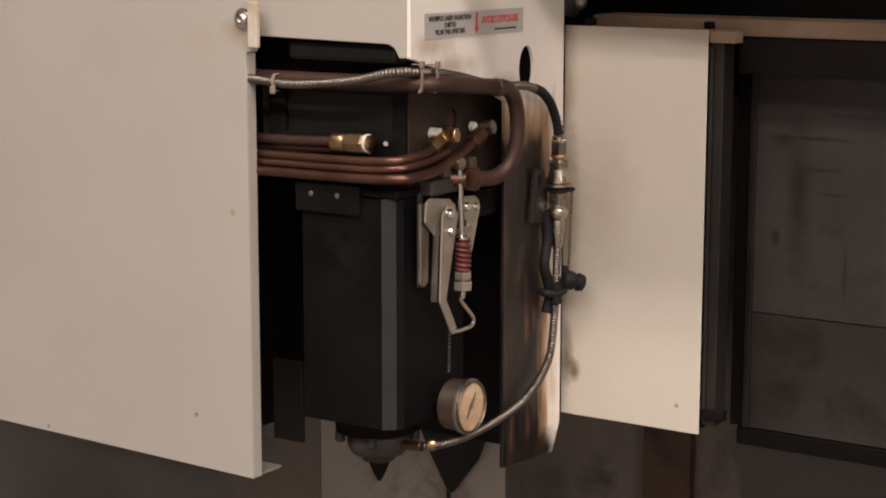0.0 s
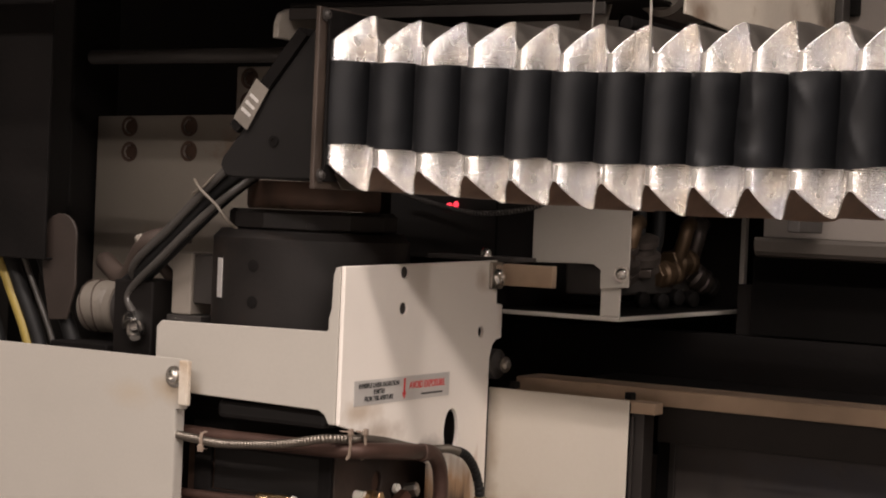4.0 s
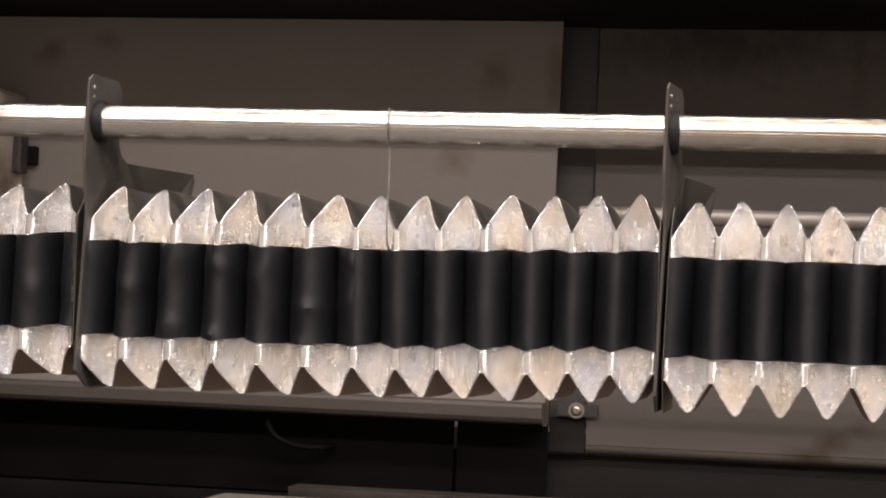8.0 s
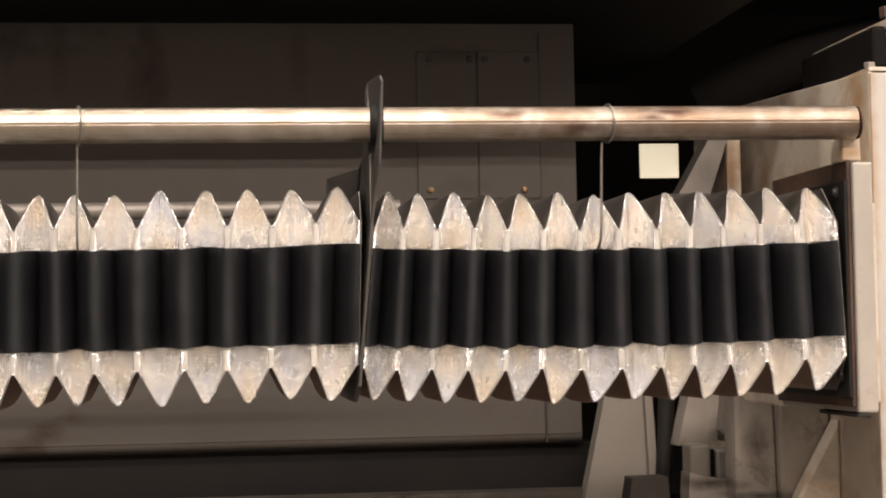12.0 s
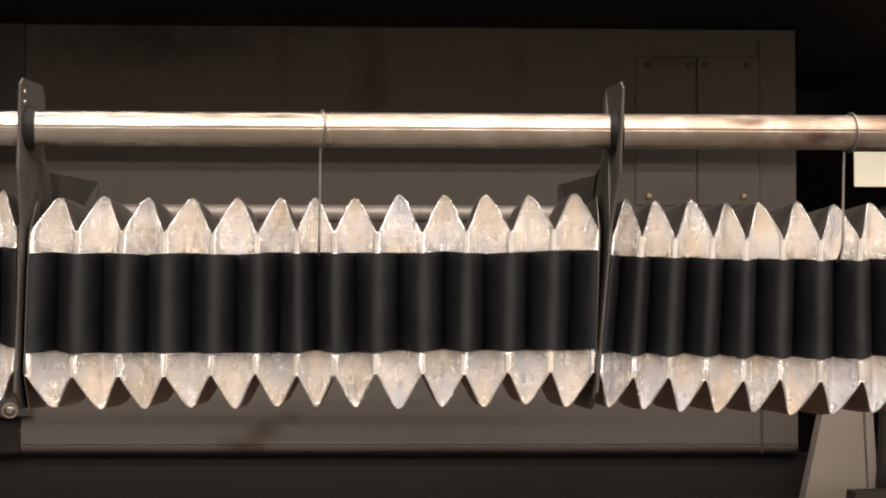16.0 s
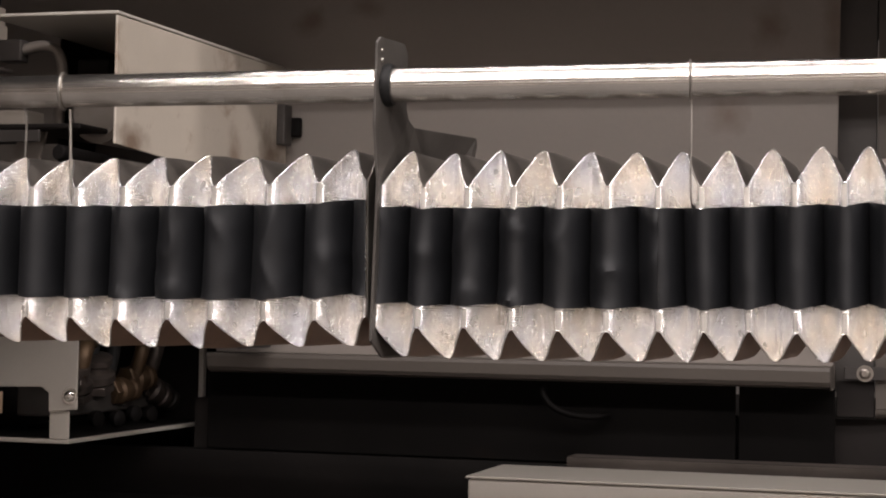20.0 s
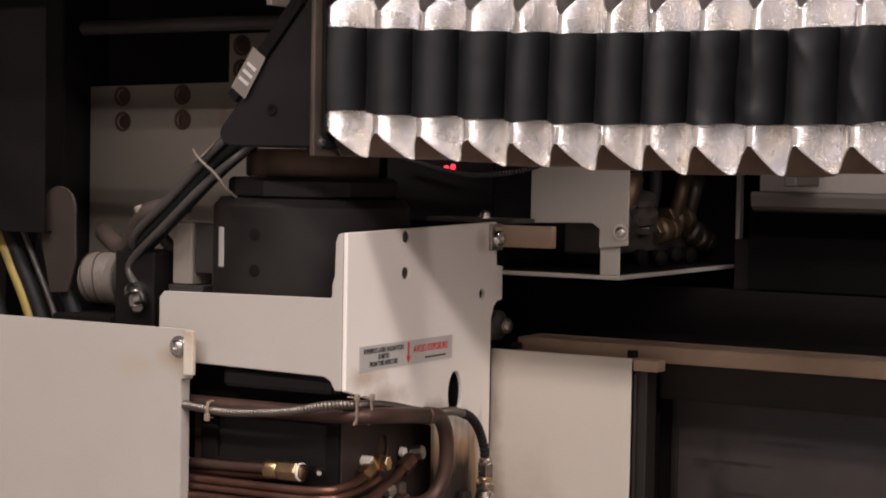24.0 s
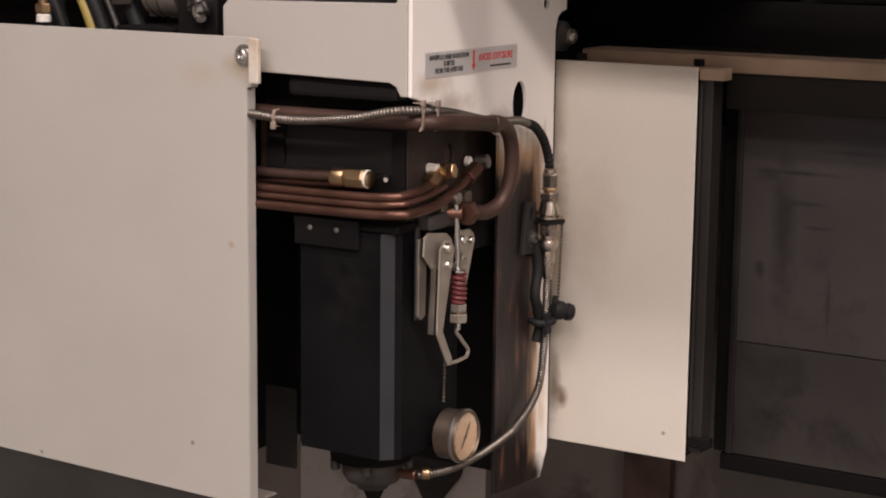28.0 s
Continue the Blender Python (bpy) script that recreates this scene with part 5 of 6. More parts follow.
part("plate", sheet([(0.252, 0.775), (0.286, 0.772), (0.290, 0.80), (0.282, 0.835), (0.262, 0.838), (0.256, 0.80)], -0.131, 0.006, "x", [oval(0.272, 0.822, 0.004, 0.008, 12)]), SOOTY_STEEL, t)
bolt(t, (-0.125, 0.272, 0.793), (1, 0, 0), 0.0075, 0.007, DARK_STEEL)
t = thing("black_cable", "black rubber cable behind the connector", "cable")
part("cable", tube([(-0.126, 0.283, 0.785), (-0.122, 0.284, 0.755), (-0.121, 0.276, 0.725), (-0.121, 0.284, 0.705), (-0.121, 0.289, 0.685), (-0.123, 0.285, 0.665)], 0.0062, 10, 8), RUBBER, t, smooth=True)
STRAP = mat("brown_nylon_strap", (0.26, 0.20, 0.155), 0.5, 0, 0.12, 40, 0.05, 200)
for x, y, z0, z1, way, lbl in ((-0.1195, 0.022, 0.944, 0.973, "x", "brownish cable tie on the hoses"), (-0.1130, 0.041, 0.943, 0.972, "x", "brownish cable tie on the hoses"), (-0.300, -0.0004, 0.938, 0.956, "y", "pale cable tie on the hose")):
    t = thing("cable_tie", lbl, "cable tie", "cable ties")
    if way == "x":
        loop = [(x - 0.004, z0 - 0.002), (x - 0.001, z0), (x, z0 + 0.004), (x + 0.0006, (z0 + z1) / 2), (x, z1 - 0.003), (x - 0.003, z1), (x - 0.012, z1), (x - 0.012, z1 - 0.0012), (x - 0.0035, z1 - 0.0012), (x - 0.0012, z1 - 0.004), (x - 0.0006, (z0 + z1) / 2), (x - 0.0012, z0 + 0.005), (x - 0.004, z0 + 0.001)]
        part("band", sheet(loop, y - 0.0020, 0.0040, "y", bev=0.0002), STRAP, t)
        part("lock", box((x - 0.002, y - 0.003, z1 - 0.004), (x + 0.0022, y + 0.003, z1 + 0.003), 0.001), STRAP, t)
    else:
        loop = [(y + 0.010, z0 - 0.001), (y + 0.002, z0), (y, z0 + 0.003), (y - 0.0006, (z0 + z1) / 2), (y, z1 - 0.003), (y + 0.002, z1), (y + 0.010, z1 + 0.001), (y + 0.010, z1), (y + 0.0026, z1 - 0.0012), (y + 0.0012, z1 - 0.004), (y + 0.0006, (z0 + z1) / 2), (y + 0.0012, z0 + 0.004), (y + 0.0026, z0 + 0.0012), (y + 0.010, z0)]
        part("band", sheet(loop, x - 0.0020, 0.0040, "x", bev=0.0002), STRAP, t)
        part("lock", box((x - 0.003, y - 0.0022, z0 - 0.003), (x + 0.003, y + 0.002, z0 + 0.005), 0.001), STRAP, t)

# toggle latch
t = thing("toggle_latch", "bright zinc toggle latch with a red spring on the housing", "latch")
part("base_plate", sheet([(0.056, 0.820), (0.056, 0.733), (0.064, 0.728), (0.071, 0.733), (0.073, 0.790), (0.115, 0.790), (0.121, 0.815)], -0.1495, 0.004, "x"), BARE, t)
part("hinge_block", box((-0.160, 0.074, 0.826), (-0.142, 0.150, 0.843), 0.003), DARK_STEEL, t)
part("left_ear", sheet([(0.060, 0.800), (0.062, 0.821), (0.070, 0.825), (0.108, 0.820), (0.119, 0.812), (0.121, 0.790), (0.110, 0.780), (0.078, 0.783)], -0.1445, 0.003, "x"), ZINC, t)
part("right_arm", sheet([(0.128, 0.820), (0.158, 0.818), (0.167, 0.812), (0.169, 0.803), (0.152, 0.754), (0.137, 0.756), (0.143, 0.790), (0.130, 0.800)], -0.1445, 0.003, "x"), ZINC, t)
part("lever", sheet([(0.081, 0.789), (0.082, 0.806), (0.092, 0.814), (0.106, 0.813), (0.113, 0.803), (0.090, 0.712), (0.111, 0.677), (0.106, 0.670), (0.101, 0.671), (0.077, 0.711)], -0.1365, 0.0025, "x"), ZINC, t)
part("lever_flange", ringed(bmesh.new(), [[(x, 0.0735, 0.711), (x, 0.0785, 0.790), (x, 0.0800, 0.790), (x, 0.0750, 0.711)] for x in (-0.1440, -0.1370)]), BARE, t)
part("cross_web", box((-0.1440, 0.112, 0.779), (-0.139, 0.150, 0.786), 0.001), BARE, t)
part("handle_loop", tube([(-0.1355, 0.106, 0.6725), (-0.1355, 0.124, 0.6715), (-0.1355, 0.141, 0.6725), (-0.1355, 0.145, 0.6745), (-0.1355, 0.147, 0.6790), (-0.1355, 0.145, 0.6830), (-0.1355, 0.121, 0.7050), (-0.1355, 0.1205, 0.7070), (-0.1355, 0.122, 0.716)], 0.0022, 10, 1), ZINC, t, smooth=True)
for x, y, z, r in ((-0.134, 0.094, 0.806, 0.0060), (-0.134, 0.095, 0.787, 0.0045), (-0.1415, 0.138, 0.808, 0.0052), (-0.1415, 0.156, 0.806, 0.0045)):
    part("rivet", lathe((x - 0.001, y, z), (1, 0, 0), [(0, r), (0.004, r), (0.006, r * 0.7)], 16), CHROME, t, smooth=True)
part("hook_rod", rod((-0.137, 0.119, 0.862), (-0.1365, 0.124, 0.77), 0.0035, 12), CHROME, t, smooth=True)
part("rod_end", lathe((-0.143, 0.119, 0.858), (1, 0, 0), [(0, 0.007), (0.010, 0.007)], 14), BARE, t, smooth=True)
SX, SY = -0.1335, 0.1215
turns = []
for k in range(0, 97):
    a = k / 16 * 2 * math.pi
    turns.append((SX + 0.0072 * math.cos(a), SY + 0.0072 * math.sin(a), 0.773 - 0.033 * k / 96))
part("spring", tube(turns, 0.0024, 8, 1), RED_PAINT, t, "red enamelled coil spring", smooth=True)
part("spring_core", rod((SX, SY, 0.774), (SX, SY, 0.739), 0.0058, 12), RED_PAINT, t, smooth=True)
part("spring_cap", lathe((SX, SY, 0.779), (0, 0, -1), [(0, 0.004), (0.002, 0.009), (0.004, 0.009)], 16), CHROME, t, smooth=True)
part("nut", hexnut((SX, SY, 0.7385), (0, 0, -1), 0.0100, 0.009), ZINC, t)
part("washer", lathe((SX, SY, 0.7292), (0, 0, -1), [(0, 0.008), (0.0015, 0.008)], 16), BRASS, t)
part("nut", hexnut((SX, SY, 0.7275), (0, 0, -1), 0.0108, 0.010), ZINC, t)
part("rod_tip", rod((SX, SY, 0.718), (-0.1345, 0.1215, 0.708), 0.0030, 10), CHROME, t, smooth=True)
for y, z in ((0.107, 0.852), (0.158, 0.852)):
    t = thing("pipe_clip", "small brown steel pipe clip above the latch", "clip", "pipe clips")
    part("body", box((-0.152, y - 0.0065, z - 0.008), (-0.143, y + 0.0065, z + 0.009), 0.002), mat("aged_steel_block", (0.20, 0.155, 0.115), 0.45, 0.6, 0.25, 40, 0.08, 200), t)
    part("foot", box((-0.152, y - 0.006, z - 0.026), (-0.146, y + 0.006, z - 0.008), 0.001), DARK_STEEL, t)
t = thing("bead_chain", "bead chain hanging below the latch handle", "chain")
part("chain", tube([(-0.150, 0.120, 0.672), (-0.150, 0.119, 0.65), (-0.150, 0.1185, 0.622)], 0.0012, 8, 8, ridge=0.0006, every=0.0046), ARMOUR, t, smooth=True)

# ---- mirror block and column over the head ----
blk = thing("mirror_block", "dark grey mirror block with a slanted back on the column", "block")
poly = [(-0.150, 1.235), (-0.150, 1.398), (-0.160, 1.398), (-0.170, 1.392), (-0.284, 1.256), (-0.286, 1.248), (-0.280, 1.238), (-0.270, 1.235)]
part("body", sheet(poly, -0.004, 0.204, "y", bev=0.002), BLACK_PLASTIC, blk)
part("mirror_cap", ringed(bmesh.new(), [[(-0.176, y, 1.386), (-0.262, y, 1.283), (-0.272, y, 1.292), (-0.186, y, 1.395)] for y in (-0.008, 0.206)]), VOID_BLACK, blk)
part("screw_hole", lathe((-0.215, -0.0045, 1.275), (0, -1, 0), [(0, 0.006), (0.0015, 0.006), (0.0016, 0.003), (0.0005, 0.0028)], 16), VOID_BLACK, blk, smooth=True)
part("sticker", ringed(bmesh.new(), [[(-0.238, y, 1.341), (-0.2215, y, 1.329), (-0.2480, y, 1.286), (-0.2665, y, 1.299)] for y in (-0.0092, -0.0088)]), AGED_LABEL, blk, "white type plate with plain bars")
for k in range(3):
    f = 0.3 + 0.2 * k
    a, b2 = Vector((-0.236, -0.0096, 1.337)).lerp(Vector((-0.263, -0.0096, 1.300)), f), Vector((-0.226, -0.0096, 1.329)).lerp(Vector((-0.250, -0.0096, 1.291)), f)
    d = Vector((-0.0022, 0, -0.003))
    part("sticker_bar", ringed(bmesh.new(), [[a + o, b2 + o, b2 + d + o, a + d + o] for o in (Vector((0, 0, 0)), Vector((0, 0.0003, 0)))]), LABEL_SILVER, blk)
fl = thing("bellows_flange", "brown-edged square steel flange of the bellows", "flange")
part("plate", sheet(rect(-0.030, 1.226, 0.214, 1.414), -0.1495, 0.005, "x", [rect(0.03, 1.26, 0.15, 1.37)]), mat("brown_oily_steel", (0.055, 0.040, 0.031), 0.5, 0.1, 0.3, 18, 0.12, 140), fl)
part("clamp_frame", sheet(rect(-0.018, 1.234, 0.202, 1.412), -0.1432, 0.003, "x", [rect(0.01, 1.26, 0.172, 1.385)]), VOID_BLACK, fl)
for y, z in ((-0.020, 1.240), (-0.020, 1.406), (0.200, 1.406)):
    bolt(fl, (-0.1435, y, z), (1, 0, 0), 0.005, 0.005, DARK_STEEL)

col = thing("mirror_column", "dark grey turned column with a brown neck and collar", "column")
cx, cy = -0.262, 0.142
part("neck", lathe((cx, cy, 1.203), (0, 0, 1), [(0, 0.074), (0.003, 0.076), (0.028, 0.076), (0.031, 0.074)], 48), BURNT, col, "oily brown neck ring", smooth=True)
COLUMN_STEEL = mat("sooty_turned_steel", (0.0105, 0.0086, 0.0076), 0.6, 0, 0.35, 10, 0.12, 140, (0.022, 0.015, 0.011), 0.3, 8, spec=0.3)
part("collar", lathe((cx, cy, 1.180), (0, 0, 1), [(0, 0.094), (0.002, 0.096), (0.018, 0.096), (0.022, 0.092)], 12), COLUMN_STEEL, col)
part("drum", lathe((cx, cy, 1.02), (0, 0, 1), [(0, 0.112), (0.150, 0.112), (0.154, 0.108), (0.159, 0.104)], 56), COLUMN_STEEL, col, smooth=True)
for ang, z in ((-89.5, 1.140), (-89.5, 1.100)):
    c, s_ = math.cos(radians(ang)), math.sin(radians(ang))
    part("bore", lathe((cx + 0.1119 * c, cy + 0.1119 * s_, z), (c, s_, 0), [(0, 0.0070), (0.0004, 0.0070), (0.0005, 0.0066)], 18), VOID_BLACK, col, smooth=True)
c, s_ = math.cos(radians(-119)), math.sin(radians(-119))
tag = part("sticker", box((-0.006, -0.0004, -0.022), (0.006, 0.0004, 0.022), 0), LABEL_SILVER, col, "white strip sticker")
tag.matrix_basis = pose(cx + 0.1126 * c, cy + 0.1126 * s_, 1.124, 0, 0, -119 + 90)

wb = thing("cable_clamp", "cream plastic cable clamp block", "clamp")
part("block", box((-0.418, 0.085, 1.076), (-0.390, 0.125, 1.148), 0.002), DIM_CREAM, wb)
part("metal_side", box((-0.3895, 0.09, 1.09), (-0.360, 0.12, 1.146), 0.001), DARK_STEEL, wb)
part("foot", box((-0.42, 0.08, 1.060), (-0.37, 0.13, 1.0755), 0.001), DARK_STEEL, wb)
mo = thing("encoder_motor", "small cream motor with a cable wound round it", "motor")
# the motor's cream is darkened for the shade at this end
part("can", lathe((-0.552, 0.10, 1.077), (1, 0, 0), [(0, 0.027), (0.004, 0.031), (0.038, 0.031), (0.042, 0.029), (0.044, 0.033), (0.054, 0.033), (0.056, 0.028)], 32), mat("shaded_motor_paint", (0.15, 0.132, 0.11), 0.5, 0, 0.12, 12, 0.05, 200, (0.05, 0.038, 0.03), 0.4, 14), mo, smooth=True)
part("flange", lathe((-0.4955, 0.10, 1.077), (1, 0, 0), [(0, 0.032), (0.002, 0.034), (0.010, 0.034), (0.012, 0.030)], 28), DARK_STEEL, mo, smooth=True)
for k, x in enumerate((-0.543, -0.528)):
    ring = [(x + 0.004 * math.sin(a * 2 + k), 0.10 + 0.0316 * math.cos(a), 1.077 + 0.0316 * math.sin(a)) for a in [2 * math.pi * j / 24 for j in range(25)]]
    part("wound_cable", tube(ring, 0.0009, 6, 1), CARD, mo, smooth=True)
part("bracket", box((-0.483, 0.06, 1.0), (-0.425, 0.14, 1.113), 0.002), OILY_BROWN, mo)
part("base", box((-0.57, 0.05, 1.0), (-0.482, 0.15, 1.036), 0.002), VOID_BLACK, mo)
ft = thing("hose_coupling", "shiny chrome hose coupling at the plate corner", "coupling")
part("body", lathe((-0.455, 0.062, 1.072), (0.45, -0.4, -0.6), [(0, 0.010), (0.004, 0.013), (0.016, 0.013), (0.018, 0.009), (0.030, 0.009), (0.034, 0.006)], 20), CHROME, ft, smooth=True)
part("clip", lathe((-0.442, 0.048, 1.058), (1, 0.2, 0.3), [(0, 0.008), (0.002, 0.010), (0.010, 0.010), (0.012, 0.007)], 16), CHROME, ft, smooth=True)

GREY_HOSE = mat("grey_plastic_hose", (0.060, 0.055, 0.050), 0.4, 0, 0.15, 20, 0.05, 200)
for k, (r, m, dz, dy, nm) in enumerate(((0.0085, RUBBER, 0.000, 0.0, "black cable"), (0.0075, RUBBER, 0.018, 0.012, "black cable"), (0.0065, RUBBER, -0.014, 0.010, "black cable"), (0.0050, GREY_HOSE, 0.010, -0.012, "grey plastic hose"), (0.0045, GREY_HOSE, -0.024, -0.008, "grey plastic hose"), (0.0070, CARD, 0.026, 0.02, "brown cable"))):
    t = thing("cable", nm + " climbing to the mirror block", "cable", "cables to the mirror block")
    start = [(-0.50 + 0.012 * k, 0.09 + dy, 1.100 + dz * 0.6)] if k != 4 else [(-0.447, 0.055, 1.072)]
    part("cable", tube(start + [(-0.455 + dz * 0.3, 0.07 + dy, 1.122 + dz), (-0.395 + dz * 0.4, 0.055 + dy, 1.165 + dz), (-0.335 + dz * 0.3, 0.05 + dy, 1.215 + dz), (-0.295 + dz * 0.2, 0.06 + dy, 1.250 + dz), (-0.285, 0.11 + dy, 1.280 + dz)], r, 10, 8), m, t, smooth=True)
t = thing("cable_tie", "pale cable tie round the cable bundle", "cable tie", "cable ties")
part("band", tube([(-0.352, 0.036, 1.232), (-0.338, 0.028, 1.222), (-0.315, 0.030, 1.204), (-0.305, 0.034, 1.190), (-0.300, 0.05, 1.178)], 0.0017, 6, 6), CORD, t, smooth=True)
part("tail", tube([(-0.352, 0.033, 1.216), (-0.335, 0.030, 1.224), (-0.322, 0.034, 1.238)], 0.0014, 6, 6), CORD, t, smooth=True)
t = thing("dark_conduit", "dark brown conduit looping behind the cables", "conduit")
part("tube", tube([(-0.56, 0.13, 1.13), (-0.50, 0.10, 1.112), (-0.462, 0.08, 1.145), (-0.440, 0.075, 1.160), (-0.40, 0.09, 1.170)], 0.012, 12, 8), CARD, t, smooth=True)
part("cap", lathe((-0.452, 0.072, 1.153), (-0.4, -0.2, 0.9), [(0, 0.006), (0.012, 0.006), (0.014, 0.004)], 12), DIM_CREAM, t, smooth=True)

# plate with four mounting holes behind
pl = thing("mounting_plate", "cream mounting plate with four rusty bolt holes", "plate")
HX = ((-0.802, 1.309), (-0.694, 1.311), (-0.801, 1.273), (-0.693, 1.276), (-0.592, 1.378), (-0.592, 1.345))
part("plate", sheet([(-0.862, 1.02), (-0.40, 1.02), (-0.40, 1.396), (-0.614, 1.394), (-0.614, 1.328), (-0.862, 1.323)], 0.45, 0.008, "y", [oval(x, z, 0.010, 0.010, 18) for x, z in HX]), mat("cream_paint_rusted", (0.25, 0.22, 0.185), 0.5, 0, 0.08, 6, 0.06, 200, (0.20, 0.11, 0.06), 0.25, 7), pl)
for x, z in HX:
    part("bolt_head", hexnut((x, 0.453, z), (0, -1, 0), 0.0095, 0.001), BURNT, pl, "rusty recessed bolt")
    part("rust_ring", sheet(oval(x, z, 0.0145, 0.0145, 22), 0.4490, 0.0008, "y", [oval(x, z, 0.0102, 0.0102, 22)], bev=0), BURNT, pl, "rust ring")
t = thing("guide_rod", "dull grey round guide rod", "rod")
part("rod", rod((-0.745, 0.30, 1.394), (-0.16, 0.30, 1.397), 0.0095, 20), DARK_STEEL, t, smooth=True)
part("rod_clamp", box((-0.20, 0.285, 1.38), (-0.165, 0.315, 1.41), 0.002), DARK_STEEL, t)
t = thing("vertical_post", "black steel post beside the mounting plate", "post")
part("post", box((-0.92, 0.40, 0.9), (-0.868, 0.50, 1.9), 0.003), BLACK_PLASTIC, t)
part("edge", box((-0.99, 0.36, 0.9), (-0.985, 0.41, 1.9), 0.001), DARK_STEEL, t)

# hoses and card rising behind the front cover
for k, (x, m, r, nm) in enumerate(((-0.685, YELLOW_HOSE, 0.0075, "yellow hose"), (-0.668, RUBBER, 0.009, "black hose with a pale edge"), (-0.612, RUBBER, 0.0095, "black hose"), (-0.735, RUBBER, 0.009, "black hose"), (-0.645, GREY_HOSE, 0.0035, "grey hose"))):
    t = thing("hose", nm + " rising behind the front cover", "hose", "hoses behind the cover")
    part("hose", tube([(x + 0.07, 0.085, 0.95), (x + 0.050, 0.082, 1.03), (x + 0.014, 0.082, 1.10), (x - 0.030, 0.084, 1.18), (x - 0.085, 0.09, 1.28), (x - 0.16, 0.10, 1.40)], r, 12, 8), m, t, smooth=True)
sk = thing("black_shroud", "black sheet shroud over the hoses", "shroud")
part("sheet", box((-1.05, 0.050, 1.130), (-0.585, 0.054, 1.55), 0.001), VOID_BLACK, sk)
part("bottom_flange", box((-1.05, 0.0545, 1.130), (-0.585, 0.075, 1.1325), 0.0008), VOID_BLACK, sk)
t = thing("card_flap", "brown rounded rubber flap", "flap")
outl = [(-0.588, 1.058), (-0.560, 1.060), (-0.548, 1.10), (-0.549, 1.14)] + [(-0.5745 + 0.026 * math.cos(radians(a)), 1.160 + 0.026 * math.sin(radians(a))) for a in range(0, 181, 20)] + [(-0.603, 1.14), (-0.600, 1.11)]
part("flap", sheet(outl, 0.065, 0.004, "y"), mat("dark_brown_rubber", (0.026, 0.018, 0.014), 0.6, 0, 0.25, 14, 0.1, 160), t)
t = thing("brass_fitting", "brass and white push fitting on the front cover", "fitting")
part("base", lathe((-0.680, 0.045, 1.036), (0, 0, 1), [(0, 0.009), (0.008, 0.009), (0.010, 0.007)], 16), WHITE_BLOCK, t, smooth=True)
part("nut", hexnut((-0.680, 0.045, 1.046), (0, 0, 1), 0.010, 0.012), BRASS, t)
part("neck", lathe((-0.680, 0.045, 1.058), (0, 0, 1), [(0, 0.006), (0.004, 0.006), (0.005, 0.009), (0.013, 0.009), (0.015, 0.006), (0.03, 0.005)], 16), BRASS, t, smooth=True)

# ---- valve tray on the carriage ----
tr = thing("valve_tray", "pale steel valve tray with an open side", "tray")
part("floor", box((-0.18, 0.420, 1.084), (-0.004, 0.826, 1.089), 0.001), CREAM, tr)
# added black sheet that keeps the tray floor dark inside its pale edges
part("liner", box((-0.176, 0.426, 1.0892), (-0.010, 0.820, 1.0902), 0), VOID_BLACK, tr, "black liner added to darken the tray floor")
part("rear_post", box((-0.011, 0.814, 1.0895), (-0.004, 0.826, 1.25), 0.001), CREAM, tr)
part("front_post", box((-0.030, 0.420, 1.0895), (-0.004, 0.423, 1.124), 0.001), CREAM, tr)
part("front_bracket", sheet([(-0.030, 1.122), (0.008, 1.126), (0.008, 1.235), (-0.124, 1.235), (-0.124, 1.150), (-0.040, 1.152), (-0.030, 1.145)], 0.4165, 0.003, "y"), CREAM, tr)
bolt(tr, (-0.001, 0.4165, 1.142), (0, -1, 0), 0.007, 0.006)
part("inner_wall", box((-0.178, 0.823, 1.0895), (-0.012, 0.826, 1.25), 0.001), VOID_BLACK, tr)
part("left_wall", box((-0.182, 0.424, 1.0895), (-0.1785, 0.822, 1.25), 0.001), VOID_BLACK, tr)
va = thing("valve_manifold", "dull brass and steel pneumatic valves inside the tray", "valve")
part("body", box((-0.12, 0.50, 1.11), (-0.06, 0.78, 1.15), 0.003), DARK_STEEL, va)
OLD_STEEL = mat("old_valve_steel", (0.075, 0.062, 0.054), 0.45, 0.6, 0.25, 40, 0.1, 200, (0.07, 0.05, 0.04), 0.45, 30)
OLD_BRASS = mat("old_valve_brass", (0.085, 0.054, 0.030), 0.48, 0.6, 0.25, 40, 0.1, 200, (0.08, 0.045, 0.03), 0.4, 30)
for y, z, r, m in ((0.50, 1.165, 0.016, OLD_STEEL), (0.545, 1.140, 0.021, OLD_STEEL), (0.60, 1.150, 0.024, OLD_STEEL), (0.655, 1.136, 0.018, OLD_BRASS), (0.70, 1.150, 0.020, OLD_BRASS), (0.755, 1.138, 0.019, OLD_STEEL), (0.785, 1.132, 0.017, SOOTY_STEEL)):
    way = (0.25, 0.9, 0.05) if m is OLD_BRASS else (0.15, -0.3, 0.9) if r > 0.0205 else (0.2, 0.8, -0.4)
    part("union", lathe((-0.060, y, z), way, [(0, r * 0.8), (0.004, r), (0.014, r), (0.017, r * 0.72), (0.026, r * 0.70), (0.028, r * 0.85), (0.036, r * 0.85), (0.038, r * 0.5)], 20), m, va, smooth=True)
    part("union_nut", hexnut((-0.060, y, z), -Vector(way), r * 0.95, 0.012), m, va)
for y, m in ((0.535, OLD_BRASS), (0.70, OLD_BRASS), (0.745, OLD_STEEL)):
    part("elbow", tube([(-0.055, y, 1.15), (-0.045, y, 1.185), (-0.047, y + 0.012, 1.200), (-0.055, y + 0.04, 1.204)], 0.010, 12, 6), m, va, smooth=True)
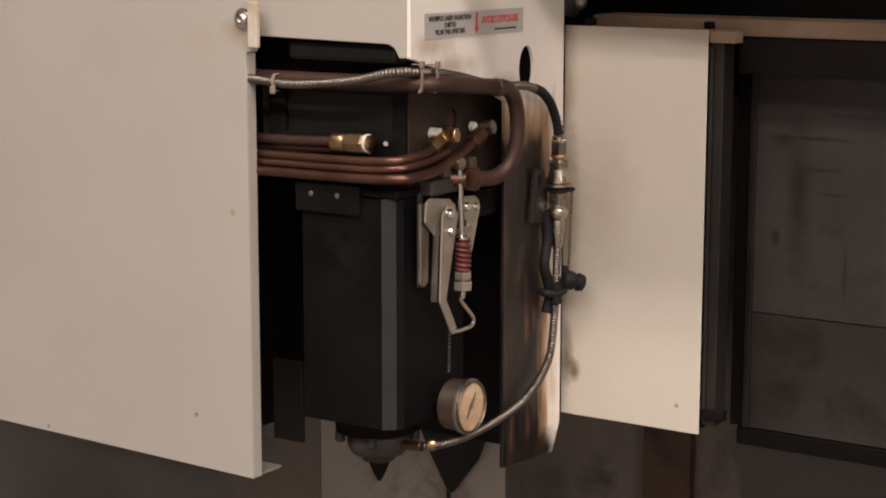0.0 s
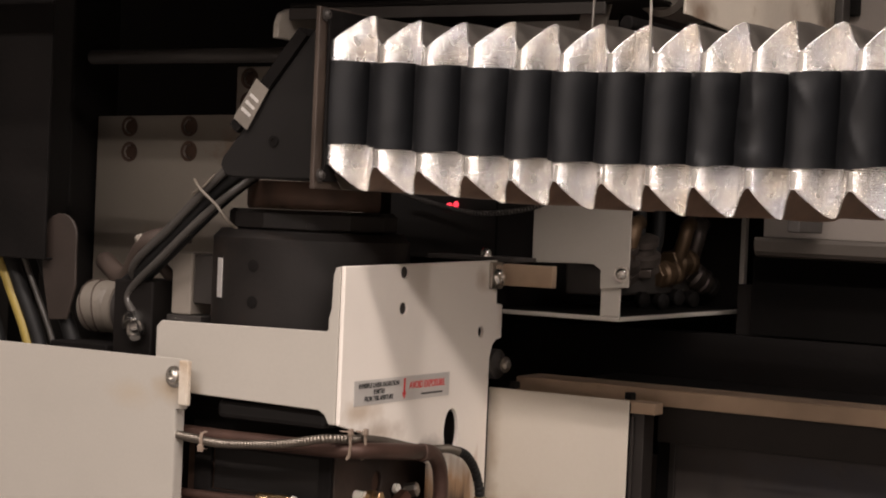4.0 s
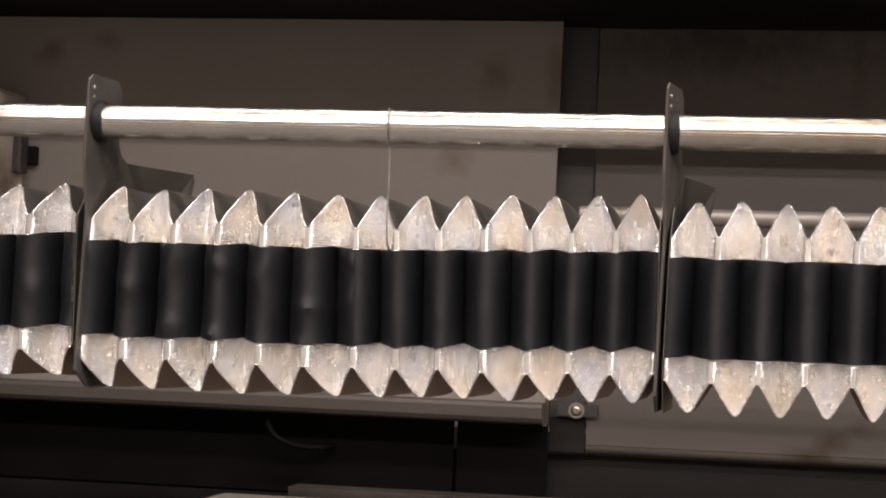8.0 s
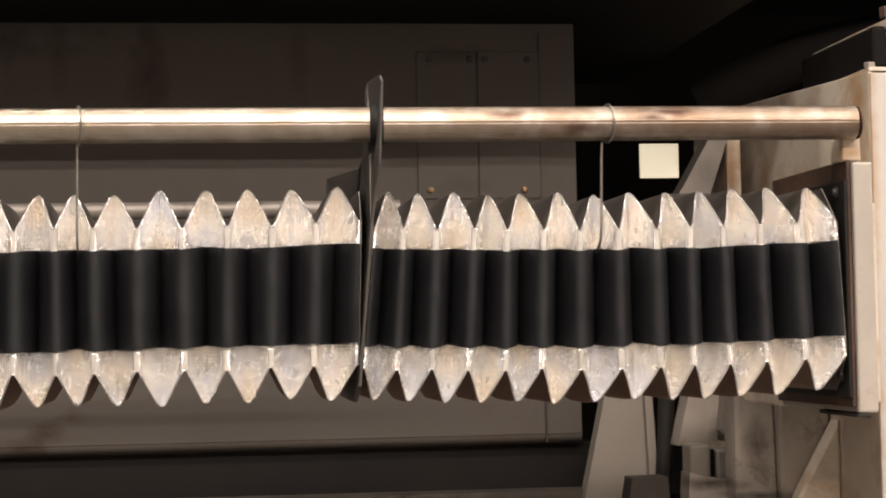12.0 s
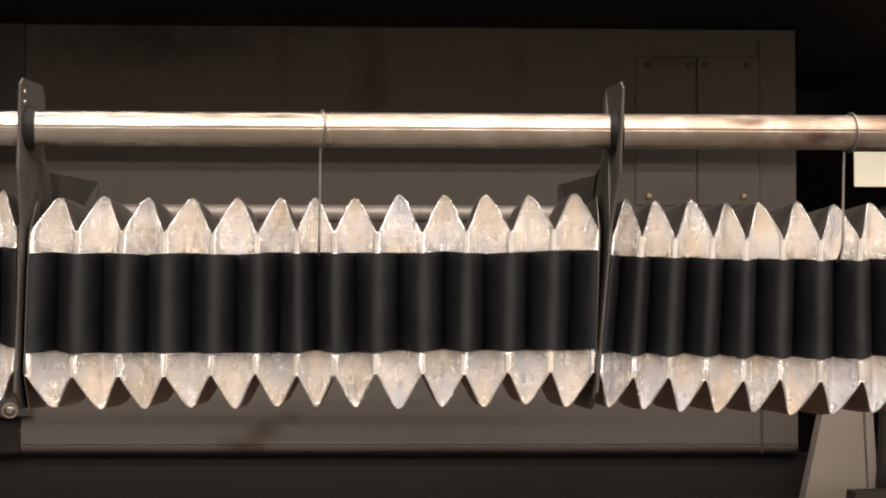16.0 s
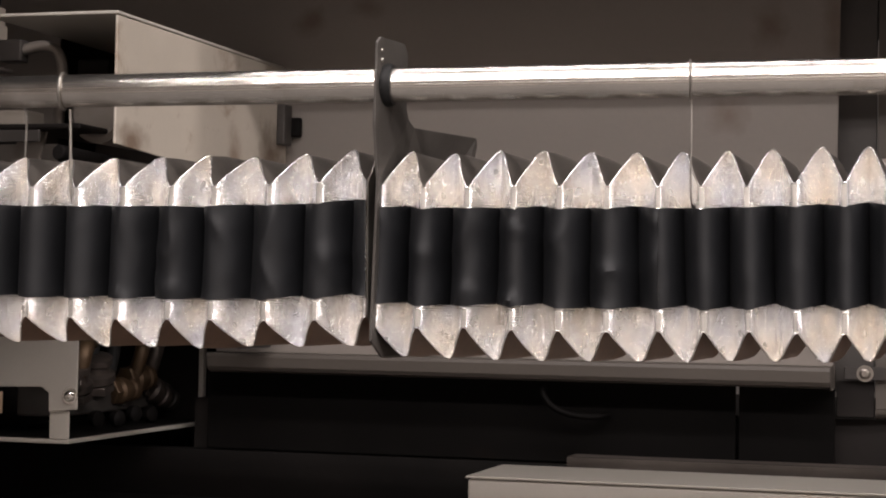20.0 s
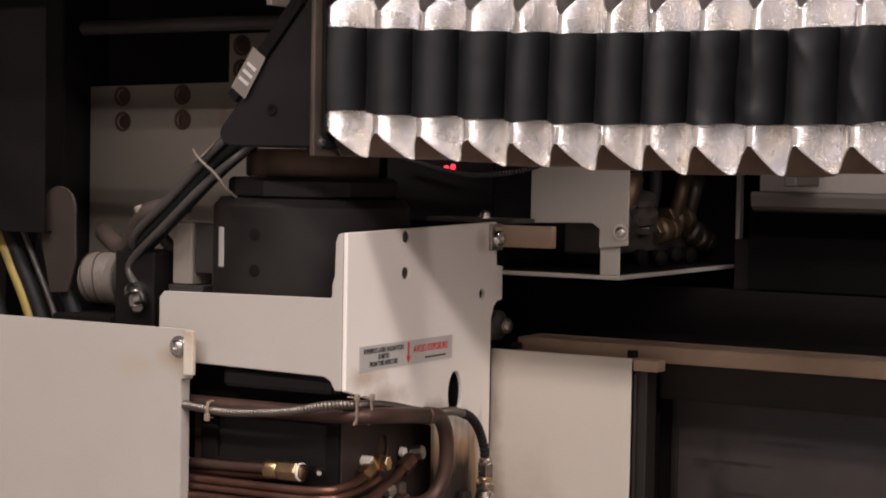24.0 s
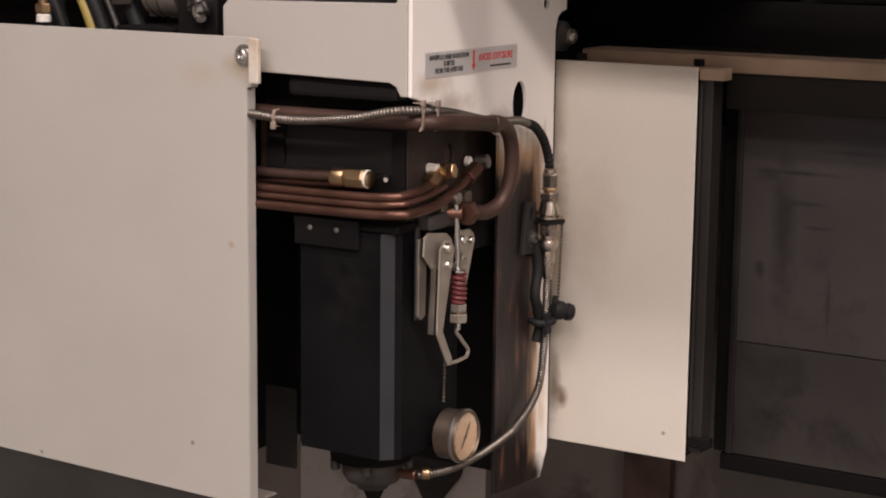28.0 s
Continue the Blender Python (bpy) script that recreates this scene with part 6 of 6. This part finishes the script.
for y in (0.59, 0.65, 0.77):
    part("riser", tube([(-0.07, y, 1.15), (-0.064, y + 0.005, 1.19), (-0.062, y, 1.25)], 0.009, 12, 6), RUBBER if y < 0.7 else OLD_STEEL, va, smooth=True)
for y, z in ((0.57, 1.105), (0.63, 1.102), (0.68, 1.106), (0.73, 1.103)):
    part("banjo", lathe((-0.050, y, z), (1, -0.3, 0), [(0, 0.009), (0.003, 0.011), (0.012, 0.011), (0.015, 0.007)], 14), VOID_BLACK, va, smooth=True)
bb = thing("sensor_box", "black sensor box with a small red light", "box")
part("body", box((-0.34, 0.425, 1.148), (-0.126, 0.52, 1.235), 0.003), BLACK_PLASTIC, bb)
part("led", lathe((-0.250, 0.424, 1.214), (0, -1, 0), [(0, 0.005), (0.002, 0.004)], 12), LED_RED, bb, "lit red lamp")
part("led", lathe((-0.240, 0.424, 1.217), (0, -1, 0), [(0, 0.004), (0.002, 0.003)], 12), LED_RED, bb, "lit red lamp")
t = thing("sensor_cable", "thin armoured cable under the bellows", "cable")
part("cable", tube([(-0.30, 0.39, 1.228), (-0.24, 0.39, 1.214), (-0.19, 0.39, 1.207), (-0.14, 0.40, 1.212), (-0.11, 0.42, 1.222)], 0.0032, 8, 10, ridge=0.0005, every=0.004), DARK_STEEL, t, smooth=True)
t = thing("shelf_angle", "pale oily steel angle above the side plate", "angle")
part("angle", box((-0.24, 0.36, 1.1495), (-0.118, 0.42, 1.155), 0.001), DARK_STEEL, t)
bolt(t, (-0.165, 0.375, 1.155), (0, 0, 1), 0.007, 0.010)

# ---- control box, cover box and brackets over the bellows ----
cb = thing("control_box", "cream control box with green and red lamps on its end", "box")
part("body", box((-0.446, 0.185, 1.528), (-0.058, 0.345, 1.600), 0.002), DIM_CREAM, cb)
part("base_plate", box((-0.450, 0.180, 1.5235), (-0.050, 0.350, 1.5275), 0.001), GREY_PANEL, cb)
part("end_face", sheet(rect(0.187, 1.530, 0.343, 1.578), -0.0575, 0.003, "x"), DIM_CREAM, cb)
part("green_lamp", lathe((-0.0545, 0.211, 1.562), (1, 0, 0), [(0, 0.0038), (0.002, 0.0035), (0.003, 0.002)], 14), LED_GREEN, cb, "lit green lamp", smooth=True)
part("red_lamp", lathe((-0.0545, 0.236, 1.561), (1, 0, 0), [(0, 0.0042), (0.002, 0.0038), (0.003, 0.002)], 14), LED_RED, cb, "lit red lamp", smooth=True)
part("connector", box((-0.0545, 0.196, 1.534), (-0.046, 0.214, 1.553), 0.001), AGED_LABEL, cb)
part("connector", box((-0.0545, 0.224, 1.533), (-0.048, 0.246, 1.547), 0.001), DARK_STEEL, cb)
for y in (0.262, 0.274, 0.286, 0.298):
    for z in (1.540, 1.551):
        part("socket", lathe((-0.0545, y, z), (1, 0, 0), [(0, 0.003), (0.003, 0.003)], 8), DARK_STEEL, cb)
part("gold_block", box((-0.0545, 0.302, 1.533), (-0.050, 0.314, 1.566), 0.001), BURNT, cb)
part("end_connector", box((-0.0545, 0.322, 1.534), (-0.025, 0.342, 1.560), 0.002), DARK_STEEL, cb)
for x, y in ((-0.083, 0.186), (-0.30, 0.186), (-0.37, 0.186), (-0.43, 0.186), (-0.06, 0.30)):
    part("foot_screw", lathe((x, y + 0.006, 1.5235), (0, 0, -1), [(0, 0.005), (0.004, 0.006), (0.008, 0.005), (0.009, 0.003)], 14), CHROME, cb, smooth=True)
part("hanger_frame", box((-0.46, 0.30, 1.600), (-0.05, 0.32, 1.672), 0.001), VOID_BLACK, cb)
t = thing("plug_lead", "grey plug lead bent over the control box end", "cable")
part("lead", tube([(-0.028, 0.332, 1.548), (-0.006, 0.335, 1.553), (0.012, 0.338, 1.548), (0.020, 0.34, 1.53), (0.018, 0.342, 1.50), (0.014, 0.345, 1.46)], 0.0065, 12, 8), GREY_CAST, t, smooth=True)

COVER_SPOTTED = stained(mat("cream_paint_spotted", (0.46, 0.415, 0.35), 0.45, 0, 0.08, 6, 0.06, 220, (0.20, 0.13, 0.075), 0.40, 9), [((0.17, 0.22, 1.43), (1, 0.05, 0.025), (0.12, 0.07, 0.04), 0.8), ((0.17, 0.50, 1.43), (1, 0.03, 0.05), (0.16, 0.10, 0.06), 0.7), ((0.17, 0.62, 1.44), (1, 0.06, 0.06), (0.10, 0.06, 0.035), 0.8)])
wc = thing("carriage_cover", "cream painted carriage cover with an open front", "cover")
part("right_side", sheet([(0.180, 1.424), (0.674, 1.402), (0.674, 1.562), (0.180, 1.561)], 0.167, 0.003, "x"), COVER_SPOTTED, wc)
part("top", box((0.015, 0.180, 1.5625), (0.170, 0.674, 1.566), 0.001), CREAM, wc)
part("left_side", box((0.012, 0.348, 1.40), (0.0145, 0.674, 1.566), 0.001), VOID_BLACK, wc)
part("inner_back", box((0.015, 0.50, 1.40), (0.1665, 0.505, 1.562), 0.001), VOID_BLACK, wc)
part("hinge", box((0.1705, 0.636, 1.462), (0.182, 0.662, 1.515), 0.002), DARK_STEEL, wc, "dark steel hinge")
part("latch", box((0.172, 0.663, 1.475), (0.192, 0.6745, 1.50), 0.002), VOID_BLACK, wc, "black latch")
part("support_leg", box((0.150, 0.56, 1.20), (0.166, 0.644, 1.3945), 0.002), DARK_STEEL, wc)
t = thing("drive_motor", "dim grey motor inside the carriage cover", "motor")
part("can", lathe((0.085, 0.30, 1.47), (0, 1, 0), [(0, 0.028), (0.006, 0.034), (0.10, 0.034), (0.105, 0.03)], 28), GREY_CAST, t, smooth=True)
part("mount", box((0.03, 0.406, 1.41), (0.14, 0.412, 1.53), 0.002), DARK_STEEL, t)
part("cap", box((0.065, 0.29, 1.504), (0.105, 0.33, 1.53), 0.003), VOID_BLACK, t)
sh = thing("carriage_shelf", "dark steel shelf under the control box", "shelf")
part("plate", box((-0.375, 0.235, 1.446), (0.10, 0.42, 1.452), 0.002), OILY_BROWN, sh)
part("lip", box((-0.375, 0.2345, 1.432), (0.05, 0.2380, 1.4455), 0.001), DARK_STEEL, sh)
part("post", box((-0.36, 0.38, 1.40), (-0.33, 0.41, 1.4455), 0.002), DARK_STEEL, sh)
part("rounded_end", sheet([(0.216, 1.408), (0.36, 1.408), (0.36, 1.445), (0.238, 1.445), (0.222, 1.438), (0.216, 1.425)], -0.384, 0.008, "x"), DIM_CREAM, sh)
part("white_bracket", box((-0.07, 0.255, 1.4525), (0.02, 0.30, 1.470), 0.002), DIM_CREAM, sh, "cream bracket")
part("gusset", ringed(bmesh.new(), [[(-0.25, y, 1.4525), (-0.12, y, 1.4525), (-0.20, y, 1.520)] for y in (0.33, 0.336)]), DIM_CREAM, sh)
t = thing("slide_tube", "dark steel slide tube running back under the cover", "tube")
part("tube", rod((0.10, 0.185, 1.416), (0.180, 0.62, 1.392), 0.0085, 16), VOID_BLACK, t, smooth=True)
t = thing("gusset_plate", "pale triangular gusset under the shelf", "plate")
part("plate", sheet([(-0.005, 1.385), (0.030, 1.385), (0.045, 1.4455), (0.010, 1.4455)], 0.26, 0.004, "y"), GREY_CAST, t)

# ---- right end: machine column and bellows mount ----
co_ = thing("machine_column", "cream machine column with rust-stained side", "column")
part("front", sheet(rect(2.128, 0.0, 2.9, 1.538), 0.231, 0.004, "y"), COLUMN_PAINT, co_)
part("side", sheet([(0.2355, 0.0), (0.95, 0.0), (0.95, 1.575), (0.2355, 1.540)], 2.128, 0.004, "x"), CREAM_RUST, co_)
part("top", box((2.1285, 0.2355, 1.5405), (2.9, 0.95, 1.545), 0.001), CREAM_RUST, co_)
part("cap_bolt", hexnut((2.133, 0.245, 1.545), (0, 0, 1), 0.006, 0.006), GREY_CAST, co_)
ex = thing("slatted_cover", "cream ribbed way cover on top of the column", "cover")
for k in range(4):
    z = 1.5465 + 0.0140 * k
    part("slat", box((2.157, 0.25 + 0.002 * (k % 2), z), (2.6, 0.50, z + 0.0115), 0.0015), CREAM_RUST, ex)
part("core", box((2.16, 0.256, 1.5462), (2.6, 0.49, 1.602), 0.001), BURNT, ex)
part("end_plate", box((2.139, 0.252, 1.546), (2.1565, 0.49, 1.592), 0.004), VOID_BLACK, ex, "dark steel end plate")
part("cap_screw", hexnut((2.162, 0.27, 1.603), (0, 0, 1), 0.007, 0.012), BURNT, ex)
t = thing("rag_bundle", "brown crumpled rag beside the way cover", "rag")
bm = bmesh.new()
bmesh.ops.create_icosphere(bm, subdivisions=3, radius=0.02)
for v in bm.verts:
    v.co *= 1 + 0.5 * noise.noise(v.co * 60)
    v.co = Vector((2.225 + v.co.x * 1.4, 0.24 + v.co.y * 0.2, 1.552 + v.co.z * 0.45))
part("rag", bm, CARD, t, smooth=True)
mt = thing("bellows_mount", "grey steel end mount holding pipe and bellows", "mount")
part("bellows_plate", sheet(rect(-0.006, 1.205, 0.20, 1.405), 2.012, 0.003, "x", [rect(0.03, 1.26, 0.15, 1.36)]), BLACK_PLASTIC, mt)
part("plate", sheet(rect(-0.004, 1.196, 0.222, 1.4235), 2.0155, 0.004, "x", [rect(0.03, 1.26, 0.15, 1.36)]), BURNT, mt)
part("block", box((2.0200, -0.008, 1.191), (2.039, 0.222, 1.421), 0.002), mat("pale_grey_mount_paint", (0.40, 0.365, 0.32), 0.45, 0, 0.12, 9, 0.06, 160, (0.24, 0.17, 0.10), 0.35, 10), mt)
part("foot_edge", box((2.018, -0.009, 1.187), (2.031, 0.10, 1.1905), 0.001), SOOTY_STEEL, mt)
part("side_block", box((2.0160, 0.2235, 1.19), (2.1275, 0.35, 1.40), 0.003), CREAM_RUST, mt)
part("pipe_bracket", box((2.012, -0.004, 1.4225), (2.030, 0.03, 1.445), 0.002), CREAM_RUST, mt)
part("pipe_cap", lathe((2.0245, -0.010, 1.4572), (1, 0, 0), [(0, 0.0150), (0.001, 0.0150), (0.002, 0.013)], 32), BURNT, mt, smooth=True)
part("back_arm", box((2.0395, 0.10, 1.36), (2.050, 0.2230, 1.405), 0.003), CREAM_RUST, mt)
for z in (1.225, 1.395):
    bolt(mt, (2.0115, 0.014, z), (-1, 0, 0), 0.004, 0.004, DARK_STEEL)
wi = thing("far_window", "far warm-lit opening in the machine wall", "window")
part("pane", sheet(rect(2.084, 1.503, 2.144, 1.555), 1.10, 0.004, "y"), glow("lit_opening", (0.80, 0.70, 0.54), 0.75), wi)
t = thing("frame_strut", "cream rusty diagonal frame strut", "strut")
part("strut", ringed(bmesh.new(), [[(2.014, y, 1.44), (2.054, y, 1.44), (2.085, y, 1.53), (2.066, y, 1.53)] for y in (0.60, 0.64)]), GREY_CAST, t)
part("upright", box((2.076, 0.60, 1.0), (2.094, 0.66, 1.515), 0.002), CREAM_RUST, t)
part("foot", box((2.0, 0.596, 1.40), (2.06, 0.66, 1.44), 0.002), DARK_STEEL, t)
t = thing("lower_frame", "dusty cream and grey frame castings under the mount", "frame")
GRIME = stained(mat("grimy_casting", (0.34, 0.30, 0.26), 0.5, 0.1, 0.25, 14, 0.15, 120, (0.05, 0.035, 0.028), 0.5, 16), [((2.045, 0.40, 1.14), (0.02, 1, 0.04), (0.03, 0.022, 0.018), 0.7), ((2.0, 0.46, 1.095), (0.05, 1, 0.010), (0.012, 0.010, 0.009), 0.9), ((2.05, 0.46, 1.082), (0.05, 1, 0.008), (0.012, 0.010, 0.009), 0.9)])
part("left_web", ringed(bmesh.new(), [[(1.918, y, 1.19), (1.966, y, 1.19), (1.972, y, 1.04), (1.885, y, 1.04)] for y in (0.62, 0.65)]), DIM_CREAM, t)
part("web_edge", ringed(bmesh.new(), [[(1.9665, y, 1.19), (1.976, y, 1.19), (1.984, y, 1.04), (1.9725, y, 1.04)] for y in (0.61, 0.65)]), DIM_CREAM, t)
part("curve_web", tube([(1.992, 0.60, 1.22), (1.990, 0.60, 1.16), (1.986, 0.60, 1.10), (1.980, 0.60, 1.03)], 0.010, 14, 6), SOOTY_STEEL, t, smooth=True)
part("cone_casting", ringed(bmesh.new(), [[(2.006, y, 1.20), (2.042, y, 1.20), (2.038, y, 1.137), (1.990, y, 1.132), (1.996, y, 1.16)] for y in (0.54, 0.58)]), GRIME, t)
part("cone_face", ringed(bmesh.new(), [[(2.044, y, 1.20), (2.060, y, 1.20), (2.060, y, 1.138), (2.046, y, 1.136), (2.036, y, 1.15)] for y in (0.52, 0.56)]), GREY_CAST, t)
part("valve_body", box((1.991, 0.49, 1.085), (2.016, 0.53, 1.136), 0.004), DIM_CREAM, t)
part("valve_cap", box((2.022, 0.49, 1.085), (2.046, 0.53, 1.130), 0.004), GREY_CAST, t)
part("valve_slot", box((2.018, 0.492, 1.085), (2.021, 0.52, 1.13), 0.001), VOID_BLACK, t)
part("mid_casting", sheet([(2.020, 1.00), (2.078, 1.00), (2.070, 1.09), (2.066, 1.21), (2.021, 1.21)], 0.40, 0.05, "y", bev=0.004), GRIME, t)
part("dark_casting", sheet([(2.069, 1.00), (2.127, 1.00), (2.127, 1.21), (2.067, 1.21)], 0.385, 0.06, "y", bev=0.003), GRIME, t)
part("right_casting", sheet([(2.062, 1.05), (2.082, 1.090), (2.110, 1.14), (2.127, 1.17), (2.127, 1.00), (2.062, 1.00)], 0.355, 0.028, "y", bev=0.003), CREAM_RUST, t)
part("grimy_arm", ringed(bmesh.new(), [[(1.977, y, 1.107), (2.094, y, 1.080), (2.094, y, 1.03), (1.972, y, 1.03)] for y in (0.44, 0.48)]), GRIME, t)
part("dark_step", ringed(bmesh.new(), [[(1.905, y, 1.104), (1.946, y, 1.105), (1.952, y, 1.03), (1.893, y, 1.03)] for y in (0.42, 0.46)]), SOOTY_CAST, t)
ar = thing("gloom_arm", "dark curved machine arm in the gloom", "arm")
part("arm", tube([(2.15, 1.0, 1.60), (2.21, 0.98, 1.63), (2.31, 0.95, 1.67), (2.46, 0.9, 1.70)], 0.035, 16, 8), VOID_BLACK, ar, smooth=True)
ar = thing("far_beam", "far dim cream beam end in the dark", "beam")
part("beam", box((2.12, 1.36, 1.752), (2.19, 1.42, 1.772), 0.003), GREY_CAST, ar)
